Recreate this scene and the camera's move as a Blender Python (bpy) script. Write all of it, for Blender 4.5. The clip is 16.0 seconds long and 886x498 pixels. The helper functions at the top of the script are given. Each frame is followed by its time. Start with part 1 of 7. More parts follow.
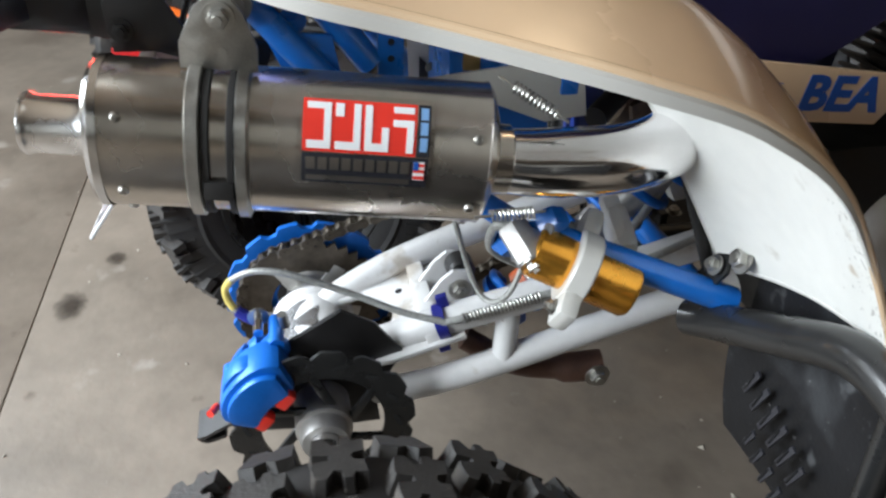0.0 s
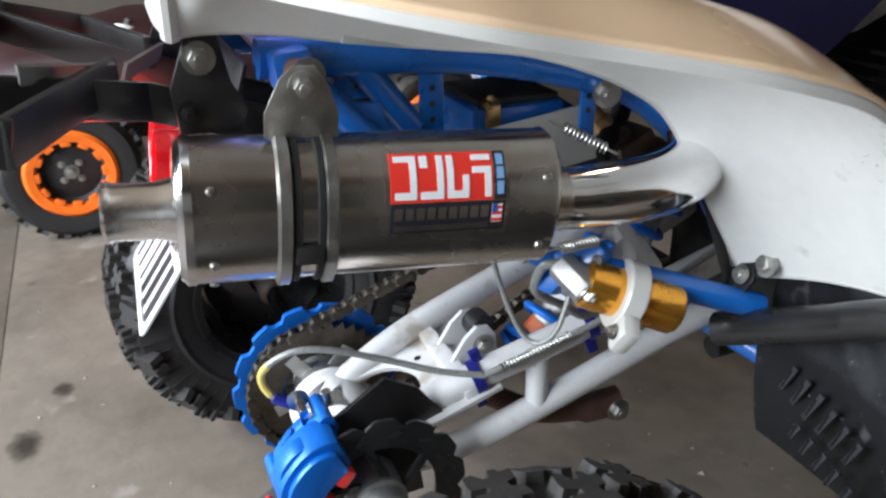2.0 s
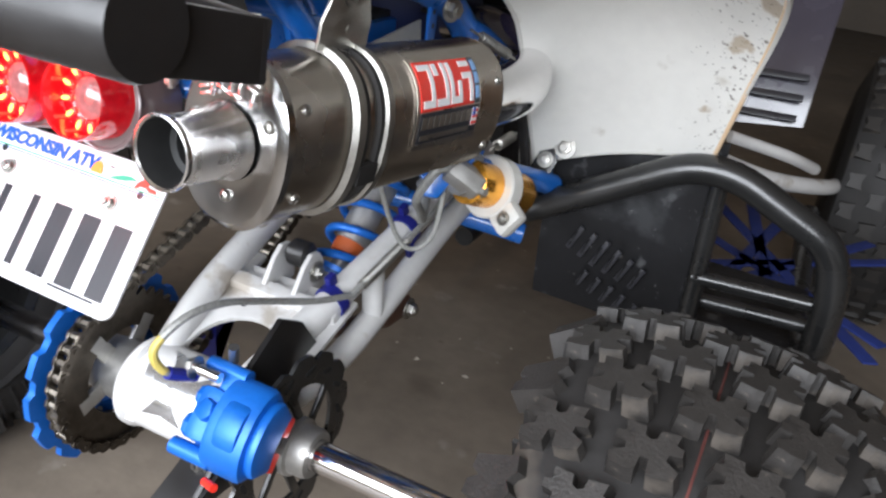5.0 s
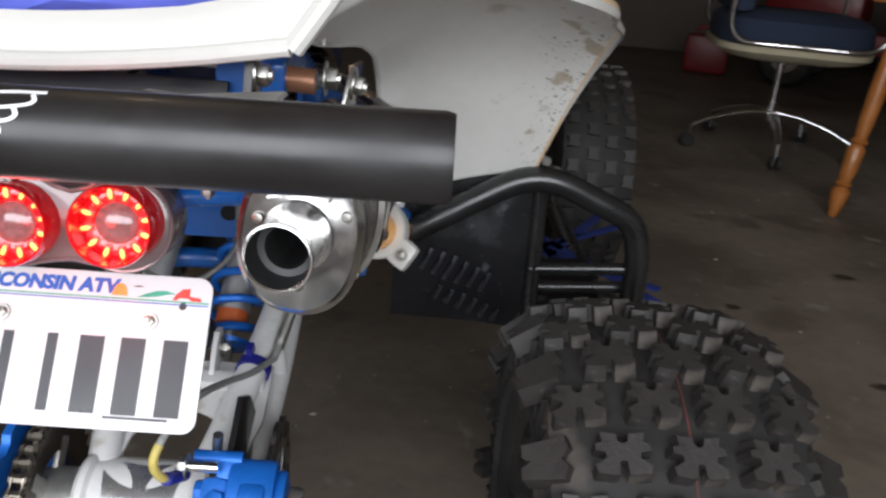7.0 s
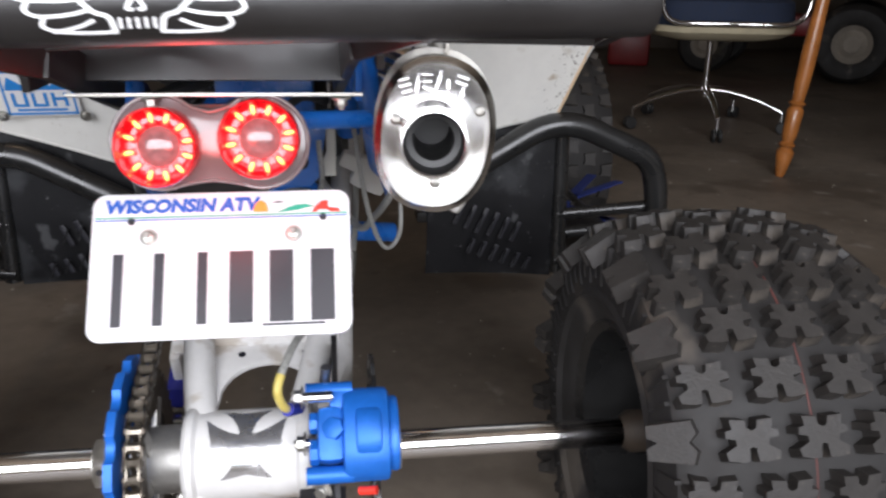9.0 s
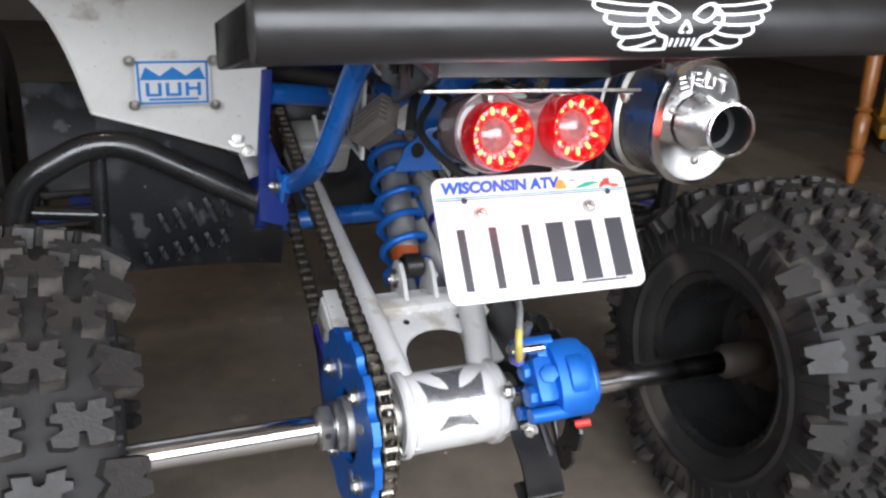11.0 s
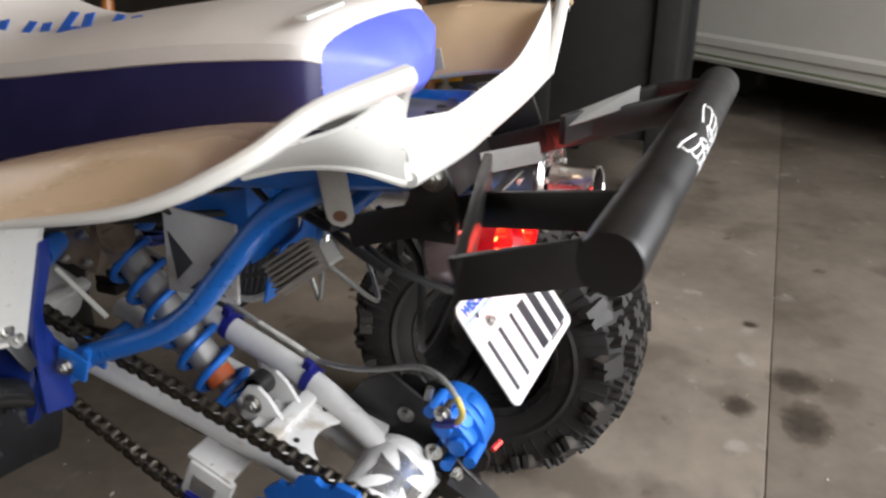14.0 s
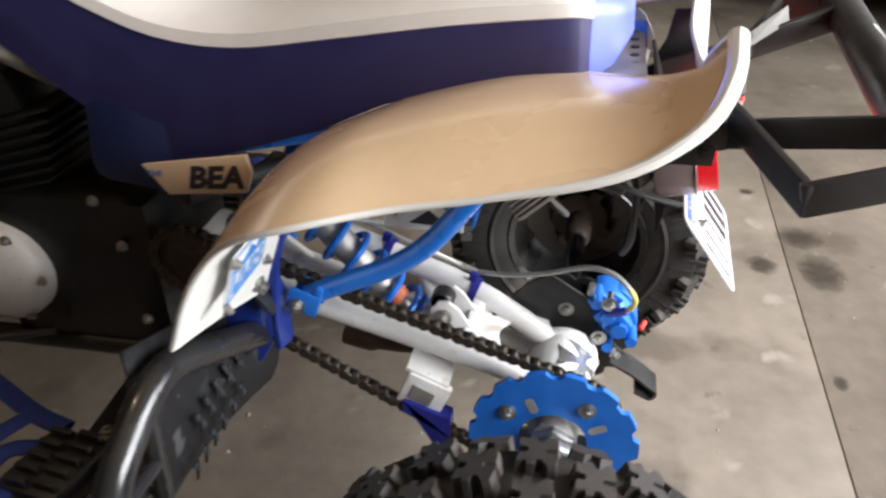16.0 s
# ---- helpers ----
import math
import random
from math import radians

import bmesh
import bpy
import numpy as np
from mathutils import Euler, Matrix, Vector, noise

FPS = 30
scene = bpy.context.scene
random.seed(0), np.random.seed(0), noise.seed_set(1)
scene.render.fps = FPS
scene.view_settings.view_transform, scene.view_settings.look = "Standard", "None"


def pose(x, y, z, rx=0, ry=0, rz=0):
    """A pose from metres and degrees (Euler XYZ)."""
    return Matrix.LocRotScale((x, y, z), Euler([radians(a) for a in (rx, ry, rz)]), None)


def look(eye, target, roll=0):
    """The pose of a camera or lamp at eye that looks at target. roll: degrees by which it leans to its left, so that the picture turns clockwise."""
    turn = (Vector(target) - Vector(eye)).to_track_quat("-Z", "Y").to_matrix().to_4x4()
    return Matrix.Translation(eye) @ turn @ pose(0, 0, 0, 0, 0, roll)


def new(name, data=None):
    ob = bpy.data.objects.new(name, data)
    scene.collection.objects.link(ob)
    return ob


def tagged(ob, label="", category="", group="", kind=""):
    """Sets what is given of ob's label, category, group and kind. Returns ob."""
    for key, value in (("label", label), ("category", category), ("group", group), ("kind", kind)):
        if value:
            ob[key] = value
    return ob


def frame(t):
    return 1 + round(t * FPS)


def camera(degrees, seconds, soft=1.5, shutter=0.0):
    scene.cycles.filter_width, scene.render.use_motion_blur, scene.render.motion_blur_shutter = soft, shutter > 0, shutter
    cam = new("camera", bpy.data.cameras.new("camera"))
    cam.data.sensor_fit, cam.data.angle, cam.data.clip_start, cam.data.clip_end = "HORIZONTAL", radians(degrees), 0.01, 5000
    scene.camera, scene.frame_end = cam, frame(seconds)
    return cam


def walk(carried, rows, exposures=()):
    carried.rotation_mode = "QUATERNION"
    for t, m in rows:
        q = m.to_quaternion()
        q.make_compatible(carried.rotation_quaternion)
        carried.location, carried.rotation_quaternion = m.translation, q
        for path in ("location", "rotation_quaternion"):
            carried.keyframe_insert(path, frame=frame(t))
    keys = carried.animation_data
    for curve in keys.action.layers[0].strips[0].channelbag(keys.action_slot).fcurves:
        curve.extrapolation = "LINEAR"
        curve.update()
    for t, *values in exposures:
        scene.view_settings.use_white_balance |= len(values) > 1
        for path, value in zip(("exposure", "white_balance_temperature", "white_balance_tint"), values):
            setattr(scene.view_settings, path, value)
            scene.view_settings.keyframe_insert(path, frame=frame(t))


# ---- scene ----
cam = camera(57.0, 16.0, soft=2.4, shutter=0.5)
PATH = [
    (0, (0.758, -0.032, 0.855), (-0.897, 0.327, -0.21), 2.4),
    (0.5, (0.775, -0.097, 0.847), (-0.91, 0.376, -0.12), 1.0),
    (1, (0.79, -0.133, 0.849), (-0.913, 0.43, -0.036), 0.2),
    (1.5, (0.79, -0.165, 0.837), (-0.907, 0.476, -0.005), -0.3),
    (2, (0.754, -0.201, 0.825), (-0.922, 0.495, -0.016), -0.7),
    (2.5, (0.657, -0.25, 0.788), (-0.887, 0.69, -0.067), 1.5),
    (3, (0.627, -0.329, 0.798), (-0.754, 0.837, -0.059), 3.8),
    (3.5, (0.621, -0.36, 0.794), (-0.487, 1.075, -0.051), 2.6),
    (4, (0.592, -0.444, 0.782), (-0.379, 1.085, -0.067), 3.9),
    (4.2, (0.569, -0.478, 0.782), (-0.367, 1.072, -0.067), 4.4),
    (6.3, (0.308, -0.627, 0.764), (0.111, 1.189, -0.049), 8.8),
    (6.5, (0.278, -0.649, 0.775), (0.143, 1.182, -0.019), 7.2),
    (7, (0.233, -0.691, 0.805), (0.333, 1.167, 0.073), 5.2),
    (7.5, (0.201, -0.72, 0.765), (0.409, 1.142, 0.065), 4.1),
    (8, (0.171, -0.736, 0.717), (0.428, 1.125, 0.031), 3.3),
    (8.5, (0.138, -0.737, 0.716), (0.407, 1.126, 0.04), 2.0),
    (9, (0.086, -0.752, 0.722), (0.353, 1.113, 0.049), 1.1),
    (9.5, (0.008, -0.764, 0.736), (0.285, 1.101, 0.068), 0.7),
    (9.7, (-0.042, -0.76, 0.727), (0.264, 1.099, 0.058), 0.7),
    (11.8, (-0.442, -0.757, 0.75), (0.538, 0.827, 0.022), 1.3),
    (12, (-0.456, -0.745, 0.752), (0.535, 0.823, 0.004), -1.1),
    (12.5, (-0.501, -0.669, 0.769), (0.625, 0.766, -0.052), -0.9),
    (13, (-0.56, -0.579, 0.792), (0.813, 0.62, -0.032), 2.0),
    (13.5, (-0.628, -0.486, 0.792), (0.951, 0.458, 0.007), 3.5),
    (14, (-0.707, -0.373, 0.884), (1.012, 0.304, 0.119), 0.2),
    (14.5, (-0.762, -0.269, 0.888), (0.986, 0.313, 0.109), -1.7),
    (15, (-0.771, -0.187, 0.895), (0.96, 0.336, 0.041), -2.7),
    (15.5, (-0.799, -0.129, 0.953), (0.868, 0.303, -0.063), -2.9),
    (16, (-0.889, -0.048, 0.977), (0.789, 0.318, -0.047), -1.7),
]
walk(cam, [(t, look(eye, target, roll)) for t, eye, target, roll in PATH], [(0, 0.46, 5950, 5), (2, 0.24, 5850, 7), (2.5, 0.34, 5850, 7), (3, 0.16, 5900, 8), (3.5, 0.09, 5950, 8), (4, 0.26, 6000, 9), (6.5, -0.68, 6200, 10), (7, -0.8, 6200, 10), (7.5, -0.44, 6200, 10), (8, -0.44, 6200, 10), (9, -0.5, 6250, 13), (9.4, -0.74, 6300, 15), (9.7, -0.9, 6300, 15), (11.8, -0.1, 6000, 8), (12.5, -0.1, 6000, 8), (13, -0.22, 6100, 8), (13.5, -0.3, 6300, 10), (14, -0.12, 6400, 10), (14.5, 0.12, 6500, 9), (15, 0.12, 6500, 9), (15.5, 0.12, 6500, 9), (16, 0.6, 6400, 10)])

# ---- world and light ----
world = bpy.data.worlds.new("sky_world")
scene.world = world
world.use_nodes = True
wn = world.node_tree.nodes
sky = wn.new("ShaderNodeTexSky")
sky.sky_type = "NISHITA"
sky.sun_disc = False
sky.sun_elevation, sky.sun_rotation = radians(38), radians(200)
world.node_tree.links.new(sky.outputs[0], wn["Background"].inputs[0])
wn["Background"].inputs[1].default_value = 0.05


def lamp(name, kind, energy, m, colour=(1, 1, 1), **kw):
    data = bpy.data.lights.new(name, kind)
    data.energy, data.color = energy, colour
    for k, v in kw.items():
        if k == "size":
            data.shape, data.size, data.size_y = "RECTANGLE", v[0], v[1]
        if k == "radius":
            data.shadow_soft_size = v
        if k == "angle":
            data.angle = v
    ob = new(name, data)
    ob.matrix_world = m
    return ob


# daylight through the open garage door behind the quad
lamp("door_daylight", "AREA", 215, look((-0.15, -2.16, 1.42), (-0.15, 0.0, 0.90)), (0.98, 0.985, 1.0), size=(3.4, 1.45))
# glow of the lit tail lamp
lamp("tail_glow", "POINT", 0.27, pose(0.0, -0.225, 0.600), (1.0, 0.05, 0.03), radius=0.02)
# added warm fill light under the ceiling, from no visible lamp
lamp("added_warm_fill", "POINT", 10, pose(-0.5, 0.9, 2.45), (1.0, 0.72, 0.45), radius=0.06)


# ---- materials ----
def mat(name, colour, rough=0.5, metal=0.0, vary=0.12, scale=20.0, bump=0.0, bump_scale=200.0, coat=0.0, spots=None, emit=0.0, rvar=0.1):
    """A surface with grain at two scales; spots: (colour, scale, threshold) of dirt."""
    m = bpy.data.materials.new(name)
    m.use_nodes = True
    nt = m.node_tree
    n, l = nt.nodes, nt.links
    b = n["Principled BSDF"]
    tc = n.new("ShaderNodeTexCoord")
    big = n.new("ShaderNodeTexNoise")
    big.inputs["Scale"].default_value, big.inputs["Detail"].default_value = scale, 6
    fine = n.new("ShaderNodeTexNoise")
    fine.inputs["Scale"].default_value, fine.inputs["Detail"].default_value = scale * 9, 4
    l.new(tc.outputs["Object"], big.inputs["Vector"])
    l.new(tc.outputs["Object"], fine.inputs["Vector"])
    add = n.new("ShaderNodeMath")
    add.operation = "MULTIPLY_ADD"
    add.inputs[1].default_value = 0.4
    l.new(fine.outputs[0], add.inputs[0])
    l.new(big.outputs[0], add.inputs[2])
    ramp = n.new("ShaderNodeMapRange")
    ramp.inputs[1].default_value, ramp.inputs[2].default_value = 0.45, 0.95
    ramp.inputs[3].default_value, ramp.inputs[4].default_value = 1 - vary, 1 + vary
    l.new(add.outputs[0], ramp.inputs[0])
    mul = n.new("ShaderNodeVectorMath")
    mul.operation = "SCALE"
    mul.inputs[0].default_value = colour[:3]
    l.new(ramp.outputs[0], mul.inputs["Scale"])
    out = mul.outputs[0]
    if spots:
        for sc, s_scale, th in spots:
            sn = n.new("ShaderNodeTexNoise")
            sn.inputs["Scale"].default_value, sn.inputs["Detail"].default_value = s_scale, 5
            l.new(tc.outputs["Object"], sn.inputs["Vector"])
            sr = n.new("ShaderNodeMapRange")
            sr.inputs[1].default_value, sr.inputs[2].default_value = th, th + 0.07
            l.new(sn.outputs[0], sr.inputs[0])
            mx = n.new("ShaderNodeMix")
            mx.data_type = "RGBA"
            l.new(sr.outputs[0], mx.inputs[0])
            l.new(out, mx.inputs[6])
            mx.inputs[7].default_value = (*sc, 1)
            out = mx.outputs[2]
    l.new(out, b.inputs["Base Color"])
    rr = n.new("ShaderNodeMapRange")
    rr.inputs[1].default_value, rr.inputs[2].default_value = 0.3, 0.7
    rr.inputs[3].default_value, rr.inputs[4].default_value = max(0.02, rough - rvar), min(1, rough + rvar)
    l.new(big.outputs[0], rr.inputs[0])
    l.new(rr.outputs[0], b.inputs["Roughness"])
    b.inputs["Metallic"].default_value = metal
    b.inputs["Coat Weight"].default_value = coat
    b.inputs["Coat Roughness"].default_value = 0.08
    if bump:
        bn = n.new("ShaderNodeTexNoise")
        bn.inputs["Scale"].default_value, bn.inputs["Detail"].default_value = bump_scale, 5
        l.new(tc.outputs["Object"], bn.inputs["Vector"])
        bb = n.new("ShaderNodeBump")
        bb.inputs["Strength"].default_value, bb.inputs["Distance"].default_value = bump, 0.002
        l.new(bn.outputs[0], bb.inputs["Height"])
        l.new(bb.outputs[0], b.inputs["Normal"])
    if emit:
        b.inputs["Emission Color"].default_value = (*colour[:3], 1)
        b.inputs["Emission Strength"].default_value = emit
    return m


M = {}
M["white_plastic"] = mat("white_plastic", (0.558, 0.544, 0.508), 0.36, vary=0.05, scale=6, coat=0.4)
M["white_dirty"] = mat("white_dirty", (0.630, 0.621, 0.585), 0.45, vary=0.07, scale=7, spots=[((0.40, 0.37, 0.32), 14, 0.60), ((0.30, 0.26, 0.21), 260, 0.67), ((0.26, 0.22, 0.17), 60, 0.73)])


def edge_dirt(m, x0, x1):
    """Dark mud specks that thicken towards the outer edge of the fender, between x0 and x1."""
    nt = m.node_tree
    n, l = nt.nodes, nt.links
    b = n["Principled BSDF"]
    tc = n.new("ShaderNodeTexCoord")
    sep = n.new("ShaderNodeSeparateXYZ")
    l.new(tc.outputs["Object"], sep.inputs[0])
    band = n.new("ShaderNodeMapRange")
    band.inputs[1].default_value, band.inputs[2].default_value = x0, x1
    band.inputs[3].default_value, band.inputs[4].default_value = 0.0, 0.17
    l.new(sep.outputs[0], band.inputs[0])
    col = b.inputs["Base Color"].links[0].from_socket
    for scale, th, tone in ((95, 0.80, (0.10, 0.075, 0.05)), (22, 0.77, (0.40, 0.33, 0.24)), (260, 0.79, (0.08, 0.06, 0.045))):
        nz = n.new("ShaderNodeTexNoise")
        nz.inputs["Scale"].default_value, nz.inputs["Detail"].default_value = scale, 4
        l.new(tc.outputs["Object"], nz.inputs["Vector"])
        add = n.new("ShaderNodeMath")
        l.new(nz.outputs[0], add.inputs[0])
        l.new(band.outputs[0], add.inputs[1])
        rg = n.new("ShaderNodeMapRange")
        rg.inputs[1].default_value, rg.inputs[2].default_value = th, th + 0.05
        rg.inputs[4].default_value = 0.85
        l.new(add.outputs[0], rg.inputs[0])
        mx = n.new("ShaderNodeMix")
        mx.data_type = "RGBA"
        l.new(rg.outputs[0], mx.inputs[0])
        l.new(col, mx.inputs[6])
        mx.inputs[7].default_value = (*tone, 1)
        col = mx.outputs[2]
    l.new(col, b.inputs["Base Color"])
    return m


M["white_muddy"] = edge_dirt(mat("white_muddy", (0.70, 0.69, 0.65), 0.45, vary=0.07, scale=7, spots=[((0.50, 0.47, 0.41), 14, 0.62)]), 0.31, 0.40)
M["white_paint"] = mat("white_paint", (0.60, 0.59, 0.575), 0.38, vary=0.08, scale=14, coat=0.2, spots=[((0.42, 0.38, 0.33), 16, 0.60), ((0.30, 0.25, 0.20), 70, 0.69)])
M["blue_frame"] = mat("blue_frame", (0.012, 0.122, 0.47), 0.32, vary=0.12, scale=18, coat=0.5)
M["blue_anod"] = mat("blue_anodised", (0.012, 0.125, 0.50), 0.40, metal=0.3, vary=0.15, scale=25)
M["indigo"] = mat("indigo_metal", (0.018, 0.022, 0.22), 0.4, metal=0.3, vary=0.15)
M["steel"] = mat("brushed_titanium", (0.56, 0.52, 0.47), 0.25, metal=1.0, vary=0.14, scale=9, rvar=0.08)
M["polished"] = mat("polished_steel", (0.78, 0.77, 0.76), 0.26, metal=1.0, vary=0.06, scale=30, rvar=0.06)
M["dull_red"] = mat("dull_red_line", (0.075, 0.020, 0.016), 0.7, vary=0.3, scale=30)
M["regulator"] = mat("dusty_cast_grey", (0.17, 0.15, 0.13), 0.6, metal=0.4, vary=0.2, scale=40)
M["debris"] = mat("grit_and_flakes", (0.30, 0.27, 0.22), 0.8, vary=0.5, scale=3)
M["cap_steel"] = mat("brushed_cap_steel", (0.54, 0.535, 0.53), 0.20, metal=1.0, vary=0.06, scale=40, rvar=0.04)
# very dark red of the buggy body, far below the other red
M["deep_red"] = mat("deep_red_paint", (0.022, 0.004, 0.004), 0.55, vary=0.25, scale=10)
M["hub_dust"] = mat("dusty_hub", (0.034, 0.024, 0.016), 0.7, metal=0.2, vary=0.3, scale=40)
M["duct_navy"] = mat("navy_plastic", (0.008, 0.012, 0.06), 0.4, vary=0.15)
M["scuffed"] = mat("scuffed_black_plastic", (0.009, 0.009, 0.010), 0.5, vary=0.25, scale=14, bump=0.15, spots=[((0.030, 0.031, 0.033), 9, 0.54), ((0.055, 0.056, 0.058), 28, 0.63), ((0.13, 0.13, 0.13), 130, 0.69)])
M["scuffed"].node_tree.nodes["Principled BSDF"].inputs["Specular IOR Level"].default_value = 0.22
M["net_blue"] = mat("blue_webbing", (0.008, 0.022, 0.15), 0.75, vary=0.2, scale=80, bump=0.2, bump_scale=600)
M["chrome"] = mat("chrome", (0.80, 0.79, 0.79), 0.12, metal=1.0, vary=0.04, rvar=0.04)
M["zinc"] = mat("zinc_steel", (0.42, 0.41, 0.38), 0.40, metal=1.0, vary=0.2, scale=60)
M["alu"] = mat("cast_aluminium", (0.46, 0.45, 0.43), 0.50, metal=0.9, vary=0.15, scale=40, bump=0.1)
M["gold"] = mat("gold_anodised", (0.85, 0.40, 0.05), 0.25, metal=0.85, vary=0.1)
M["black_metal"] = mat("black_powdercoat", (0.012, 0.011, 0.011), 0.42, vary=0.2, scale=20, coat=0.08, bump=0.05)
M["black_gloss"] = mat("black_gloss_tube", (0.013, 0.013, 0.013), 0.30, vary=0.2, coat=0.25, rvar=0.12)
M["black_plastic"] = mat("black_plastic", (0.022, 0.022, 0.023), 0.42, vary=0.25, scale=14, bump=0.1, spots=[((0.10, 0.10, 0.10), 26, 0.64)])
M["rubber"] = mat("tyre_rubber", (0.021, 0.0185, 0.0165), 0.60, vary=0.35, scale=30, bump=0.35, bump_scale=400, spots=[((0.064, 0.054, 0.044), 22, 0.57), ((0.095, 0.080, 0.064), 85, 0.67)])
M["rubber_side"] = mat("tyre_sidewall", (0.0125, 0.0112, 0.0105), 0.70, vary=0.3, scale=20, bump=0.15, spots=[((0.050, 0.042, 0.034), 9, 0.60)])
M["chain"] = mat("chain_steel", (0.085, 0.072, 0.058), 0.42, metal=0.9, vary=0.35, scale=90)
M["chain_pin"] = mat("chain_pin", (0.24, 0.215, 0.18), 0.36, metal=1.0, vary=0.2)
M["seat_blue"] = mat("blue_vinyl", (0.017, 0.015, 0.072), 0.5, vary=0.12, scale=30, bump=0.15, bump_scale=700)
M["seat_light"] = mat("light_blue_vinyl", (0.10, 0.13, 0.55), 0.45, vary=0.08, scale=30, bump=0.15, bump_scale=700)
M["seat_white"] = mat("white_vinyl", (0.56, 0.525, 0.495), 0.45, vary=0.05, scale=20, bump=0.15, bump_scale=700)
M["red_ink"] = mat("red_print", (0.72, 0.035, 0.02), 0.35, vary=0.05)
M["white_ink"] = mat("white_print", (0.82, 0.82, 0.82), 0.35, vary=0.03)
M["black_ink"] = mat("black_print", (0.02, 0.02, 0.025), 0.35, vary=0.05)
M["blue_ink"] = mat("blue_print", (0.015, 0.08, 0.36), 0.35, vary=0.08)
M["green_ink"] = mat("green_print", (0.02, 0.28, 0.18), 0.35, vary=0.05)
M["orange_ink"] = mat("orange_print", (0.8, 0.25, 0.05), 0.35, vary=0.05)
M["plate"] = mat("plate_white", (0.58, 0.58, 0.59), 0.3, vary=0.03, scale=10)
M["concrete"] = mat("garage_concrete", (0.150, 0.124, 0.097), 0.58, vary=0.34, scale=2.6, bump=0.35, bump_scale=55, spots=[((0.105, 0.084, 0.064), 3.1, 0.57), ((0.22, 0.195, 0.165), 9, 0.64), ((0.088, 0.066, 0.048), 13, 0.67), ((0.32, 0.30, 0.27), 160, 0.72)], rvar=0.12)
M["seam"] = mat("joint_dirt", (0.17, 0.145, 0.115), 0.9, vary=0.3, scale=30)
M["stain"] = mat("oil_stain", (0.042, 0.032, 0.024), 0.5, vary=0.3, scale=14)
# dried oil that thins out towards its ragged edge
nt = M["stain"].node_tree
tc, gr, nz, add, rg = (nt.nodes.new(k) for k in ("ShaderNodeTexCoord", "ShaderNodeVectorMath", "ShaderNodeTexNoise", "ShaderNodeMath", "ShaderNodeMapRange"))
gr.operation, add.operation = "DISTANCE", "MULTIPLY_ADD"
gr.inputs[1].default_value = (0.5, 0.5, 0.0)
flat = nt.nodes.new("ShaderNodeVectorMath")
flat.operation = "MULTIPLY"
flat.inputs[1].default_value = (1, 1, 0)
nt.links.new(tc.outputs["Generated"], flat.inputs[0])
nt.links.new(flat.outputs["Vector"], gr.inputs[0])
nz.inputs["Scale"].default_value, nz.inputs["Detail"].default_value = 55, 5
nt.links.new(tc.outputs["Object"], nz.inputs["Vector"])
nt.links.new(nz.outputs[0], add.inputs[0])
add.inputs[1].default_value = 0.30
nt.links.new(gr.outputs["Value"], add.inputs[2])
for k, v in enumerate((0.60, 0.28, 0.0, 0.75)):
    rg.inputs[k + 1].default_value = v
nt.links.new(add.outputs[0], rg.inputs[0])
nt.links.new(rg.outputs[0], nt.nodes["Principled BSDF"].inputs["Alpha"])
M["drywall"] = mat("wall_board", (0.12, 0.10, 0.08), 0.85, vary=0.15, scale=3, bump=0.1, bump_scale=40)
M["ceiling"] = mat("ceiling_board", (0.24, 0.19, 0.14), 0.9, vary=0.15, scale=3)
M["door_white"] = mat("white_door_panel", (0.58, 0.57, 0.52), 0.45, vary=0.06, scale=3)
M["wood"] = mat("varnished_wood", (0.36, 0.13, 0.03), 0.35, vary=0.25, scale=16, coat=0.3)
M["green_trim"] = mat("greenish_trim", (0.22, 0.25, 0.16), 0.5, vary=0.1)
M["cushion"] = mat("beige_vinyl", (0.50, 0.44, 0.30), 0.6, vary=0.1)
M["navy"] = mat("navy_fabric", (0.02, 0.03, 0.06), 0.9, vary=0.2, scale=60, bump=0.2)
M["dark_wood"] = mat("near_black_wood", (0.004, 0.0032, 0.0025), 0.8, vary=0.3, scale=12, bump=0.15)
M["dark"] = mat("dark_plastic", (0.02, 0.02, 0.02), 0.5, vary=0.3)
M["red"] = mat("red_paint", (0.17, 0.010, 0.010), 0.4, vary=0.15)
M["yellow"] = mat("yellow_paint", (0.62, 0.30, 0.015), 0.45, vary=0.15)
M["pale_blue"] = mat("pale_blue_print", (0.20, 0.36, 0.62), 0.35, vary=0.05)
M["sign_blue"] = mat("light_blue_print", (0.020, 0.17, 0.46), 0.35, vary=0.08)
M["dark_hole"] = mat("dark_slot", (0.006, 0.006, 0.006), 0.8, vary=0.1)
M["deep_blue"] = mat("deep_blue_paint", (0.008, 0.024, 0.17), 0.36, vary=0.15, coat=0.3)
M["bare_steel"] = mat("bare_dull_steel", (0.14, 0.135, 0.125), 0.65, metal=0.0, vary=0.2, scale=40)
M["pale_steel"] = mat("pale_plated_steel", (0.46, 0.45, 0.42), 0.45, metal=0.25, vary=0.15, scale=30)
M["bump"] = mat("brown_orange_rubber", (0.40, 0.08, 0.015), 0.5, vary=0.15)
M["orange"] = mat("orange_plastic", (0.85, 0.16, 0.01), 0.4, vary=0.1)
M["cloth"] = mat("dusty_cloth", (0.28, 0.25, 0.21), 0.9, vary=0.2, scale=12, bump=0.3, bump_scale=60)
M["yellowed"] = mat("yellowed_sleeve", (0.50, 0.40, 0.10), 0.4, vary=0.25, scale=60)
M["hose"] = mat("braided_hose", (0.32, 0.32, 0.30), 0.45, metal=0.3, vary=0.25, scale=300)
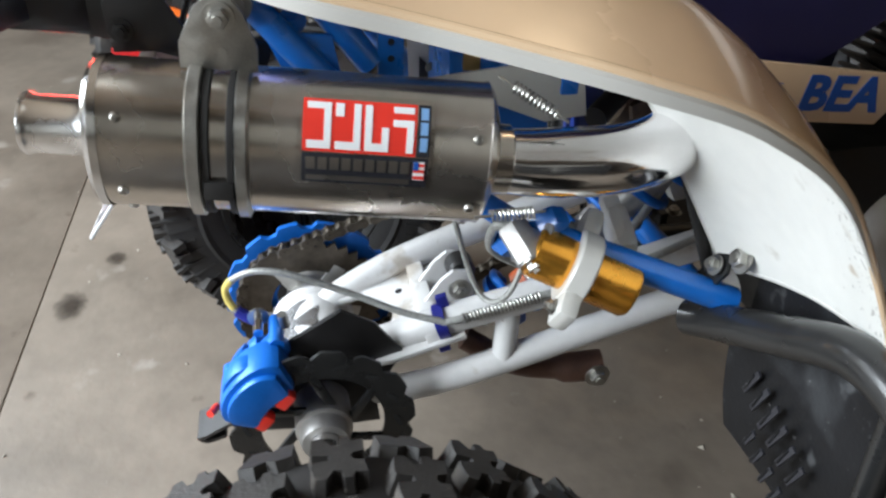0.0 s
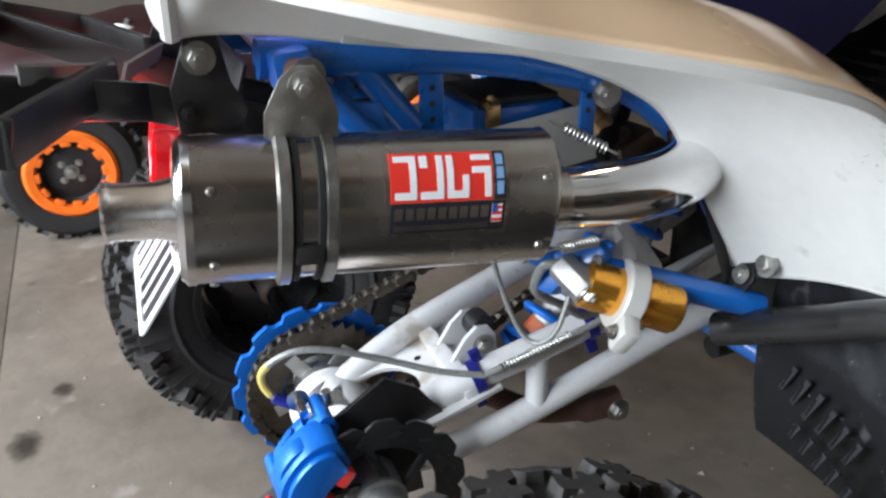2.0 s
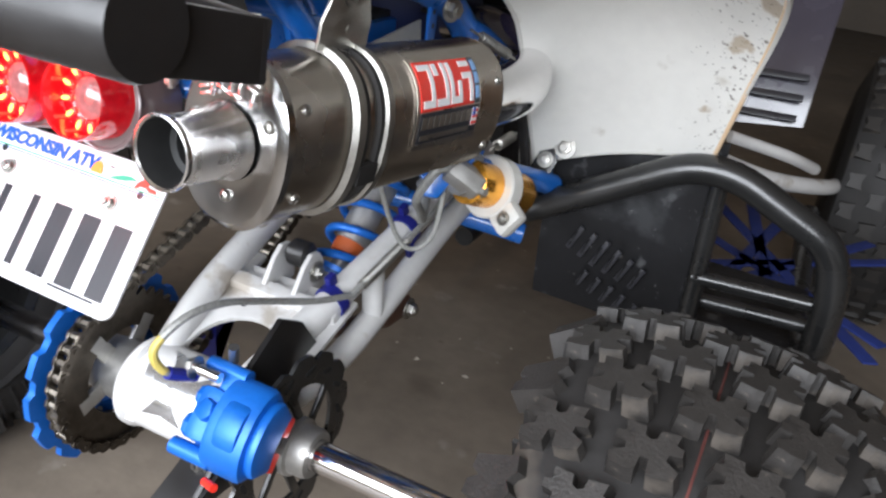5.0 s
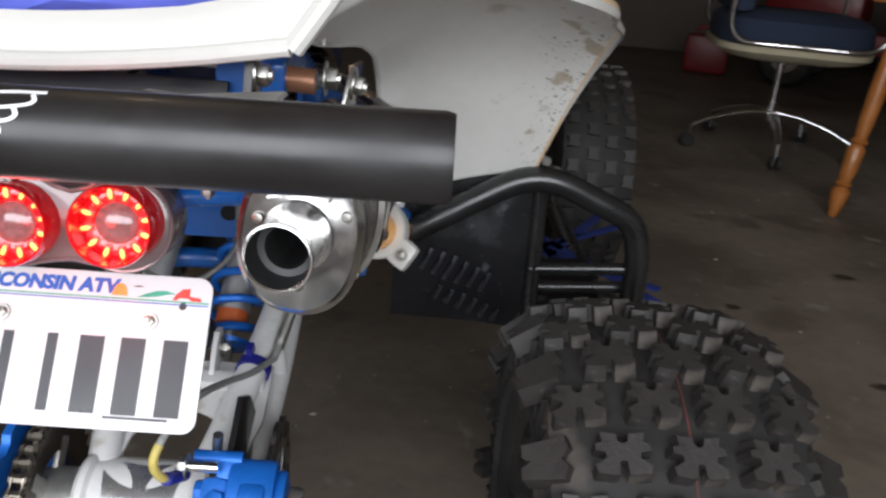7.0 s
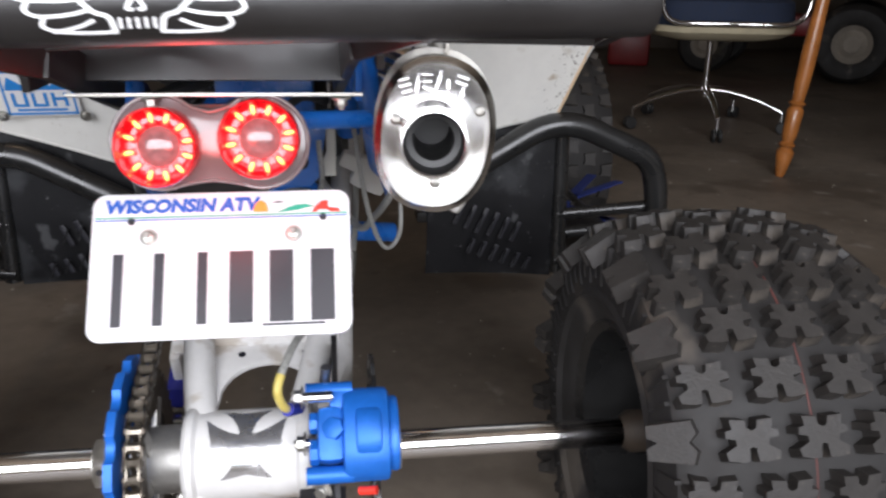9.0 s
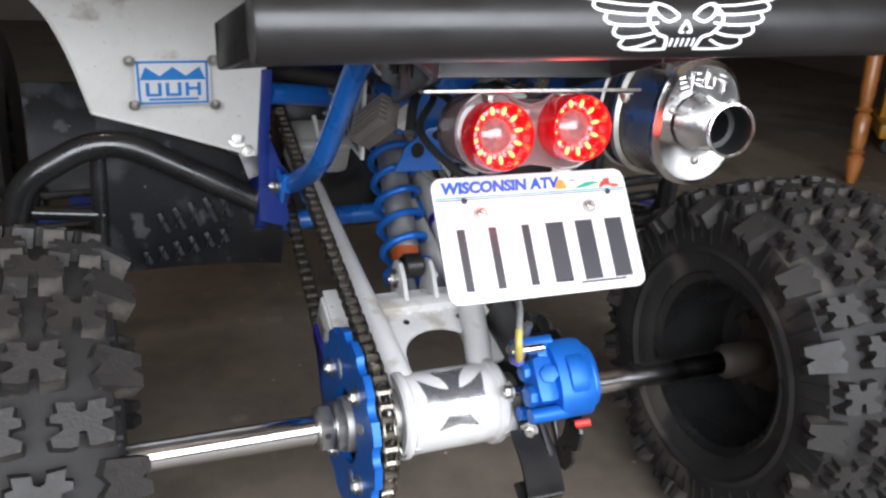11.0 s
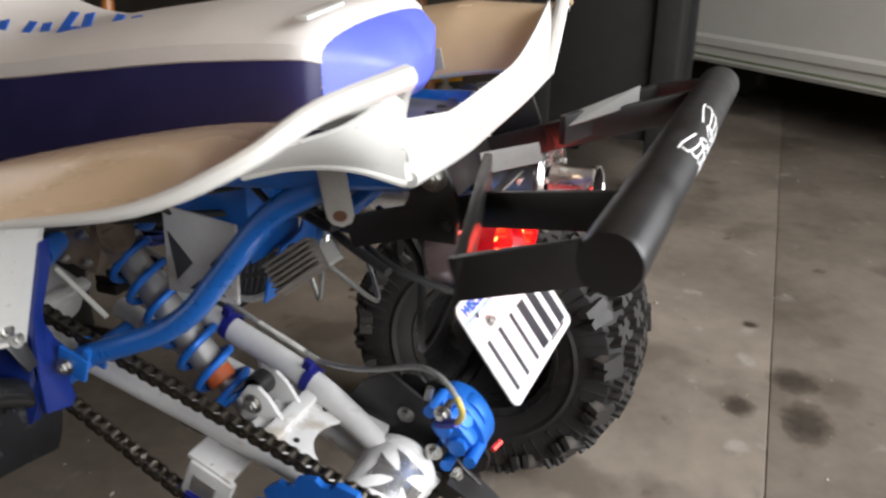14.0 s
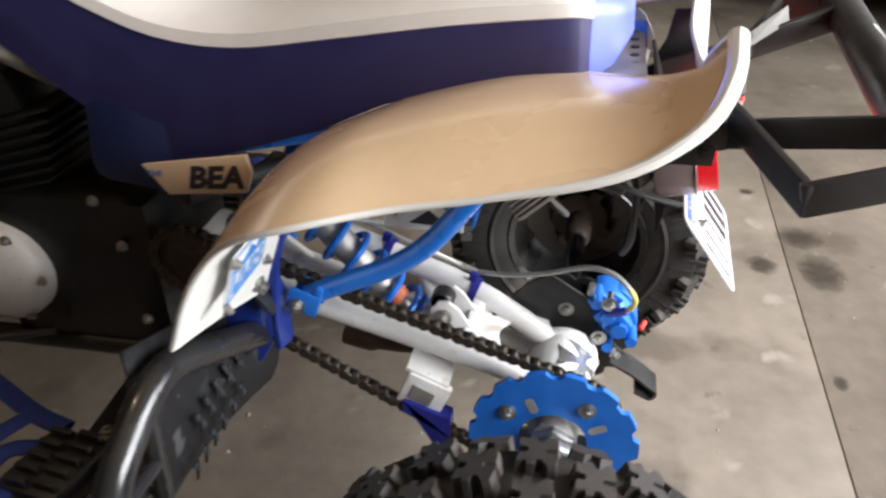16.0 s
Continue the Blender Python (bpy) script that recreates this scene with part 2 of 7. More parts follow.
M["clear_hose"] = mat("clear_hose", (0.55, 0.54, 0.48), 0.25, vary=0.1)
M["led"] = mat("red_led", (1.0, 0.028, 0.015), 0.3, emit=2.0)
M["led_core"] = mat("hot_led", (1.0, 0.22, 0.045), 0.3, emit=9.0)
M["engine"] = mat("black_engine", (0.008, 0.008, 0.008), 0.4, vary=0.4, scale=40, bump=0.3, bump_scale=90)
M["red_lens"] = mat("red_lens", (0.50, 0.006, 0.012), 0.14, vary=0.25, scale=120, coat=0.6, emit=0.22)
M["pink_lens"] = mat("pale_lens", (0.24, 0.12, 0.12), 0.16, vary=0.3, scale=200, coat=0.8)
M["silver"] = mat("silver_sticker", (0.58, 0.58, 0.59), 0.24, metal=0.9, vary=0.1)
M["smoke"] = mat("clear_lens_body", (0.17, 0.125, 0.125), 0.16, vary=0.1, coat=0.6)


# ---- mesh helpers ----
def part(name, bm, material, parent=None, label="", flat=False, angle=35):
    """One bmesh as one mesh object under parent."""
    bmesh.ops.remove_doubles(bm, verts=bm.verts, dist=1e-6)
    bmesh.ops.recalc_face_normals(bm, faces=bm.faces)
    me = bpy.data.meshes.new(name)
    bm.to_mesh(me)
    bm.free()
    me.materials.append(M[material] if isinstance(material, str) else material)
    if not flat:
        me.polygons.foreach_set("use_smooth", [True] * len(me.polygons))
        me.set_sharp_from_angle(angle=radians(angle))
    ob = new(name, me)
    if parent:
        ob.parent = parent
    if label:
        ob["label"] = label
    return ob


def share(ob, m, parent=None):
    """A piece with the same mesh as ob at the pose m."""
    o = new(ob.name.split(".")[0], ob.data)
    o.matrix_basis = m
    o.parent = parent or ob.parent
    return o


def thing(name, label, category, group="", kind="", at=(0, 0, 0)):
    ob = new(name)
    ob.empty_display_size = 0.1
    ob.location = at
    return tagged(ob, label, category, group, kind)


def B():
    return bmesh.new()


def toward(p, d, up=(0, 0, 1)):
    """Pose at p with local z along d and local y near up."""
    z = Vector(d).normalized()
    u = Vector(up)
    if abs(z.dot(u.normalized())) > 0.99:
        u = Vector((0, 1, 0))
    x = u.cross(z).normalized()
    y = z.cross(x)
    m = Matrix((x, y, z)).transposed().to_4x4()
    m.translation = Vector(p)
    return m


def fillet(pts, r, n=6):
    """A polyline with its corners rounded."""
    pts = [Vector(p) for p in pts]
    out = [pts[0]]
    for a, b, c in zip(pts, pts[1:], pts[2:]):
        u, v = a - b, c - b
        k = min(r, 0.48 * u.length, 0.48 * v.length)
        p, q = b + u.normalized() * k, b + v.normalized() * k
        for i in range(n + 1):
            s = i / n
            out.append((1 - s) ** 2 * p + 2 * s * (1 - s) * b + s * s * q)
    out.append(pts[-1])
    return out


def spline(pts, n=8):
    """A smooth curve through the points."""
    p = [Vector(v) for v in pts]
    p = [2 * p[0] - p[1]] + p + [2 * p[-1] - p[-2]]
    out = []
    for i in range(1, len(p) - 2):
        for k in range(n):
            s = k / n
            a, b, c, d = p[i - 1], p[i], p[i + 1], p[i + 2]
            out.append(0.5 * (2 * b + (c - a) * s + (2 * a - 5 * b + 4 * c - d) * s * s + (3 * b - a - 3 * c + d) * s ** 3))
    out.append(p[-2])
    return out


def tube(bm, pts, r, seg=12, cap=True, flatten=1.0, up=None):
    """A round tube along a polyline; r: one radius or one for each point."""
    pts = [Vector(p) for p in pts]
    rs = r if isinstance(r, (list, tuple)) else [r] * len(pts)
    nrm = None
    rings = []
    for i, p in enumerate(pts):
        t = (pts[min(i + 1, len(pts) - 1)] - pts[max(i - 1, 0)]).normalized()
        if nrm is None:
            ref = Vector(up) if up else (Vector((0, 0, 1)) if abs(t.z) < 0.9 else Vector((1, 0, 0)))
            nrm = (ref - t * ref.dot(t)).normalized()
        else:
            nrm = (nrm - t * nrm.dot(t)).normalized()
        bi = t.cross(nrm)
        rings.append([bm.verts.new(p + rs[i] * (math.cos(2 * math.pi * k / seg) * nrm * flatten + math.sin(2 * math.pi * k / seg) * bi)) for k in range(seg)])
    for a, b in zip(rings, rings[1:]):
        for k in range(seg):
            bm.faces.new((a[k], a[(k + 1) % seg], b[(k + 1) % seg], b[k]))
    if cap:
        bm.faces.new(rings[0])
        bm.faces.new(rings[-1])
    return bm


def lathe(bm, prof, m, seg=32, sx=1.0, sy=1.0):
    """Turn a profile of (radius, height) round the local z axis."""
    rings = []
    for r, h in prof:
        if r < 1e-6:
            rings.append([bm.verts.new(m @ Vector((0, 0, h)))])
        else:
            rings.append([bm.verts.new(m @ Vector((sx * r * math.cos(2 * math.pi * k / seg), sy * r * math.sin(2 * math.pi * k / seg), h))) for k in range(seg)])
    for a, b in zip(rings, rings[1:]):
        for k in range(seg):
            q = [a[k % len(a)], a[(k + 1) % len(a)], b[(k + 1) % len(b)], b[k % len(b)]]
            q = list(dict.fromkeys(q))
            if len(q) > 2:
                bm.faces.new(q)
    return bm


def prism(bm, outline, h0, h1, m, bevel=0.0):
    """A flat outline pulled from h0 to h1 along local z."""
    t = bmesh.new()
    lo = [t.verts.new((x, y, h0)) for x, y in outline]
    f = t.faces.new(lo)
    ex = bmesh.ops.extrude_face_region(t, geom=[f])
    bmesh.ops.translate(t, verts=[v for v in ex["geom"] if isinstance(v, bmesh.types.BMVert)], vec=(0, 0, h1 - h0))
    bmesh.ops.recalc_face_normals(t, faces=t.faces)
    if bevel:
        es = [e for e in t.edges if len(e.link_faces) == 2 and e.calc_face_angle(0) > 0.9]
        bmesh.ops.bevel(t, geom=es, offset=bevel, segments=2, affect="EDGES", profile=0.6)
    return merge(bm, t, m)


def merge(bm, t, m=Matrix()):
    vs = {v: bm.verts.new(m @ v.co) for v in t.verts}
    for f in t.faces:
        try:
            bm.faces.new([vs[v] for v in f.verts])
        except ValueError:
            pass
    t.free()
    return bm


def rbox(bm, size, m, bevel=0.004):
    t = bmesh.new()
    bmesh.ops.create_cube(t, size=1, matrix=Matrix.Diagonal((*size, 1)))
    if bevel:
        bmesh.ops.bevel(t, geom=t.edges[:], offset=min(bevel, 0.45 * min(size)), segments=2, affect="EDGES", profile=0.6)
    return merge(bm, t, m)


def loft(bm, rings, closed=True, caps=False):
    vs = [[bm.verts.new(Vector(p)) for p in r] for r in rings]
    n = len(vs[0])
    for a, b in zip(vs, vs[1:]):
        for k in range(n if closed else n - 1):
            bm.faces.new((a[k], a[(k + 1) % n], b[(k + 1) % n], b[k]))
    if caps:
        bm.faces.new(vs[0])
        bm.faces.new(vs[-1])
    return bm


def thick(bm, t):
    """Give an open sheet a thickness."""
    bmesh.ops.recalc_face_normals(bm, faces=bm.faces)
    bmesh.ops.solidify(bm, geom=bm.faces[:], thickness=t)
    return bm


def rounded(w, h, r, n=5):
    pts = []
    for cx, cy, a in ((w / 2 - r, h / 2 - r, 0), (-w / 2 + r, h / 2 - r, 90), (-w / 2 + r, -h / 2 + r, 180), (w / 2 - r, -h / 2 + r, 270)):
        for i in range(n + 1):
            g = radians(a + 90 * i / n)
            pts.append((cx + r * math.cos(g), cy + r * math.sin(g)))
    return pts


def hexbolt(bm, p, d, r=0.006, h=0.006, washer=True):
    m = toward(p, d)
    if washer:
        lathe(bm, [(0, 0), (r * 1.5, 0), (r * 1.5, 0.0015), (0, 0.0015)], m, 16)
    prism(bm, [(r * math.cos(radians(60 * k)), r * math.sin(radians(60 * k))) for k in range(6)], 0.0015, 0.0015 + h, m, r * 0.12)
    lathe(bm, [(0, 0.001 + h), (r * 0.55, 0.001 + h), (r * 0.5, h + 0.004), (0, h + 0.004)], m, 10)
    return bm


def dome(bm, p, d, r=0.005, h=0.003):
    return lathe(bm, [(r, -0.001), (r, h * 0.3), (r * 0.8, h * 0.8), (r * 0.4, h), (r * 0.35, h * 0.5), (0, h * 0.5)], toward(p, d), 14)


def spiral(p, q, r, turns, wire, bm, seg=8, per=16, flat_ends=True):
    p, q = Vector(p), Vector(q)
    m = toward(p, q - p)
    length = (q - p).length
    pts = []
    n = int(turns * per)
    for i in range(n + 1):
        a = 2 * math.pi * i / per
        pts.append(m @ Vector((r * math.cos(a), r * math.sin(a), length * i / n)))
    return tube(bm, pts, wire, seg)


def text_mesh(s, size, m, depth=0.0006, shear=0.0, squeeze=1.0, bold=0.0):
    """Lettering as a mesh in a bmesh, centred on the pose m, reading along local x."""
    cu = bpy.data.curves.new("lettering", "FONT")
    cu.body, cu.size, cu.align_x, cu.align_y, cu.shear = s, size, "CENTER", "CENTER", shear
    cu.extrude, cu.resolution_u, cu.offset = depth, 3, bold
    ob = new("lettering", cu)
    dg = bpy.context.evaluated_depsgraph_get()
    me = bpy.data.meshes.new_from_object(ob.evaluated_get(dg))
    bm = bmesh.new()
    bm.from_mesh(me)
    bmesh.ops.transform(bm, matrix=m @ Matrix.Diagonal((squeeze, 1, 1, 1)), verts=bm.verts)
    bpy.data.objects.remove(ob)
    bpy.data.curves.remove(cu)
    bpy.data.meshes.remove(me)
    return bm
# ---- the garage ----
X0, X1, Y0, Y1, ZC = -3.4, 4.7, -2.2, 6.3, 2.6


def floor_slab():
    fl = new("floor")
    tagged(fl, "grey stained concrete garage floor with saw-cut joints", "floor", kind="structure")
    seam_y, g = -0.468, 0.0016
    xs, ys = [-6.0, -2.6, 7.0], [-9.0, seam_y, Y1 + 0.3]
    for x0, x1 in zip(xs, xs[1:]):
        for y0, y1 in zip(ys, ys[1:]):
            bm = B()
            rbox(bm, (x1 - x0 - 2 * g, y1 - y0 - 2 * g, 0.1), pose((x0 + x1) / 2, (y0 + y1) / 2, -0.05), 0.003)
            part("slab", bm, "concrete", fl)
    bm = B()
    rbox(bm, (13.0, 15.0, 0.02), pose(0.5, -1.8, -0.0125), 0)
    part("joint_filler", bm, "seam", fl)
    return fl


def walls():
    for name, size, at, m in (
        ("wall_front", (X1 - X0 + 0.3, 0.15, ZC), ((X0 + X1) / 2, Y1 + 0.075, ZC / 2), "drywall"),
        ("wall_left", (0.15, Y1 - Y0, ZC), (X0 - 0.075, (Y0 + Y1) / 2, ZC / 2), "drywall"),
        ("wall_right", (0.15, Y1 - Y0, ZC), (X1 + 0.075, (Y0 + Y1) / 2, ZC / 2), "drywall"),
    ):
        bm = B()
        rbox(bm, size, pose(*at), 0.005)
        tagged(part(name, bm, m), "dim brown garage wall board", "wall", kind="structure")
    bm = B()
    rbox(bm, (X1 - X0 + 0.3, Y1 - Y0 + 0.2, 0.12), pose((X0 + X1) / 2, (Y0 + Y1) / 2, ZC + 0.06), 0)
    tagged(part("ceiling", bm, "ceiling"), "warm brown garage ceiling board", "ceiling", kind="structure")
    # back wall with the wide door opening: a lintel over it and short returns
    for name, size, at in (("wall_back_lintel", (X1 - X0 + 0.3, 0.15, 0.4), ((X0 + X1) / 2, Y0 - 0.075, ZC - 0.2)), ("wall_back_corner", (X1 - 1.6, 0.15, ZC - 0.4), ((X1 + 1.6) / 2, Y0 - 0.075, (ZC - 0.4) / 2)), ("wall_back_return", (1.4, 0.15, ZC - 0.4), (X0 + 0.7, Y0 - 0.075, (ZC - 0.4) / 2))):
        bm = B()
        rbox(bm, size, pose(*at), 0.005)
        tagged(part(name, bm, "drywall"), "garage back wall round the open door", "wall", kind="structure")


def box_trailer():
    """White box trailer that stands at an angle beside the quad; its lower side and the dark under it show."""
    t = thing("box_trailer", "white panelled box trailer standing low over the floor", "trailer", at=(3.0, -0.575, 0))
    t.rotation_euler = (0, 0, math.atan2(-0.779, -0.627))
    # local x along its side, local y into the box
    prof = [(0.06, 0.235), (0.012, 0.228), (0.0, 0.245), (0.004, 0.300), (-0.012, 0.312), (-0.012, 0.345), (0.002, 0.360), (0.006, 0.60), (0.010, 1.45), (0.05, 1.52), (0.76, 1.52), (0.80, 1.45), (0.80, 0.235)]
    bm = B()
    loft(bm, [[(x, y, z) for y, z in prof] for x in (-1.2, 1.2)], caps=True)
    part("body", bm, "door_white", t, flat=False, angle=25)
    bm = B()
    rbox(bm, (2.36, 0.010, 0.012), pose(0, 0.004, 0.262), 0.003)
    part("sill_strip", bm, "green_trim", t, "thin greenish sill strip")
    for x in (-0.75, 0.75):
        bm = B()
        lathe(bm, [(0, -0.07), (0.15, -0.07), (0.19, -0.05), (0.20, 0.0), (0.19, 0.05), (0.15, 0.07), (0, 0.07)], pose(x, 0.42, 0.20, 90, 0, 0), 32)
        part("wheel", bm, "rubber_side", t, "dark trailer wheel")
    bm = B()
    rbox(bm, (2.2, 0.5, 0.05), pose(0, 0.42, 0.215), 0.01)
    part("chassis", bm, "dark", t, "black chassis frame")


def unseen_bulb_holder():
    # unseen holder, added to go with the warm fill light
    t = thing("added_bulb_holder", "round white bulb holder, added unseen for the warm fill", "lamp", at=(-0.5, 0.9, ZC))
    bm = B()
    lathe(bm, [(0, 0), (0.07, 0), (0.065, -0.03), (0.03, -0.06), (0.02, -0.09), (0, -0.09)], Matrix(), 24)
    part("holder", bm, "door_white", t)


def stain(x, y, r, seed, k=1.0):
    rnd = random.Random(seed)
    bm = B()
    n = 26
    ph = [rnd.uniform(0, 6.28) for _ in range(4)]
    pts = []
    for i in range(n):
        a = 2 * math.pi * i / n
        q = 1.3 * r * (1 + 0.16 * math.sin(2 * a + ph[0]) + 0.10 * math.sin(3 * a + ph[1]) + 0.06 * math.sin(7 * a + ph[2]))
        pts.append((q * math.cos(a), k * q * math.sin(a)))
    bm.faces.new([bm.verts.new((x + px, y + py, 0.0006)) for px, py in pts])
    tagged(part("oil_stain", bm, "stain"), "dark dried oil spot on the concrete floor", "stain", "oil spots on the floor", "structure")


floor_slab()
walls()
box_trailer()
unseen_bulb_holder()
for i, (x, y, r, k) in enumerate(((0.895, -0.515, 0.052, 0.85), (0.745, -0.535, 0.06, 0.8), (0.752, -0.412, 0.036, 0.8), (-0.474, -0.419, 0.035, 0.8), (0.40, -0.62, 0.02, 0.9), (-0.62, -0.36, 0.022, 0.7), (1.12, -0.42, 0.02, 0.8), (0.36, -0.50, 0.018, 0.8), (1.25, 0.75, 0.03, 0.6), (1.05, 1.10, 0.022, 0.8), (1.45, 1.35, 0.035, 0.6), (0.95, 0.52, 0.016, 0.9), (1.75, 0.95, 0.03, 0.7), (0.78, 0.95, 0.012, 0.9), (-0.62, 0.62, 0.02, 0.8), (-0.35, 0.15, 0.014, 0.8))):
    stain(x, y, r, i, k)


def grit():
    """Crumbs and flakes of dirt strewn over the floor."""
    rnd = random.Random(21)
    bm = B()
    for k in range(900):
        x, y, r = rnd.uniform(-1.6, 3.2), rnd.uniform(-1.6, 3.6), rnd.uniform(0.0012, 0.0042)
        if k % 9 == 0:
            r *= 1.8
        n, a0 = rnd.choice((3, 4, 5)), rnd.uniform(0, 6.28)
        top = [bm.verts.new((x + r * rnd.uniform(0.6, 1.2) * math.cos(a0 + 6.283 * i / n), y + r * rnd.uniform(0.6, 1.2) * math.sin(a0 + 6.283 * i / n), 0.0006)) for i in range(n)]
        apex = bm.verts.new((x, y, 0.0006 + r * 0.5))
        for i in range(n):
            bm.faces.new((top[i], top[(i + 1) % n], apex))
    tagged(part("floor_grit", bm, "debris"), "pale grit and dirt flakes scattered on the concrete", "dirt", kind="stuff")


grit()
# ---- the quad bike ----
atv = thing("quad_bike", "white and blue sport quad bike parked on the garage floor", "quad bike")
AX = Vector((0.0, -0.014, 0.238))


def wheel(name, cx, inner, r=0.238, w=0.235, label="", rim="black_gloss", rows=30, knobs=True, seed=3):
    """Wide knobbly wheel; inner: +1 or -1, the side of the bike's middle in x."""
    m = pose(cx, AX.y, AX.z, 0, 90, 0)
    rr = 0.115
    bm = B()
    # rim: barrel, lips and dished face
    h = w / 2
    lathe(bm, [(rr + 0.006, -h * 0.80), (rr + 0.012, -h * 0.84), (rr + 0.006, -h * 0.88), (rr - 0.004, -h * 0.82), (rr - 0.010, -h * 0.3), (rr - 0.016, 0), (rr - 0.010, h * 0.3), (rr - 0.004, h * 0.82), (rr + 0.006, h * 0.88), (rr + 0.012, h * 0.84), (rr + 0.006, h * 0.80)], m, 40)
    lathe(bm, [(rr - 0.016, 0.012), (0.075, 0.02), (0.03, 0.028), (0.03, 0.018), (0.075, 0.010), (rr - 0.016, 0.002)], m, 40)
    wh = part("wheel", bm, rim, atv, label)
    bm = B()
    prof = [(rr + 0.004, -h * 0.82), (rr + 0.014, -h * 0.90), (0.150, -h * 0.98), (0.180, -h * 1.0), (0.205, -h * 0.97), (0.217, -h * 0.86), (r - 0.016, -h * 0.6), (r - 0.013, 0)]
    lathe(bm, prof + [(a, -b) for a, b in prof[-2::-1]], m, 64)
    part("tyre", bm, "rubber_side", wh, "black knobbly rubber tyre")
    # sidewall bead ring and ribs
    for s in (-1, 1):
        bm = B()
        lathe(bm, [(0.146, s * h * 0.965), (0.152, s * (h * 0.99 + 0.003)), (0.158, s * h * 0.99)], m, 48)
        part("bead_ring", bm, "rubber_side", wh)
    if not knobs:
        return wh
    # tread blocks: the cross-shaped centre block and the shoulder lug
    def block(outline, hh):
        bm = B()
        prism(bm, outline, -0.004, hh, Matrix(), 0)
        for v in bm.verts:
            if v.co.z > 0:
                v.co.x *= 0.9
                v.co.y *= 0.9
        return bm
    a, b = 0.0246, 0.0192
    half = [(0.0, -b * 0.30), (0.0030, -b * 0.36), (0.0042, -b * 0.96), (0.010, -b), (a * 0.93, -b * 0.90), (a, -b * 0.52), (a * 0.60, -b * 0.22), (a * 0.62, b * 0.06), (a * 0.98, b * 0.14), (a * 0.98, b * 0.46), (a * 0.74, b * 0.54), (a * 0.80, b), (0.0055, b * 0.94), (0.0042, b * 0.56)]
    cross = half + [(0.0, b * 0.46)] + [(-u, v) for u, v in half[:0:-1]]
    lug = [(-0.020, -0.020), (0.022, -0.016), (0.022, -0.005), (0.012, 0.0), (0.022, 0.005), (0.022, 0.016), (-0.020, 0.020), (-0.024, 0.008), (-0.017, 0.0), (-0.024, -0.008)]
    bm = B()
    lathe(bm, [(r - 0.0126, -0.0010), (r - 0.0122, 0.0), (r - 0.0126, 0.0010)], m, 64)
    part("tread_line", bm, "dull_red", wh, "thin red moulding line")
    # raised ribs round the inner side wall
    rib = None
    for i in range(2 * rows):
        mm = m @ Matrix.Rotation(math.pi * (i + 0.5) / rows, 4, "Z") @ pose(0.184 + 0.006 * (i % 2), 0, inner * (h * 0.985))
        if rib is None:
            bm = B()
            rbox(bm, (0.040, 0.0035, 0.006), Matrix(), 0)
            rib = part("sidewall_rib", bm, "rubber_side", wh, "", flat=True)
            rib.matrix_basis = mm
        else:
            share(rib, mm, wh)
    first = {}
    tread_r = lambda x: r - 0.0145 - 0.026 * max(0, abs(x) / h - 0.5) ** 1.5 / 0.35
    for i in range(rows):
        ang = 2 * math.pi * i / rows
        for x in ((-0.089, -0.030, 0.030, 0.089) if i % 2 else (-0.112, -0.060, 0.0, 0.060, 0.112)):
            shoulder = abs(x) > 0.10
            tilt = math.copysign(34, x) if shoulder else x * 130
            # local frame: x across, y along, z outwards
            mm = m @ Matrix.Rotation(ang, 4, "Z") @ Matrix.Translation((tread_r(x) - (0.002 if shoulder else 0), 0, x)) @ Matrix.Rotation(radians(90), 4, "Y") @ Matrix.Rotation(radians(180), 4, "Z") @ Matrix.Rotation(radians(tilt), 4, "Y")
            if shoulder and x < 0:
                mm = mm @ Matrix.Rotation(radians(180), 4, "Z")
            if shoulder not in first:
                o = part("tread_block", block(lug if shoulder else cross, 0.016), "rubber", wh, "", flat=True)
                first[shoulder] = o
                o.matrix_basis = mm
            else:
                share(first[shoulder], mm, wh)
    return wh


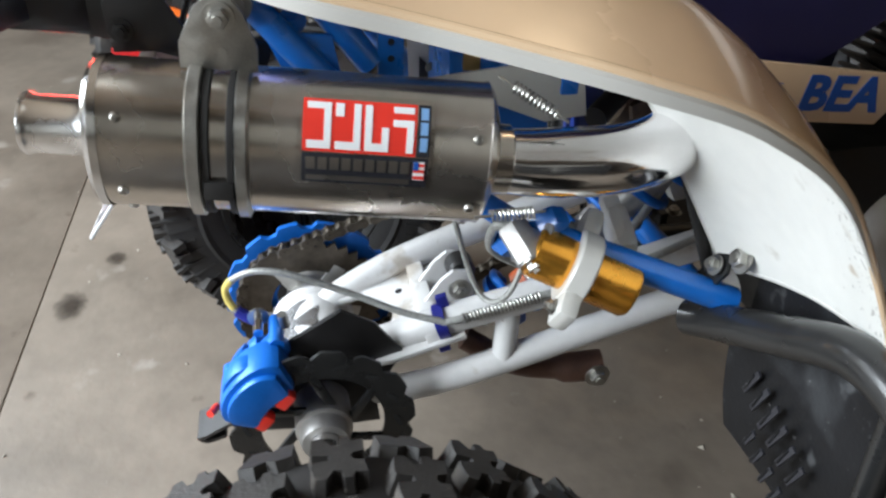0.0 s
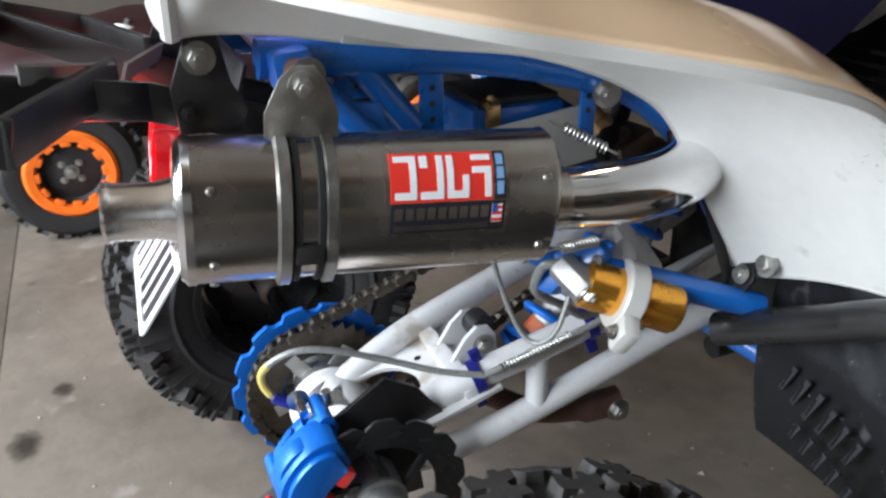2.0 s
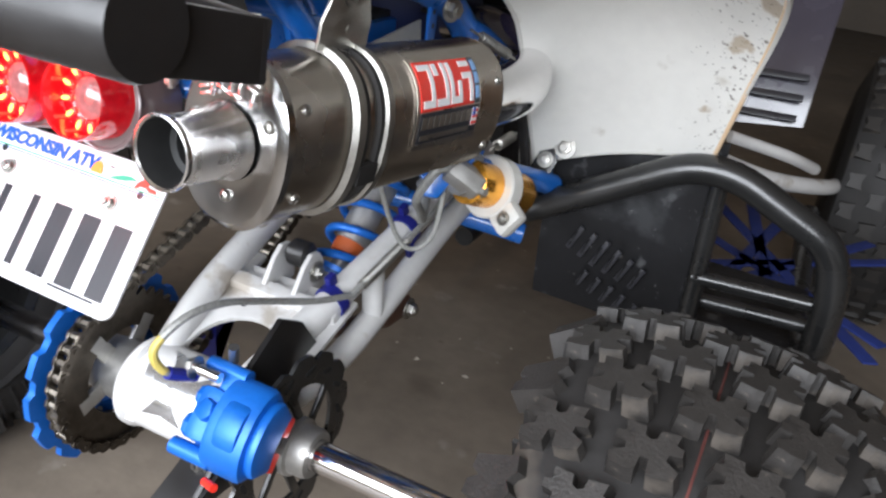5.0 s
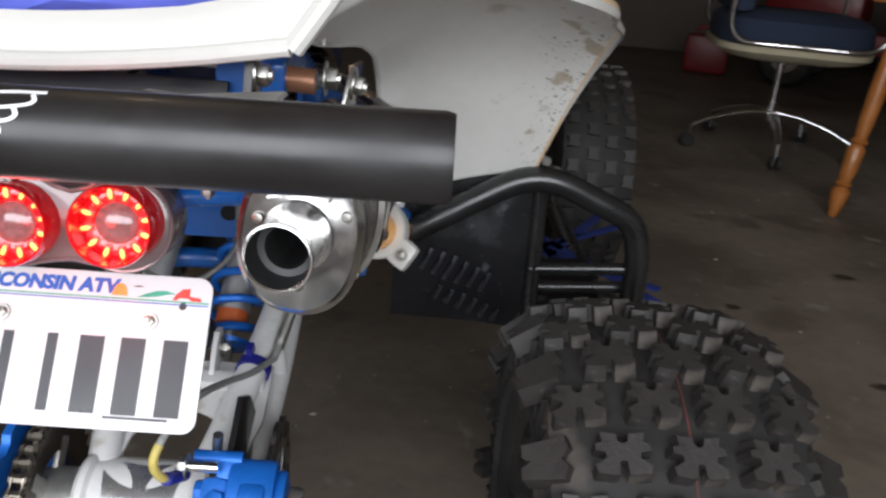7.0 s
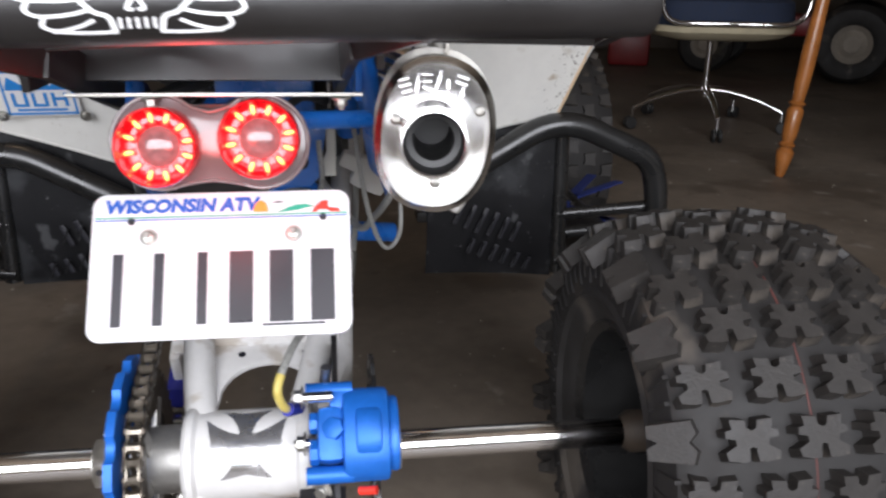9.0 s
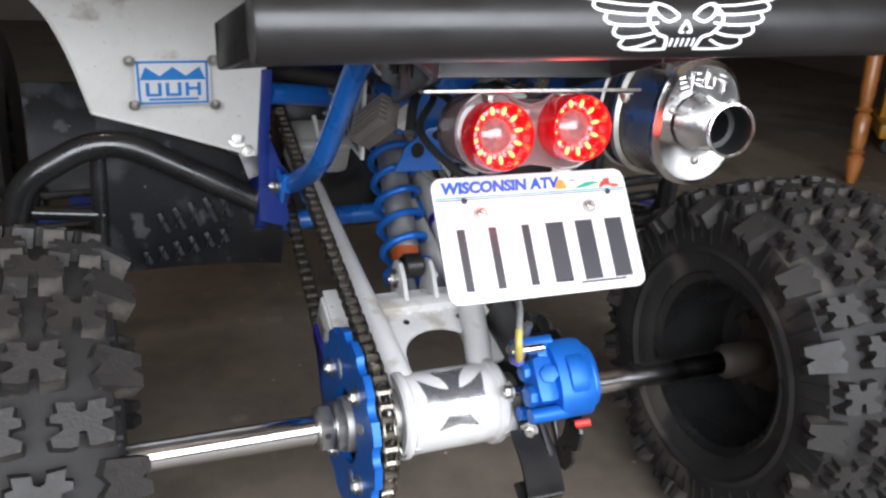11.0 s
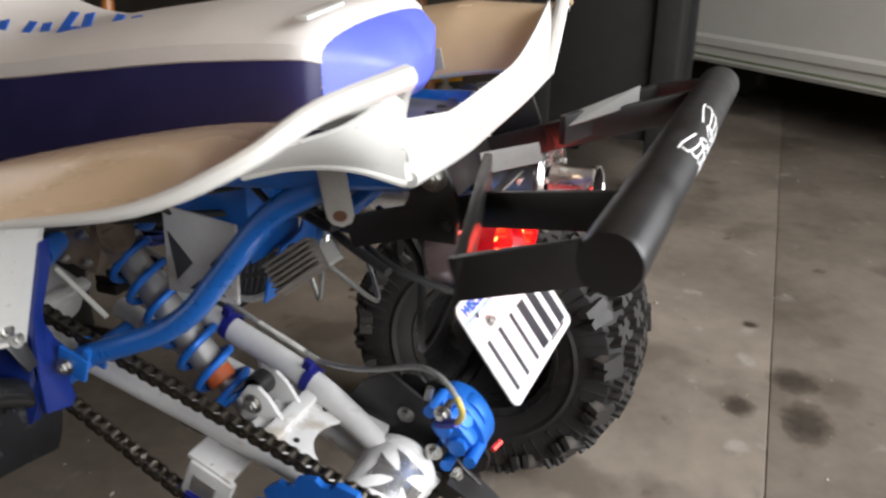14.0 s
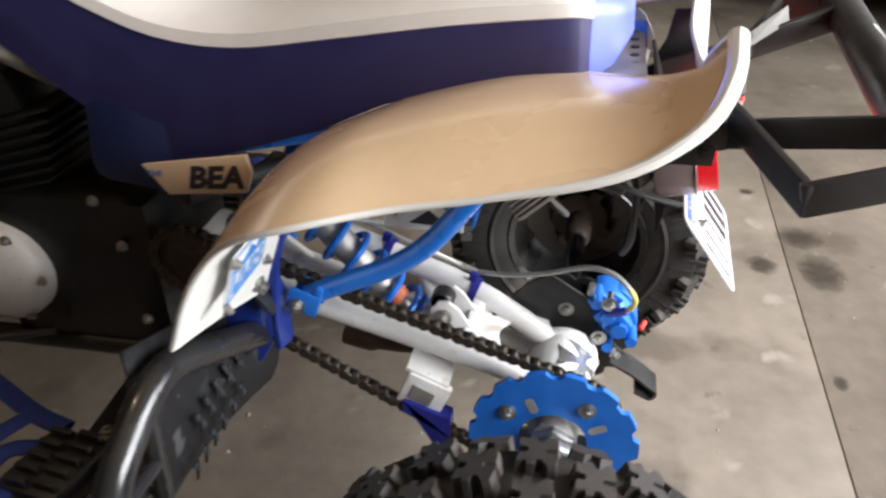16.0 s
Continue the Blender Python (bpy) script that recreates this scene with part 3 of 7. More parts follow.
def muffler():
    d = Vector((0.10, 0.99, -0.075)).normalized()
    c0 = Vector((0.1628, -0.162, 0.5982))
    m = toward(c0, d) @ pose(0, 0, 0, 0, 0, 6)
    # local x is to the left of the bike, y up
    n = 48

    def oval(a, b, z, p=2.3):
        out = []
        for k in range(n):
            t = 2 * math.pi * k / n
            cx, sy = math.cos(t), math.sin(t)
            out.append(m @ Vector((a * math.copysign(abs(cx) ** (2 / p), cx), b * math.copysign(abs(sy) ** (2 / p), sy), z)))
        return out
    A, Bh = 0.0432, 0.0562
    bm = B()
    loft(bm, [oval(A, Bh, 0.0), oval(A + 0.0006, Bh + 0.0006, 0.002), oval(A, Bh, 0.004), oval(A, Bh, 0.28), oval(A + 0.001, Bh + 0.001, 0.282), oval(A - 0.004, Bh - 0.004, 0.286), oval(A * 0.6, Bh * 0.6, 0.292), oval(0.02, 0.02, 0.294)])
    mu = part("muffler", bm, "steel", atv, "brushed steel oval muffler can")
    bm = B()
    loft(bm, [oval(A + 0.0012, Bh + 0.0012, 0.005), oval(A + 0.0012, Bh + 0.0012, -0.001), oval(A - 0.0015, Bh - 0.0015, -0.003), oval(A - 0.004, Bh - 0.004, -0.0058), oval(0.0345, 0.0425, -0.0050, 2.1), oval(0.030, 0.034, -0.0040, 2.05), oval(0.0262, 0.0270, -0.0036, 2.0), oval(0.0225, 0.0225, -0.0036, 2.0)])
    part("end_cap", bm, "cap_steel", mu, "polished end cap", angle=14)
    # embossed strokes on the cap's upper half, plain bars
    stack = [(0.0, 0.0066 - 0.0044 * q, 0.0082, 0.0022, 0) for q in range(4)]
    groups = (((0.0245, 0.0320, -24), stack),
              ((0.0170, 0.0350, -16), [(0.0, 0.0, 0.0019, 0.0180, 16)]),
              ((0.0105, 0.0385, -8), [(0.0, 0.0050, 0.0070, 0.0022, 0), (0.0, 0.0, 0.0070, 0.0022, 0), (-0.001, -0.0052, 0.0090, 0.0022, 24)]),
              ((-0.0010, 0.0400, 2), [(0.0030, 0.0, 0.0019, 0.0170, 6), (-0.0015, -0.0075, 0.0090, 0.0022, 0), (-0.0040, -0.0015, 0.0019, 0.0100, -8)]),
              ((-0.0140, 0.0385, 12), [(0.0, 0.0060, 0.0090, 0.0022, 0), (0.0, 0.0015, 0.0090, 0.0022, 0), (-0.0030, -0.0045, 0.0019, 0.0100, -14)]))
    for (ux, up, tilt), bars in groups:
        for bx, by, sx, sy, lean in bars:
            bm = B()
            rbox(bm, (sx, sy, 0.0028), m @ pose(ux, up, -0.0062, 4, 0, tilt) @ pose(bx, by, 0, 0, 0, lean), 0.0006)
            part("embossed_bar", bm, "polished", mu)
    om = m @ pose(0.002, 0.001, -0.012, 180, 0, 0)
    bm = B()
    lathe(bm, [(0.0250, -0.006), (0.0240, -0.002), (0.0230, 0.002), (0.0216, 0.008), (0.0214, 0.037), (0.0228, 0.0405), (0.0234, 0.0425), (0.0229, 0.0445), (0.0216, 0.0448), (0.0206, 0.0435)], om, 36)
    part("outlet", bm, "polished", mu, "polished tail pipe")
    bm = B()
    lathe(bm, [(0.0207, 0.0434), (0.0198, 0.038), (0.0196, 0.020), (0.0150, 0.019), (0.0146, -0.06), (0, -0.06)], om, 28)
    part("baffle", bm, "dark", mu, "sooty inner pipe")
    # rivets
    for x, y, z, dd in ((0.030, 0.009, -0.0046, None), (-0.030, 0.022, -0.0048, None), (-0.004, -0.034, -0.0042, None)):
        bm = B()
        dome(bm, m @ Vector((x, y, z)), m.to_3x3() @ Vector((0, 0, -1)), 0.0042, 0.003)
        part("rivet", bm, "zinc", mu)
    for z in (0.018, 0.272):
        for sy in (0.033, -0.025, -0.052):
            t = math.asin(max(-1, min(1, sy / Bh)))
            x = -A * math.cos(t) ** (2 / 2.3)
            bm = B()
            dome(bm, m @ Vector((x - 0.0005, sy, z)), m.to_3x3() @ Vector((-1, 0.9 * sy / Bh, 0)), 0.004, 0.003)
            part("rivet", bm, "zinc", mu)
    # strap with two ribs and a rubber insert
    for z0, z1 in ((0.063, 0.075), (0.097, 0.108)):
        bm = B()
        loft(bm, [oval(A + 0.0005, Bh + 0.0005, z0), oval(A + 0.005, Bh + 0.005, z0 + 0.002), oval(A + 0.005, Bh + 0.005, z1 - 0.002), oval(A + 0.0005, Bh + 0.0005, z1)])
        part("strap", bm, "zinc", mu, "steel mounting strap")
    for z0, z1 in ((0.074, 0.081), (0.092, 0.098)):
        bm = B()
        loft(bm, [oval(A, Bh, z0), oval(A + 0.0028, Bh + 0.0028, z0 + 0.001), oval(A + 0.0028, Bh + 0.0028, z1 - 0.001), oval(A, Bh, z1)])
        part("strap_liner", bm, "rubber_side", mu, "black rubber strap liner")
    bm = B()
    rbox(bm, (0.006, 0.016, 0.022), m @ pose(-A - 0.001, -0.018, 0.0865), 0.002)
    part("strap_pad", bm, "rubber_side", mu, "black rubber pad")
    # hanger plate on top of the strap
    bm = B()
    hp = m @ pose(-0.004, 0.058, 0.086, 0, -90, 0)
    prism(bm, [(-0.028, 0.0), (0.026, 0.0), (0.026, 0.019), (0.016, 0.044), (0.008, 0.053), (-0.008, 0.054), (-0.017, 0.045), (-0.028, 0.019)], -0.0015, 0.0015, hp, 0.001)
    hg = part("hanger_plate", bm, "zinc", mu, "grey steel hanger plate")
    bm = B()
    hexbolt(bm, hp @ Vector((0.0, 0.040, 0.0016)), hp.to_3x3() @ Vector((0, 0, 1)), 0.0075, 0.006)
    lathe(bm, [(0, 0.0021), (0.0035, 0.0021), (0.0035, 0.0016)], hp @ pose(0.002, 0.014, 0), 12)
    part("bolt", bm, "zinc", mu)
    # maker's badge as plain shapes, bent round the can
    def on_can(u, v, lift):
        """u along the can, v round it from the badge's middle."""
        t = math.pi - v / (A * 1.12) * 1.0 - 0.50
        cx, sy = math.cos(t), math.sin(t)
        return m @ Vector(((A + lift) * math.copysign(abs(cx) ** (2 / 2.3), cx), (Bh + lift) * math.copysign(abs(sy) ** (2 / 2.3), sy), u))

    def sticker(name, u0, u1, v0, v1, lift, material):
        bm = B()
        nu, nv = 2, 8
        g = [[bm.verts.new(on_can(u0 + (u1 - u0) * i / nu, v0 + (v1 - v0) * j / nv, lift)) for j in range(nv + 1)] for i in range(nu + 1)]
        for i in range(nu):
            for j in range(nv):
                bm.faces.new((g[i][j], g[i + 1][j], g[i + 1][j + 1], g[i][j + 1]))
        thick(bm, 0.0006)
        return part(name, bm, material, mu)

    def poly(name, pts, lift, material):
        bm = B()
        vs = [bm.verts.new(on_can(u, v, lift)) for u, v in pts]
        bm.faces.new(vs)
        thick(bm, 0.0004)
        return part(name, bm, material, mu)
    u0, u1 = 0.141, 0.239
    v0, v1 = -0.031, 0.032
    sticker("badge", u0, u1, v0, v1, 0.0016, "steel")
    sticker("badge_red", u0 + 0.004, u0 + 0.085, -0.010, 0.027, 0.0022, "red_ink")
    sticker("badge_black", u0 + 0.004, u1 - 0.003, -0.027, -0.011, 0.0022, "black_ink")
    sticker("badge_side", u0 + 0.086, u1 - 0.003, -0.010, 0.027, 0.0022, "black_ink")

    def bar(ua, ub, va, vb, name="badge_glyph", mt="white_ink"):
        sticker(name, u0 + ua, u0 + ub, va, vb, 0.0027, mt)
    for ua, ub, va, vb in ((.007, .024, .019, .024), (.019, .024, -.004, .020), (.007, .024, -.008, -.003),
                           (.027, .033, .014, .024), (.040, .045, -.004, .024), (.027, .045, -.008, -.003),
                           (.048, .053, -.004, .024), (.048, .065, -.008, -.003), (.060, .065, -.004, .008),
                           (.068, .083, .019, .024), (.068, .083, .009, .014), (.078, .083, -.008, .010)):
        bar(ua, ub, va, vb)
    for k in range(9):
        bar(.007 + .0085 * k, .0135 + .0085 * k, -.0205, -.0135, mt="steel")
    bar(.007, .082, -.0255, -.0235, mt="steel")
    for k in range(3):
        bar(.0878, .0932, -.0065 + .0108 * k, .0025 + .0108 * k, mt="pale_blue")
    bar(.0845, .0925, -.0235, -.013, "flag_field", "white_ink")
    for k in range(3):
        sticker("flag_stripe", u0 + .0845, u0 + .0925, -.0230 + .0036 * k, -.0214 + .0036 * k, 0.0031, "red_ink")
    sticker("flag_canton", u0 + .0845, u0 + .0880, -.0180, -.013, 0.0033, "blue_ink")
    # inlet pipe to the front, bending inboard
    p0 = m @ Vector((0, -0.004, 0.286))
    bm = B()
    path = spline([p0, p0 + d * 0.045 + Vector((0.002, 0, 0.0)), (0.208, 0.235, 0.575), (0.190, 0.285, 0.585), (0.130, 0.33, 0.60), (0.06, 0.40, 0.59)], 8)
    rs = [0.0245 + 0.004 * min(1, i / 10) for i in range(len(path))]
    tube(bm, path, rs, 24)
    pipe = part("mid_pipe", bm, "chrome", atv, "polished exhaust mid pipe")
    bm = B()
    lathe(bm, [(0.0255, -0.002), (0.028, 0), (0.028, 0.014), (0.0255, 0.016)], toward(p0 + d * 0.004, d), 28)
    part("pipe_collar", bm, "steel", pipe)
    for a, b in (((0.19, 0.128, 0.640), (0.218, 0.178, 0.612)), ((0.235, 0.105, 0.545), (0.238, 0.160, 0.548))):
        bm = B()
        a, b = Vector(a), Vector(b)
        spiral(a + (b - a) * 0.22, b - (b - a) * 0.15, 0.0042, 11, 0.0011, bm, 6, 10)
        tube(bm, [a, a + (b - a) * 0.25], 0.0012, 6)
        tube(bm, [b, b - (b - a) * 0.2], 0.0012, 6)
        part("exhaust_spring", bm, "zinc", pipe)
    return mu


def plate_and_lamps():
    # tail lamp: two round lenses in one clear housing
    lm = [Vector((-0.036, -0.146, 0.589)), Vector((0.036, -0.150, 0.595))]
    dn = Vector((0.0, -0.985, 0.17))
    bm = B()
    fm = toward((lm[0] + lm[1]) / 2, dn, (0, 0, 1))
    outline = []
    for s_ in (1, -1):
        # right lobe from its waist over the outside, then the left lobe
        for k in range(-11, 12):
            a = radians(114) * k / 11
            outline.append((s_ * (0.036 + 0.034 * math.cos(a)), s_ * 0.034 * math.sin(a)))
        outline += [(s_ * 0.012, s_ * (0.0245 if s_ > 0 else 0.0290)), (0.0, s_ * (0.0215 if s_ > 0 else 0.0275)), (-s_ * 0.012, s_ * (0.0245 if s_ > 0 else 0.0290))]
    prism(bm, outline, -0.045, -0.002, fm, 0.003)
    tl = part("tail_lamp", bm, "smoke", atv, "twin round red tail lamp, lit")
    bm = B()
    tube(bm, [fm @ Vector((x, y, -0.0015)) for x, y in outline + outline[:1]], 0.0016, 8)
    part("lamp_rim", bm, "smoke", tl, "thin clear rim")
    for c in lm:
        cm = toward(c + dn * 0.0065, dn)
        bm = B()
        lathe(bm, [(0.0270, -0.030), (0.0292, -0.028), (0.0288, 0.015), (0.0278, 0.0178), (0.0266, 0.0165), (0.0260, 0.0)], cm, 36)
        part("lens_barrel", bm, "red_lens", tl, "glowing red lens barrel")
        bm = B()
        lathe(bm, [(0.0262, 0.0), (0.0225, 0.0015), (0.0145, 0.0005), (0.0135, 0.0)], cm, 36)
        part("lens_ring", bm, "red_lens", tl, "red lens ring")
        bm = B()
        lathe(bm, [(0.0150, 0.0), (0.0145, 0.0015), (0.011, 0.0040), (0.006, 0.0054), (0.0, 0.0058)], cm, 28)
        part("reflector", bm, "pink_lens", tl, "pale centre reflector")
        for k in range(12):
            a = 2 * math.pi * k / 12 + 0.2
            bm = B()
            rbox(bm, (0.0050, 0.0095, 0.002), cm @ Matrix.Rotation(a, 4, "Z") @ pose(0, 0.0205, 0.0016), 0.0008)
            part("led_window", bm, "led", tl)
            bm = B()
            lathe(bm, [(0.0021, -0.001), (0.0018, 0.0008), (0, 0.0012)], cm @ Matrix.Rotation(a, 4, "Z") @ pose(0, 0.0212, 0.0028), 12, 0.8, 1.9)
            part("led", bm, "led_core", tl)
            bm = B()
            rbox(bm, (0.0026, 0.0012, 0.010), cm @ Matrix.Rotation(a, 4, "Z") @ pose(0, 0.0258, 0.007), 0.0004)
            part("led_streak", bm, "led", tl)
    bm = B()
    rbox(bm, (0.21, 0.012, 0.003), fm @ pose(0.006, 0.034, -0.004, 0, 0, 0) @ pose(0, 0, 0, 90, 0, 0), 0.001)
    br = part("lamp_bracket", bm, "zinc", atv, "flat metal lamp bracket")
    for x in (-0.04, 0.03, 0.095):
        bm = B()
        hexbolt(bm, fm @ Vector((x, 0.032, 0.0)), (0, 0, -1), 0.005, 0.005)
        part("bolt", bm, "zinc", br)
    # number plate, tilted back, lettered with plain bars where it carries the number
    tl_, tr_, bl_, br_ = Vector((-0.089, -0.137, 0.550)), Vector((0.099, -0.147, 0.554)), Vector((-0.088, -0.205, 0.461)), Vector((0.098, -0.208, 0.463))
    c = (tl_ + tr_ + bl_ + br_) / 4
    ux = (tr_ - tl_ + br_ - bl_).normalized()
    uy = (tl_ - bl_ + tr_ - br_)
    h = uy.length / 2
    uy = (uy - ux * uy.dot(ux)).normalized()
    uz = ux.cross(uy)
    pm = Matrix((ux, uy, uz)).transposed().to_4x4()
    pm.translation = c
    w = 0.188
    bm = B()
    prism(bm, rounded(w, h, 0.010), -0.0012, 0.0012, pm, 0.0005)
    pl = part("number_plate", bm, "plate", atv, "white reflective number plate with dark bars")

    def ink(name, x, y, sx, sy, mt, z=0.0013):
        bm = B()
        rbox(bm, (sx, sy, 0.0006), pm @ pose(x, y, z), 0)
        return part(name, bm, mt, pl)
    ink("line", 0, h / 2 - 0.0185, w - 0.004, 0.0011, "green_ink")
    ink("line", 0, h / 2 - 0.0205, w - 0.004, 0.0009, "blue_ink")
    for x, wd in ((-0.074, 0.012), (-0.045, 0.012), (-0.014, 0.012), (0.014, 0.028), (0.043, 0.028), (0.073, 0.028)):
        ink("plate_bar", x, -0.018, wd * 0.62, 0.054, "black_ink")
    bm = text_mesh("WISCONSIN ATV", 0.0138, pm @ pose(-0.0300, h / 2 - 0.0105, 0.0014), 0.0003, 0.15, 1.04, 0.0007)
    part("lettering", bm, "blue_ink", pl)
    em = pm @ pose(0, h / 2 - 0.0125, 0.0013)
    for pts, mt in (([(0.028 + 0.0055 * math.cos(math.pi * k / 10), -0.004 + 0.009 * math.sin(math.pi * k / 10)) for k in range(11)], "orange_ink"),
                    ([(0.036, 0.0032), (0.041, 0.0042), (0.045, 0.0035), (0.041, 0.0030)], "black_ink"),
                    ([(0.040, -0.0045), (0.048, -0.0010), (0.054, 0.0010), (0.061, 0.0015), (0.068, -0.0005), (0.062, -0.0012), (0.056, -0.0030), (0.048, -0.0040)], "green_ink"),
                    ([(0.066, -0.0050), (0.068, -0.0010), (0.073, 0.0035), (0.078, 0.0040), (0.078, -0.0015), (0.086, -0.0025), (0.087, -0.0050), (0.080, -0.0050), (0.077, -0.0032), (0.071, -0.0032), (0.069, -0.0050)], "red_ink")):
        bm = B()
        prism(bm, pts, 0, 0.0006, em, 0)
        part("emblem", bm, mt, pl)
    ink("web_line", 0.052, -h / 2 + 0.0085, 0.045, 0.0018, "black_ink")
    for x in (-0.053, 0.052):
        bm = B()
        hexbolt(bm, pm @ Vector((x, h / 2 - 0.034, 0.0013)), uz, 0.0042, 0.0035)
        part("bolt", bm, "zinc", pl)
    for x in (-0.066, 0.074):
        bm = B()
        lathe(bm, [(0.0, 0.0016), (0.0028, 0.0016), (0.0028, 0.0012)], pm @ pose(x, h / 2 - 0.0215, 0), 12)
        part("hole", bm, "black_ink", pl)
    # struts that carry the plate
    bm = B()
    rbox(bm, (0.07, 0.002, 0.12), pose(0.003, -0.128, 0.56, 12, 0, 0), 0.001)
    part("plate_stay", bm, "black_metal", pl)


def grab_bar():
    y, z = -0.312, 0.697
    bm = B()
    a, b = Vector((-0.262, -0.303, 0.692)), Vector((0.254, -0.325, 0.706))
    tube(bm, [a, a + (b - a) * 0.008, b - (b - a) * 0.008, b], [0.0205, 0.0217, 0.0217, 0.0205], 36)
    gb = part("grab_bar", bm, "black_metal", atv, "thick black rear grab bar")
    # flat arms to the frame
    for pts in ([(-0.256, -0.294, 0.691), (-0.264, -0.210, 0.669), (-0.056, -0.158, 0.675)], [(0.246, -0.315, 0.700), (0.251, -0.258, 0.688), (0.075, -0.194, 0.684)],
                [(-0.176, -0.298, 0.696), (-0.100, -0.168, 0.655), (-0.086, -0.040, 0.612)], [(0.166, -0.310, 0.702), (0.104, -0.172, 0.668), (0.094, -0.045, 0.625)]):
        for p, q in zip(pts, pts[1:]):
            bm = B()
            p, q = Vector(p), Vector(q)
            rbox(bm, (0.008, 0.030, (q - p).length + 0.008), toward((p + q) / 2, q - p, (0, 0, 1)), 0.002)
            part("arm", bm, "black_metal", gb)
    bm = B()
    rbox(bm, (0.20, 0.004, 0.060), pose(0.0, -0.105, 0.660, -18, 0, 0), 0.002)
    part("back_plate", bm, "black_metal", gb, "black folded steel plate")
    # pale folded gussets where the inner arms meet the cross plate
    for pts in ([(-0.050, -0.150, 0.668), (0.018, -0.186, 0.665), (0.024, -0.180, 0.682), (-0.042, -0.144, 0.685)], [(0.075, -0.196, 0.686), (0.150, -0.252, 0.698), (0.166, -0.250, 0.714), (0.085, -0.190, 0.694)]):
        bm = B()
        bm.faces.new([bm.verts.new(p) for p in pts])
        thick(bm, 0.003)
        part("gusset", bm, "bare_steel", gb, "bare grey steel gusset")
    # mounting plates on the frame, with brass-coloured bolts
    for x, dz in ((0.124, 0.0), (-0.120, -0.016)):
        bm = B()
        prism(bm, [(-0.157, 0.680), (-0.154, 0.645), (-0.108, 0.645), (-0.101, 0.661), (-0.112, 0.682), (-0.119, 0.719), (-0.141, 0.720)], -0.003, 0.003, Matrix(((0, 0, 1, x), (1, 0, 0, 0), (0, 1, 0, dz), (0, 0, 0, 1))), 0.001)
        part("mount_plate", bm, "black_metal", gb)
        part("bolt", hexbolt(B(), (x + math.copysign(0.003, x), -0.146, 0.662 + dz), (x, 0, 0), 0.006, 0.004), "black_metal", gb)
        part("bolt", hexbolt(B(), (x + math.copysign(0.003, x), -0.134, 0.702 + dz), (x, 0, 0), 0.0085, 0.007), "zinc", gb)
    # white winged emblem as plain curved strokes
    dv = (b - a).normalized()
    mid = (a + b) / 2 + dv * 0.001

    def on_bar(u, t):
        ang = radians(-40 + (t + 0.019) / 0.064 * 118)
        return mid + dv * u + 0.0221 * (Vector((0, -1, 0)) * math.cos(ang) + Vector((0, 0, 1)) * math.sin(ang))

    def stroke(pts, wd=0.0016):
        bm = B()
        path = spline([(p[0], p[1], 0) for p in pts], 6)
        vs = []
        for i, p in enumerate(path):
            tn = (path[min(i + 1, len(path) - 1)] - path[max(i - 1, 0)]).normalized()
            nn = Vector((-tn.y, tn.x, 0)) * wd
            vs.append((bm.verts.new(on_bar(p.x + nn.x, p.y + nn.y)), bm.verts.new(on_bar(p.x - nn.x, p.y - nn.y))))
        for (a0, a1), (b0, b1) in zip(vs, vs[1:]):
            bm.faces.new((a0, b0, b1, a1))
        thick(bm, 0.0004)
        part("emblem_stroke", bm, "white_ink", gb)
    for s in (-1, 1):
        tips = [(s * (0.040 + 0.0065 * k), -0.016 + 0.011 * k) for k in range(6)]
        for k in range(5):
            x, y = tips[k]
            # feather with a round tip, swept back to the head
            stroke([(s * 0.020, -0.008 + 0.0075 * k), (s * (0.028 + 0.003 * k), -0.013 + 0.0090 * k), (x - s * 0.002, y), (x + s * 0.004, y + 0.004), (tips[k + 1][0] - s * 0.004, tips[k + 1][1] - 0.001)], 0.0011)
        stroke([(s * 0.010, -0.017), (s * 0.026, -0.0175), (s * 0.040, -0.016)], 0.0012)
        stroke([(s * 0.020, 0.032), (s * 0.038, 0.036), (s * 0.058, 0.040), (s * 0.074, 0.041)], 0.0012)
        # eye socket, cheek and jaw
        stroke([(s * 0.005, 0.012), (s * 0.013, 0.008), (s * 0.021, 0.015), (s * 0.022, 0.024), (s * 0.013, 0.021), (s * 0.005, 0.013)], 0.0012)
        stroke([(s * 0.022, 0.024), (s * 0.027, 0.010), (s * 0.020, -0.002), (s * 0.013, -0.006), (s * 0.011, -0.017)], 0.0013)
        stroke([(0.0, 0.009), (s * 0.004, 0.0), (s * 0.001, -0.001)], 0.0010)
    for k in range(5):
        stroke([(-0.008 + 0.004 * k, -0.0145), (-0.008 + 0.004 * k, -0.011), (-0.008 + 0.004 * k, -0.0065)], 0.0008)
    return gb


wheel("wheel_right", 0.481, -1, label="rear wheel with black rim")
wheel("wheel_left", -0.464, 1, label="rear wheel with black rim", seed=5)
muffler()
plate_and_lamps()
grab_bar()
# ---- chassis, swingarm and running gear ----
def bolt_part(p, d, parent, r=0.006, h=0.006, mt="zinc"):
    return part("bolt", hexbolt(B(), p, d, r, h), mt, parent)


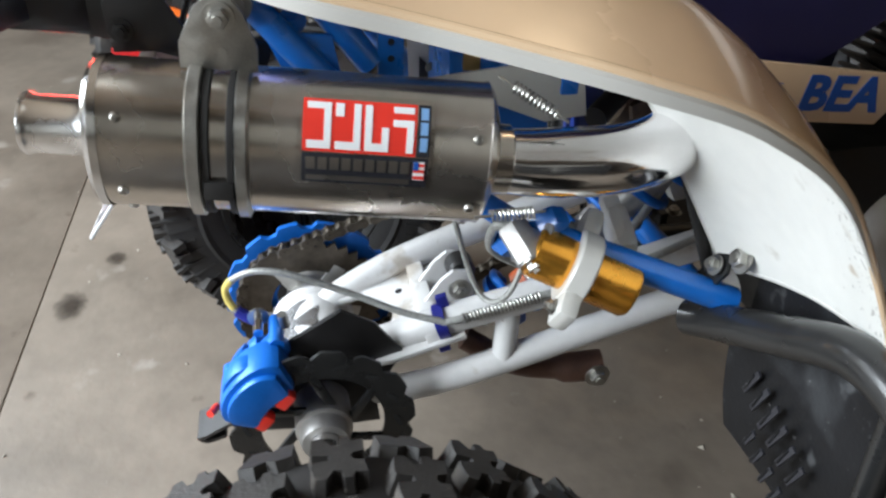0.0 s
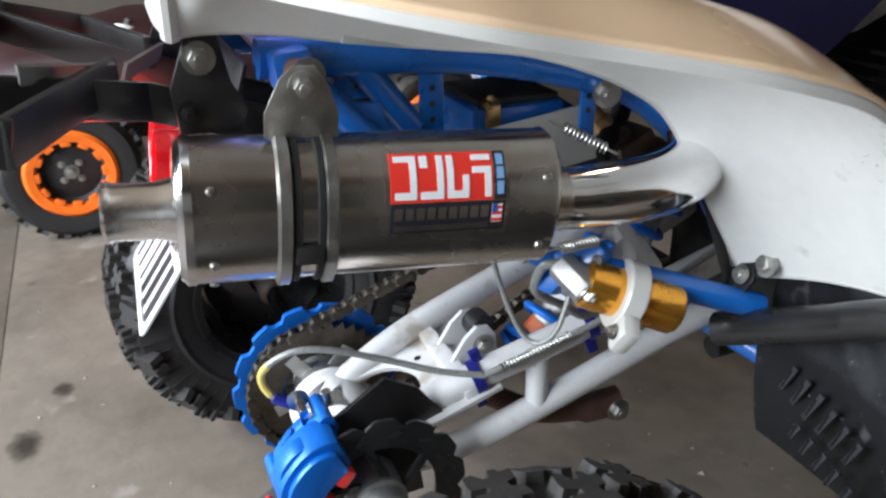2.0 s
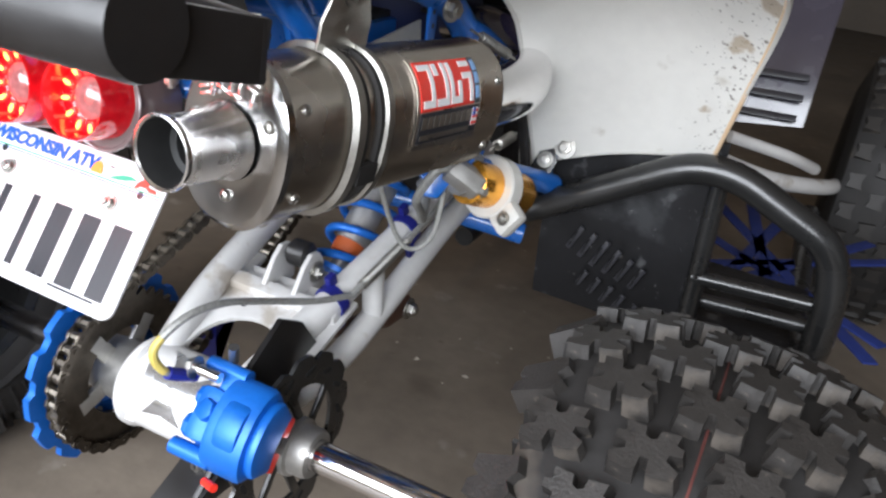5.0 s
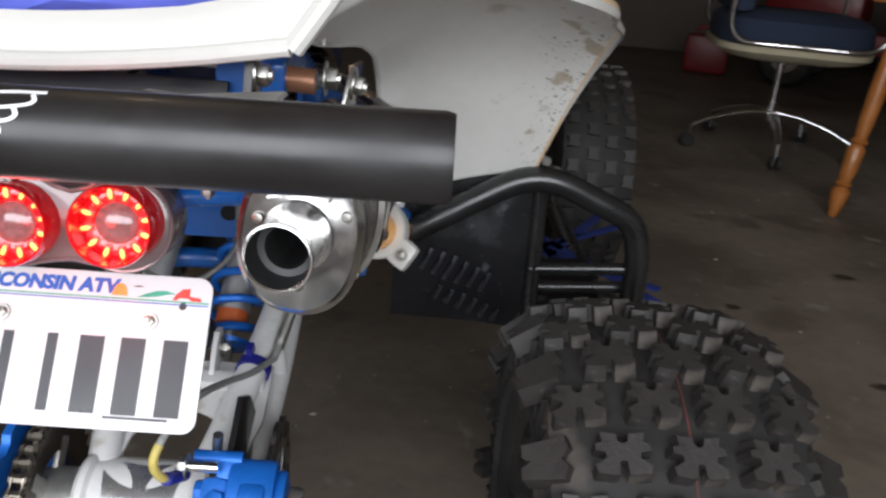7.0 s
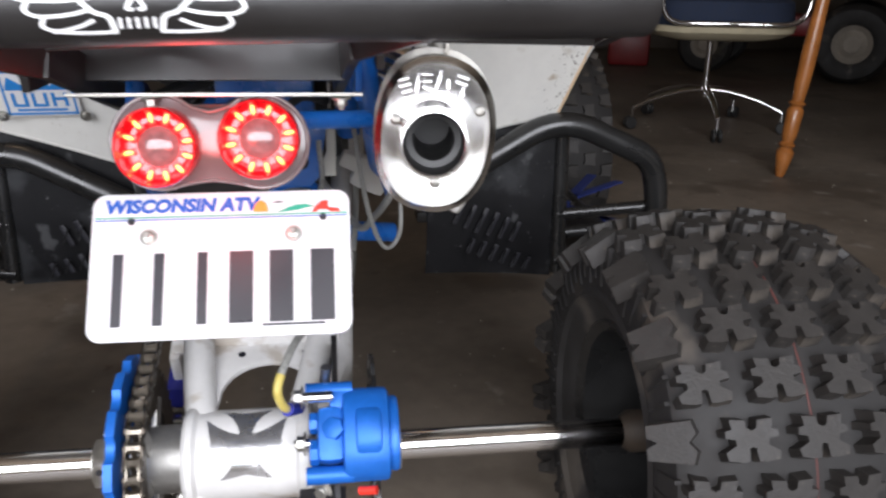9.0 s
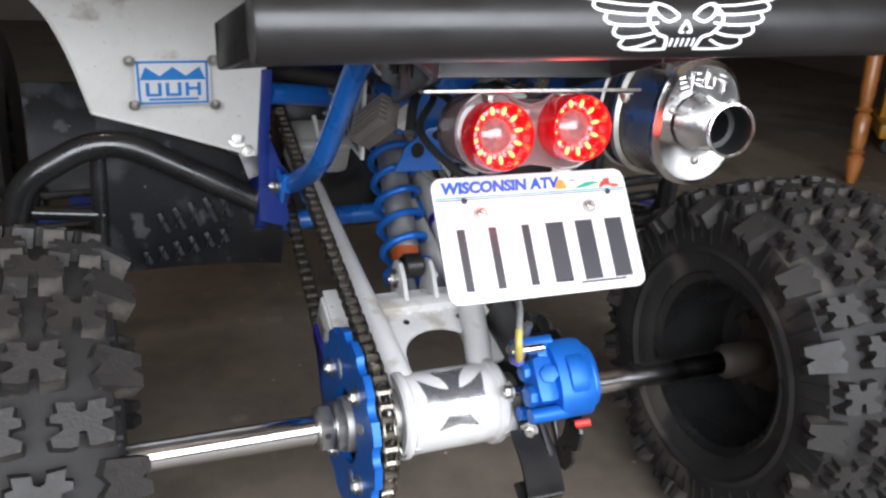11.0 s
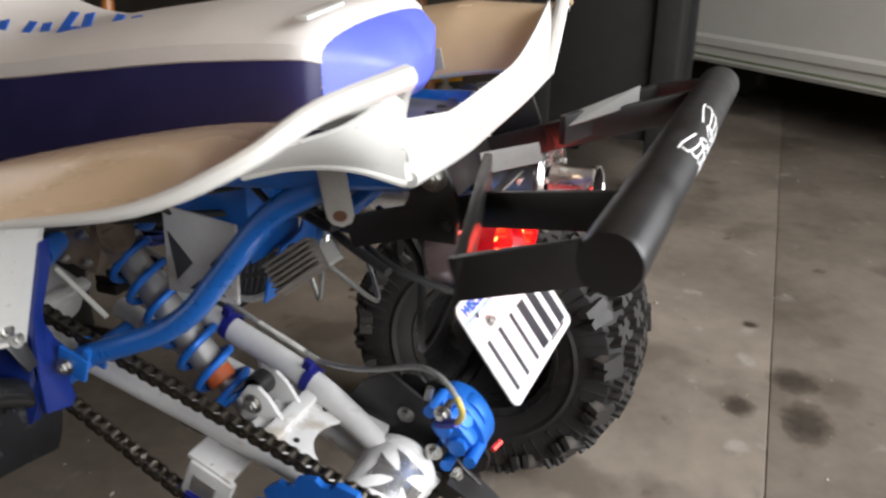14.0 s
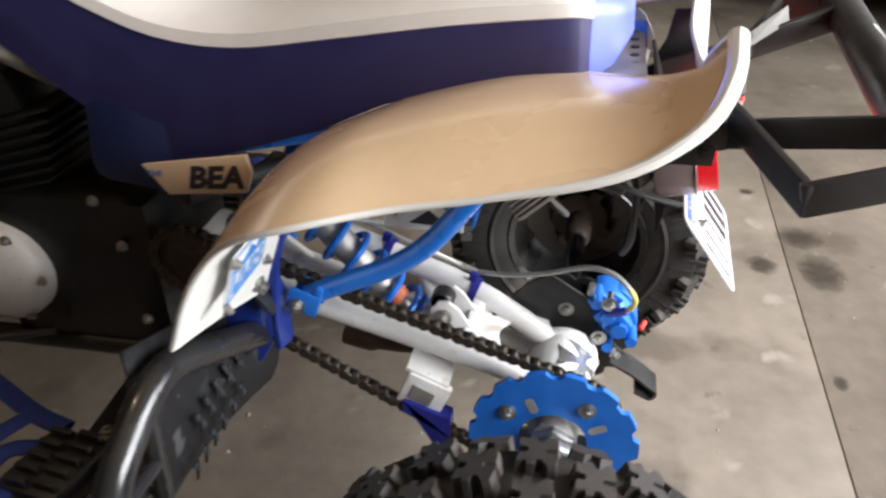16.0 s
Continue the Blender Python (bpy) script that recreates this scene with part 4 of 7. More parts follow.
def swingarm():
    bm = B()
    lathe(bm, [(0.036, -0.066), (0.047, -0.066), (0.050, -0.062), (0.050, -0.056), (0.046, -0.052), (0.046, 0.044), (0.050, 0.048), (0.050, 0.056), (0.047, 0.060), (0.036, 0.060)], pose(AX.x, AX.y, AX.z, 0, 90, 0), 40)
    sw = part("swingarm", bm, "white_paint", atv, "white painted tubular swingarm and axle carrier")
    for pts, r in (
        ([(0.046, -0.008, 0.262), (0.074, 0.112, 0.322), (0.090, 0.246, 0.368), (0.105, 0.43, 0.432)], 0.0165),
        ([(0.052, -0.005, 0.222), (0.088, 0.109, 0.252), (0.092, 0.355, 0.332), (0.098, 0.44, 0.360)], 0.0155),
        ([(-0.050, -0.012, 0.262), (-0.064, 0.10, 0.318), (-0.074, 0.33, 0.396), (-0.080, 0.44, 0.436)], 0.0168),
    ):
        bm = B()
        tube(bm, spline(pts, 6), r, 18)
        part("arm_tube", bm, "white_paint", sw)
    for x in (0.090,):
        bm = B()
        tube(bm, [(0.083, 0.19, 0.352), (0.092, 0.185, 0.282)], 0.013, 14)
        part("cross_brace", bm, "white_paint", sw)
    # gusset between the arms with an arched opening and two holes
    gm = pose(0.0175, 0.082, 0.298, 17, 0, 0)
    pts = [(-0.082, 0.062), (-0.086, -0.020), (-0.074, -0.074), (-0.056, -0.080)] + [(-0.0035 - 0.050 * math.cos(radians(180 * k / 14)), -0.060 + 0.051 * math.sin(radians(180 * k / 14))) for k in range(15)] + [(0.048, -0.080), (0.066, -0.074), (0.079, -0.020), (0.078, 0.062)]
    bm = B()
    prism(bm, pts, -0.003, 0.003, gm, 0.0012)
    gp = part("gusset", bm, "white_paint", sw)
    for x in (-0.035, 0.035):
        bm = B()
        lathe(bm, [(0, 0.0034), (0.0042, 0.0034), (0.0042, 0.0028)], gm @ pose(x, 0.004, 0), 14)
        part("drain_hole", bm, "black_ink", sw)
    bm = B()
    rbox(bm, (0.150, 0.020, 0.016), gm @ pose(-0.002, 0.030, 0.006), 0.004)
    part("cross_bar", bm, "white_paint", sw)
    # clevis plates of the shock link
    for x in (-0.009, 0.031):
        bm = B()
        prism(bm, [(-0.062, -0.024), (0.016, -0.024), (0.022, 0.010), (0.016, 0.024), (0.002, 0.029), (-0.014, 0.021)], -0.003, 0.003, pose(x, 0.143, 0.330, 90, 0, 90) @ pose(0, 0, 0, 0, 0, 14), 0.001)
        part("clevis_plate", bm, "white_paint", sw)
        bolt_part((x + (0.0035 if x > 0 else -0.0035), 0.146, 0.335), (1 if x > 0 else -1, 0, 0), sw, 0.0085, 0.006)
    bm = B()
    lathe(bm, [(0.013, -0.013), (0.016, -0.010), (0.016, 0.010), (0.013, 0.013), (0.006, 0.013), (0.006, -0.013)], pose(0.011, 0.150, 0.349, 0, 90, 0), 20)
    part("link_bearing", bm, "black_metal", sw, "black link bearing")
    # carrier pinch bolts and lugs
    for x, y, z in ((-0.054, -0.044, 0.218), (0.062, -0.052, 0.226)):
        bm = B()
        tube(bm, [(x, y + 0.012, z + 0.012), (x, y - 0.008, z - 0.006)], 0.010, 14)
        part("pinch_lug", bm, "white_paint", sw)
        bolt_part((x + (0.011 if x > 0 else -0.011), y - 0.004, z - 0.002), (1 if x > 0 else -1, -0.3, 0), sw, 0.006, 0.005)
    # silver iron cross bent round the carrier
    a0 = radians(50)

    def on_carrier(u, v):
        g = a0 + v / 0.047
        return (AX.x - 0.004 + u, AX.y - 0.0468 * math.cos(g), AX.z + 0.0468 * math.sin(g))
    bm = B()
    for k in range(4):
        c, s_ = (1, 0, -1, 0)[k], (0, 1, 0, -1)[k]
        rows = []
        for i in range(9):
            d = 0.004 + 0.035 * i / 8
            hw = 0.006 + 0.019 * (i / 8) ** 1.8
            rows.append([on_carrier((d - 0.005 * (1 - abs(j - 3) / 3) * i / 8) * c - hw * (j - 3) / 3 * s_, (d - 0.005 * (1 - abs(j - 3) / 3) * i / 8) * s_ + hw * (j - 3) / 3 * c) for j in range(7)])
        loft(bm, rows, closed=False)
    loft(bm, [[on_carrier(-0.005 + 0.01 * i / 2, -0.005 + 0.01 * j / 2) for j in range(3)] for i in range(3)], closed=False)
    part("cross_sticker", bm, "silver", sw, "silver iron cross sticker")
    # chain guide: white block with a slot over a dark violet slider
    bm = B()
    rbox(bm, (0.012, 0.060, 0.052), pose(-0.098, 0.155, 0.273, 24, 0, 0), 0.004)
    rbox(bm, (0.044, 0.060, 0.006), pose(-0.078, 0.150, 0.300, 24, 0, 0), 0.002)
    part("chain_guide", bm, "white_paint", sw)
    bm = B()
    rbox(bm, (0.004, 0.030, 0.024), pose(-0.1045, 0.157, 0.274, 24, 0, 0), 0.001)
    part("guide_window", bm, "alu", sw)
    bm = B()
    prism(bm, [(-0.030, 0.0), (0.040, 0.012), (0.046, 0.03), (-0.02, 0.03), (-0.045, -0.05), (-0.035, -0.055)], -0.012, 0.012, pose(-0.098, 0.148, 0.222, 90, 0, 90) @ pose(0, 0, 0, 0, 0, 20), 0)
    part("chain_slider", bm, "indigo", sw, "dark violet chain slider")
    # blue hose clamps
    for p, d in (((0.091, 0.246, 0.370), (0.09, 0.94, 0.33)), ((0.076, 0.118, 0.325), (0.12, 0.93, 0.34))):
        bm = B()
        lathe(bm, [(0.0168, -0.006), (0.0195, -0.006), (0.0195, 0.006), (0.0168, 0.006)], toward(p, d), 24)
        rbox(bm, (0.006, 0.020, 0.012), toward(Vector(p) + Vector((0.010, 0, -0.022)), d), 0.001)
        rbox(bm, (0.008, 0.014, 0.012), toward(Vector(p) + Vector((-0.004, 0, 0.024)), d), 0.001)
        part("hose_clamp", bm, "indigo", sw, "dark blue hose clamp")
    return sw


def axle():
    bm = B()
    tube(bm, [(-0.41, AX.y, AX.z), (0.44, AX.y, AX.z)], 0.0155, 28)
    ax = part("axle", bm, "chrome", atv, "polished steel rear axle")
    bm = B()
    lathe(bm, [(0.016, 0.150), (0.024, 0.150), (0.026, 0.144), (0.026, 0.132), (0.030, 0.130), (0.030, 0.060), (0.016, 0.060)], pose(0, AX.y, AX.z, 0, 90, 0), 28)
    part("disc_hub", bm, "alu", ax)
    for x0, r in ((-0.128, 0.030), (-0.146, 0.027)):
        bm = B()
        prism(bm, [(r * math.cos(radians(60 * k)), r * math.sin(radians(60 * k))) for k in range(6)], 0, 0.014, pose(x0 - 0.007, AX.y, AX.z, 0, 90, 0), 0.002)
        lathe(bm, [(0.0, 0.0), (r * 0.84, 0.0), (r * 0.84, 0.016), (0.0, 0.016)], pose(x0 - 0.0085, AX.y, AX.z, 0, 90, 0), 24)
        part("axle_nut", bm, "zinc", ax)
    for k in range(3):
        bm = B()
        lathe(bm, [(0, 0), (0.0035, 0), (0.0035, 0.001), (0, 0.001)], pose(-0.1465, AX.y, AX.z) @ Matrix.Rotation(radians(120 * k + 80), 4, "X") @ pose(0, 0, 0.0234), 10)
        part("nut_hole", bm, "black_ink", ax)
    # hubs of the wheels
    for x, s in ((0.44, 1), (-0.42, -1)):
        bm = B()
        lathe(bm, [(0.016, -0.05), (0.023, -0.04), (0.023, 0.02), (0.050, 0.03), (0.055, 0.045), (0.0, 0.045)], pose(x, AX.y, AX.z, 0, 90 * s, 0), 24)
        for k in range(4):
            rbox(bm, (0.022, 0.060, 0.012), pose(x + s * 0.034, AX.y, AX.z) @ Matrix.Rotation(radians(90 * k + 30), 4, "X") @ pose(0, 0.035, 0, 0, 90, 0), 0.003)
        part("wheel_hub", bm, "hub_dust", ax, "dusty cast hub")


def sprocket():
    m = pose(-0.117, AX.y, AX.z, 0, 90, 0)
    n, R = 14, 0.107
    out = []
    for k in range(n * 8):
        a = 2 * math.pi * k / (n * 8)
        out.append(((R - 0.0070 * min(1.0, max(0.0, (math.cos(n * a) - 0.15) / 0.45))) * math.cos(a), (R - 0.0070 * min(1.0, max(0.0, (math.cos(n * a) - 0.15) / 0.45))) * math.sin(a)))
    bm = B()
    inner = [(0.043 * math.cos(2 * math.pi * k / (n * 8)), 0.043 * math.sin(2 * math.pi * k / (n * 8))) for k in range(n * 8)]
    rings = []
    for pts, z in ((inner, -0.004), (out, -0.004), (out, 0.004), (inner, 0.004)):
        rings.append([m @ Vector((x, y, z)) for x, y in pts])
    loft(bm, rings + [rings[0]])
    gd = part("sprocket_guard", bm, "blue_anod", atv, "blue anodised scalloped sprocket guard", angle=50)
    for k in range(4):
        g = radians(90 * k + 35)
        bolt_part(m @ Vector((0.070 * math.cos(g), 0.070 * math.sin(g), -0.004)), (-1, 0, 0), gd, 0.0075, 0.006)
        g += radians(28)
        bm = B()
        prism(bm, rounded(0.024, 0.011, 0.005), -0.0046, 0.0046, m @ pose(0.061 * math.cos(g), 0.061 * math.sin(g), 0, 0, 0, math.degrees(g)), 0)
        part("slot", bm, "alu", gd)
    bm = B()
    # toothed steel sprocket behind the guard
    n = 36
    out = []
    for k in range(n * 4):
        a = 2 * math.pi * k / (n * 4)
        out.append((0.088 + 0.0045 * math.cos(n * a), a))
    rings = []
    sm = pose(-0.099, AX.y, AX.z, 0, 90, 0)
    for rad, z in ((0.05, -0.003), (None, -0.0025), (None, 0.0025), (0.05, 0.003)):
        rings.append([sm @ Vector(((rad or q) * math.cos(a), (rad or q) * math.sin(a), z)) for q, a in out])
    loft(bm, rings + [rings[0]])
    sp = part("rear_sprocket", bm, "chain", atv, "oily steel rear sprocket")
    for k in range(5):
        bm = B()
        rbox(bm, (0.045, 0.020, 0.006), sm @ Matrix.Rotation(radians(72 * k), 4, "Z") @ pose(0.042, 0, 0), 0.002)
        part("spoke", bm, "alu", sp)
    bm = B()
    lathe(bm, [(0.016, -0.03), (0.030, -0.03), (0.034, 0.0), (0.034, 0.030), (0.016, 0.030)], pose(-0.095, AX.y, AX.z, 0, 90, 0), 28)
    part("sprocket_hub", bm, "alu", sp)


def chain():
    """Roller chain as single links round both sprockets."""
    yr, zr, R, yf, zf, r = AX.y, AX.z, 0.088, 0.455, 0.452, 0.040
    x = -0.099
    d = Vector((yf - yr, zf - zr))
    base, L = math.atan2(d.y, d.x), d.length
    off = math.asin((R - r) / L)
    up_a, lo_a = base + math.pi / 2 + off, base - math.pi / 2 - off
    P = lambda cy, cz, q, a: Vector((cy + q * math.cos(a), cz + q * math.sin(a)))
    path = []
    a0, a1 = up_a, lo_a + 2 * math.pi
    for i in range(41):
        path.append(P(yr, zr, R, a0 + (a1 - a0) * i / 40))
    for i in range(21):
        a = lo_a + (up_a - lo_a) * i / 20
        path.append(P(yf, zf, r, a))
    path.append(path[0])
    cum = [0.0]
    for p, q in zip(path, path[1:]):
        cum.append(cum[-1] + (q - p).length)
    pitch = 0.0148
    n = int(round(cum[-1] / pitch / 2)) * 2
    pitch = cum[-1] / n

    def at(s):
        s %= cum[-1]
        for i in range(len(path) - 1):
            if cum[i + 1] >= s:
                return path[i].lerp(path[i + 1], (s - cum[i]) / max(1e-9, cum[i + 1] - cum[i]))
        return path[0]
    ch_bm = B()
    lathe(ch_bm, [(0.0, -0.006), (0.034, -0.003), (0.040, 0.0), (0.034, 0.003), (0.0, 0.006)], pose(x, yf, zf, 0, 90, 0), 30)
    ch = part("drive_chain", ch_bm, "chain", atv, "oily roller drive chain on its front sprocket")

    def link(outer):
        bm = B()
        hx = 0.0075 if outer else 0.0055
        q = pitch / 2
        out = []
        for s in (1, -1):
            for k in range(5):
                a = radians(-90 + 45 * k) if s > 0 else radians(90 + 45 * k)
                out.append((s * q + 0.0066 * math.cos(a), 0.0066 * math.sin(a)))
        out.insert(5, (0, 0.0046))
        out.append((0, -0.0046))
        for s in (-1, 1):
            prism(bm, out, s * hx - 0.0008, s * hx + 0.0008, Matrix(), 0)
        for s in (1, -1):
            lathe(bm, [(0, -0.0095), (0.0024, -0.0095), (0.0024, 0.0095), (0, 0.0095)] if outer else [(0, -0.005), (0.0048, -0.005), (0.0048, 0.005), (0, 0.005)], Matrix.Translation((s * q, 0, 0)), 8)
        return bm
    protos = [part("chain_link", link(True), "chain", ch), part("chain_link", link(False), "chain_pin", ch)]
    for i in range(n):
        p, q = at(i * pitch), at((i + 1) * pitch)
        c = (p + q) / 2
        t = (q - p).normalized()
        mm = Matrix(((0, 0, 1, x), (t.x, -t.y, 0, c.x), (t.y, t.x, 0, c.y), (0, 0, 0, 1)))
        if i < 2:
            protos[i].matrix_basis = mm
        else:
            share(protos[i % 2], mm, ch)


def brake():
    m = pose(0.122, AX.y, AX.z, 0, 90, 0)
    n = 14
    out = []
    for k in range(n * 8):
        a = 2 * math.pi * k / (n * 8)
        out.append((0.097 - 0.008 * max(0.0, math.sin(n * a)) ** 2, a))
    bm = B()
    rings = []
    for rad, z in ((0.064, -0.002), (None, -0.002), (None, 0.002), (0.064, 0.002)):
        rings.append([m @ Vector(((rad or q) * math.cos(a), (rad or q) * math.sin(a), z)) for q, a in out])
    loft(bm, rings + [rings[0]])
    di = part("brake_disc", bm, "black_gloss", atv, "black wave-edged brake disc", angle=50)
    for k in range(6):
        bm = B()
        rbox(bm, (0.046, 0.010, 0.005), m @ Matrix.Rotation(radians(60 * k), 4, "Z") @ pose(0.046, 0, 0, 0, 0, 25), 0.002)
        part("disc_spoke", bm, "black_gloss", di)
    for k in range(n):
        bm = B()
        prism(bm, rounded(0.005, 0.016, 0.0024), -0.0026, 0.0026, m @ Matrix.Rotation(2 * math.pi * (k + 0.4) / n, 4, "Z") @ pose(0.079, 0, 0, 0, 0, 28), 0)
        part("disc_slot", bm, "dark_hole", di)
    # caliper: a curved block that straddles the disc, with bosses and lugs
    cm = pose(0.098, -0.084, 0.300, 28, 0, 0) @ Matrix.Scale(0.84, 4)

    # axes of a slab: x across, y along the disc's edge, z outwards from the axle
    def slab(x0, x1, t0, t1, r0, r1, bev=0.005, rx=0):
        bm = B()
        rbox(bm, (x1 - x0, t1 - t0, r1 - r0), pose(0, AX.y, AX.z, 49, 0, 0) @ pose((x0 + x1) / 2, (t0 + t1) / 2, (r0 + r1) / 2, rx, 0, 0), bev)
        return bm
    qm = pose(0, AX.y, AX.z, 49, 0, 0)

    def curved(x0, x1, g, r0, r1, bev):
        """Block from x0 to x1 over g degrees to either side, thinner at both ends."""
        bm = B()
        arc = [radians(-g + 2 * g * k / 12) for k in range(13)]
        out = [(math.sin(q) * r, math.cos(q) * r) for q in arc for r in (r1 - 0.012 * (abs(q) / radians(g)) ** 3,)]
        prism(bm, out + [(math.sin(q) * r0, math.cos(q) * r0) for q in reversed(arc)], x0, x1, qm @ Matrix(((0, 0, 1, 0), (1, 0, 0, 0), (0, 1, 0, 0), (0, 0, 0, 1))), bev)
        return bm
    ca = part("brake_caliper", curved(0.090, 0.134, 26, 0.066, 0.114, 0.006), "blue_anod", atv, "blue brake caliper")
    part("outer_body", curved(0.133, 0.143, 22, 0.070, 0.108, 0.004), "blue_anod", ca)
    part("inner_body", slab(0.066, 0.092, -0.026, 0.026, 0.068, 0.106, 0.009), "blue_anod", ca)
    part("bridge", curved(0.102, 0.126, 14, 0.100, 0.1185, 0.004), "blue_anod", ca)
    part("step", slab(0.078, 0.098, 0.020, 0.044, 0.074, 0.100, 0.005), "blue_anod", ca)
    for t in (-0.018, 0.016):
        part("brake_pad", slab(0.128, 0.142, t - 0.010, t + 0.010, 0.056, 0.070, 0.003), "red_ink", ca, "red brake pad edge")
    for t, rad in ((-0.014, 0.0125), (0.013, 0.0105)):
        bm = B()
        prism(bm, [(rad * math.cos(2 * math.pi * k / 8), rad * math.sin(2 * math.pi * k / 8)) for k in range(8)], -0.004, 0.005, toward(qm @ Vector((0.064, t, 0.088)), (-1, 0, 0)), 0.002)
        part("piston_boss", bm, "blue_anod", ca)
    bm = B()
    prism(bm, [(0.011 * math.cos(2 * math.pi * k / 6), 0.011 * math.sin(2 * math.pi * k / 6)) for k in range(6)], -0.004, 0.005, toward(qm @ Vector((0.082, 0.004, 0.106)), qm.to_3x3() @ Vector((-0.35, 0, 1))), 0.002)
    part("hex_plug", bm, "blue_anod", ca)
    for t in (-0.036, 0.042):
        bm = B()
        tube(bm, [qm @ Vector((0.056, t, 0.092)), qm @ Vector((0.100, t, 0.092))], 0.0082, 14)
        part("mount_lug", bm, "blue_anod", ca)
    for y, z in ((0.030, 0.030), (0.010, -0.036)):
        bm = B()
        tube(bm, [cm @ Vector((-0.060, y, z)), cm @ Vector((-0.020, y, z))], 0.0052, 12)
        part("guide_pin", bm, "chrome", ca)
        bolt_part(cm @ Vector((-0.052, y, z)), cm.to_3x3() @ Vector((-1, 0, 0)), ca, 0.0075, 0.007)
    bm = B()
    tube(bm, [cm @ Vector((-0.045, -0.016, -0.052)), cm @ Vector((0.015, -0.016, -0.052))], 0.008, 14)
    part("slide_boss", bm, "blue_anod", ca)
    bm = B()
    tube(bm, [(0.104, -0.121, 0.262), (0.119, -0.127, 0.266)], 0.0040, 10)
    part("bleed_cap", bm, "red_ink", ca, "small red rubber cap")
    bm = B()
    tube(bm, [(0.074, -0.046, 0.335), (0.076, -0.049, 0.352)], 0.005, 10)
    part("bleed_screw", bm, "zinc", ca)
    # black caliper bracket with its hooked tail
    bm = B()
    prism(bm, [(0.045, 0.075), (0.075, 0.035), (0.045, -0.02), (0.05, -0.06), (-0.02, -0.062), (-0.105, -0.055), (-0.115, -0.04), (-0.09, -0.02), (-0.06, 0.02), (-0.045, 0.06), (0.01, 0.095)], -0.003, 0.003, pose(0.084, 0.0, 0.262, 90, 0, 90), 0.001)
    bk = part("caliper_bracket", bm, "black_metal", atv, "black caliper bracket")
    bm = B()
    hook = spline([(0.062, -0.082, 0.240), (0.060, -0.115, 0.222), (0.056, -0.140, 0.205), (0.052, -0.150, 0.198), (0.050, -0.140, 0.188), (0.052, -0.118, 0.196)], 5)
    L1 = [Vector((p.x - 0.014, p.y, p.z)) for p in hook]
    L2 = [Vector((p.x + 0.030, p.y, p.z)) for p in hook]
    loft(bm, [L1, L2], closed=False)
    thick(bm, 0.004)
    part("hook", bm, "black_metal", bk)
    bolt_part((0.070, -0.085, 0.238), (-0.4, -0.9, 0.2), bk, 0.0065, 0.006)
    bolt_part((0.081, -0.014, 0.302), (-1, 0, 0), bk, 0.0075, 0.006)
    # brake hose with yellow and blue fittings
    bm = B()
    hose = spline([(0.050, -0.070, 0.322), (0.040, -0.098, 0.338), (0.034, -0.104, 0.362), (0.046, -0.078, 0.386), (0.058, -0.040, 0.388), (0.068, 0.020, 0.366), (0.084, 0.070, 0.349), (0.099, 0.118, 0.340)], 8)
    tube(bm, hose, 0.0036, 10)
    ho = part("brake_hose", bm, "hose", atv, "grey braided brake hose")
    bm = B()
    tube(bm, [p + Vector((0, 0, 0)) for p in hose[8:20]], 0.0041, 10)
    part("yellow_sleeve", bm, "yellowed", ho, "yellowed hose sleeve")
    bm = B()
    tube(bm, hose[0:8], 0.0062, 10)
    part("blue_fitting", bm, "indigo", ho, "dark blue hose fitting")
    bm = B()
    a, b = Vector((0.101, 0.135, 0.345)), Vector((0.110, 0.215, 0.372))
    spiral(a, b, 0.0052, 22, 0.0011, bm, 5, 9)
    part("hose_spring", bm, "zinc", ho, "spring hose guard")
    bm = B()
    tube(bm, spline([(0.099, 0.118, 0.340), (0.110, 0.215, 0.372), (0.118, 0.30, 0.405), (0.12, 0.40, 0.45)], 8), 0.004, 10)
    part("hose_run", bm, "hose", ho)


def shock():
    a, b = Vector((0.026, 0.196, 0.304)), Vector((0.045, 0.392, 0.514))
    u = (b - a).normalized()
    bm = B()
    lathe(bm, [(0.010, -0.03), (0.010, 0.04), (0.020, 0.05), (0.020, 0.24), (0.030, 0.245), (0.032, 0.262), (0.026, 0.268), (0.018, 0.30), (0, 0.30)], toward(a, u), 28)
    sh = part("shock_absorber", bm, "alu", atv, "rear shock with blue coil spring")
    bm = B()
    spiral(a + u * 0.012, a + u * 0.245, 0.0305, 6.6, 0.0052, bm, 10, 20)
    part("coil_spring", bm, "blue_anod", sh, "blue coil spring")
    bm = B()
    lathe(bm, [(0.015, 0.030), (0.019, 0.032), (0.019, 0.048), (0.015, 0.050)], toward(a, u), 20)
    part("bump_stop", bm, "bump", sh, "dull orange bump stop")
    bm = B()
    lathe(bm, [(0.012, 0.002), (0.033, 0.004), (0.034, 0.010), (0.012, 0.012)], toward(a, u), 28)
    part("lower_seat", bm, "blue_anod", sh)
    for h in (0.252, 0.262):
        bm = B()
        lathe(bm, [(0.020, h), (0.034, h + 0.001), (0.034, h + 0.006), (0.020, h + 0.007)], toward(a, u), 12)
        part("adjuster_ring", bm, "blue_anod", sh)
    # rusty link rod under the arm
    bm = B()
    tube(bm, spline([(0.03, 0.155, 0.262), (0.050, 0.21, 0.235), (0.060, 0.27, 0.228), (0.066, 0.315, 0.232)], 6), [0.014] * 12 + [0.018] * 7, 16)
    lk = part("link_rod", bm, mat("rusty_brown", (0.09, 0.045, 0.03), 0.6, 0.3, vary=0.3, scale=40), atv, "rust-brown lower link")
    bolt_part((0.082, 0.305, 0.230), (1, 0, 0), lk, 0.010, 0.008)


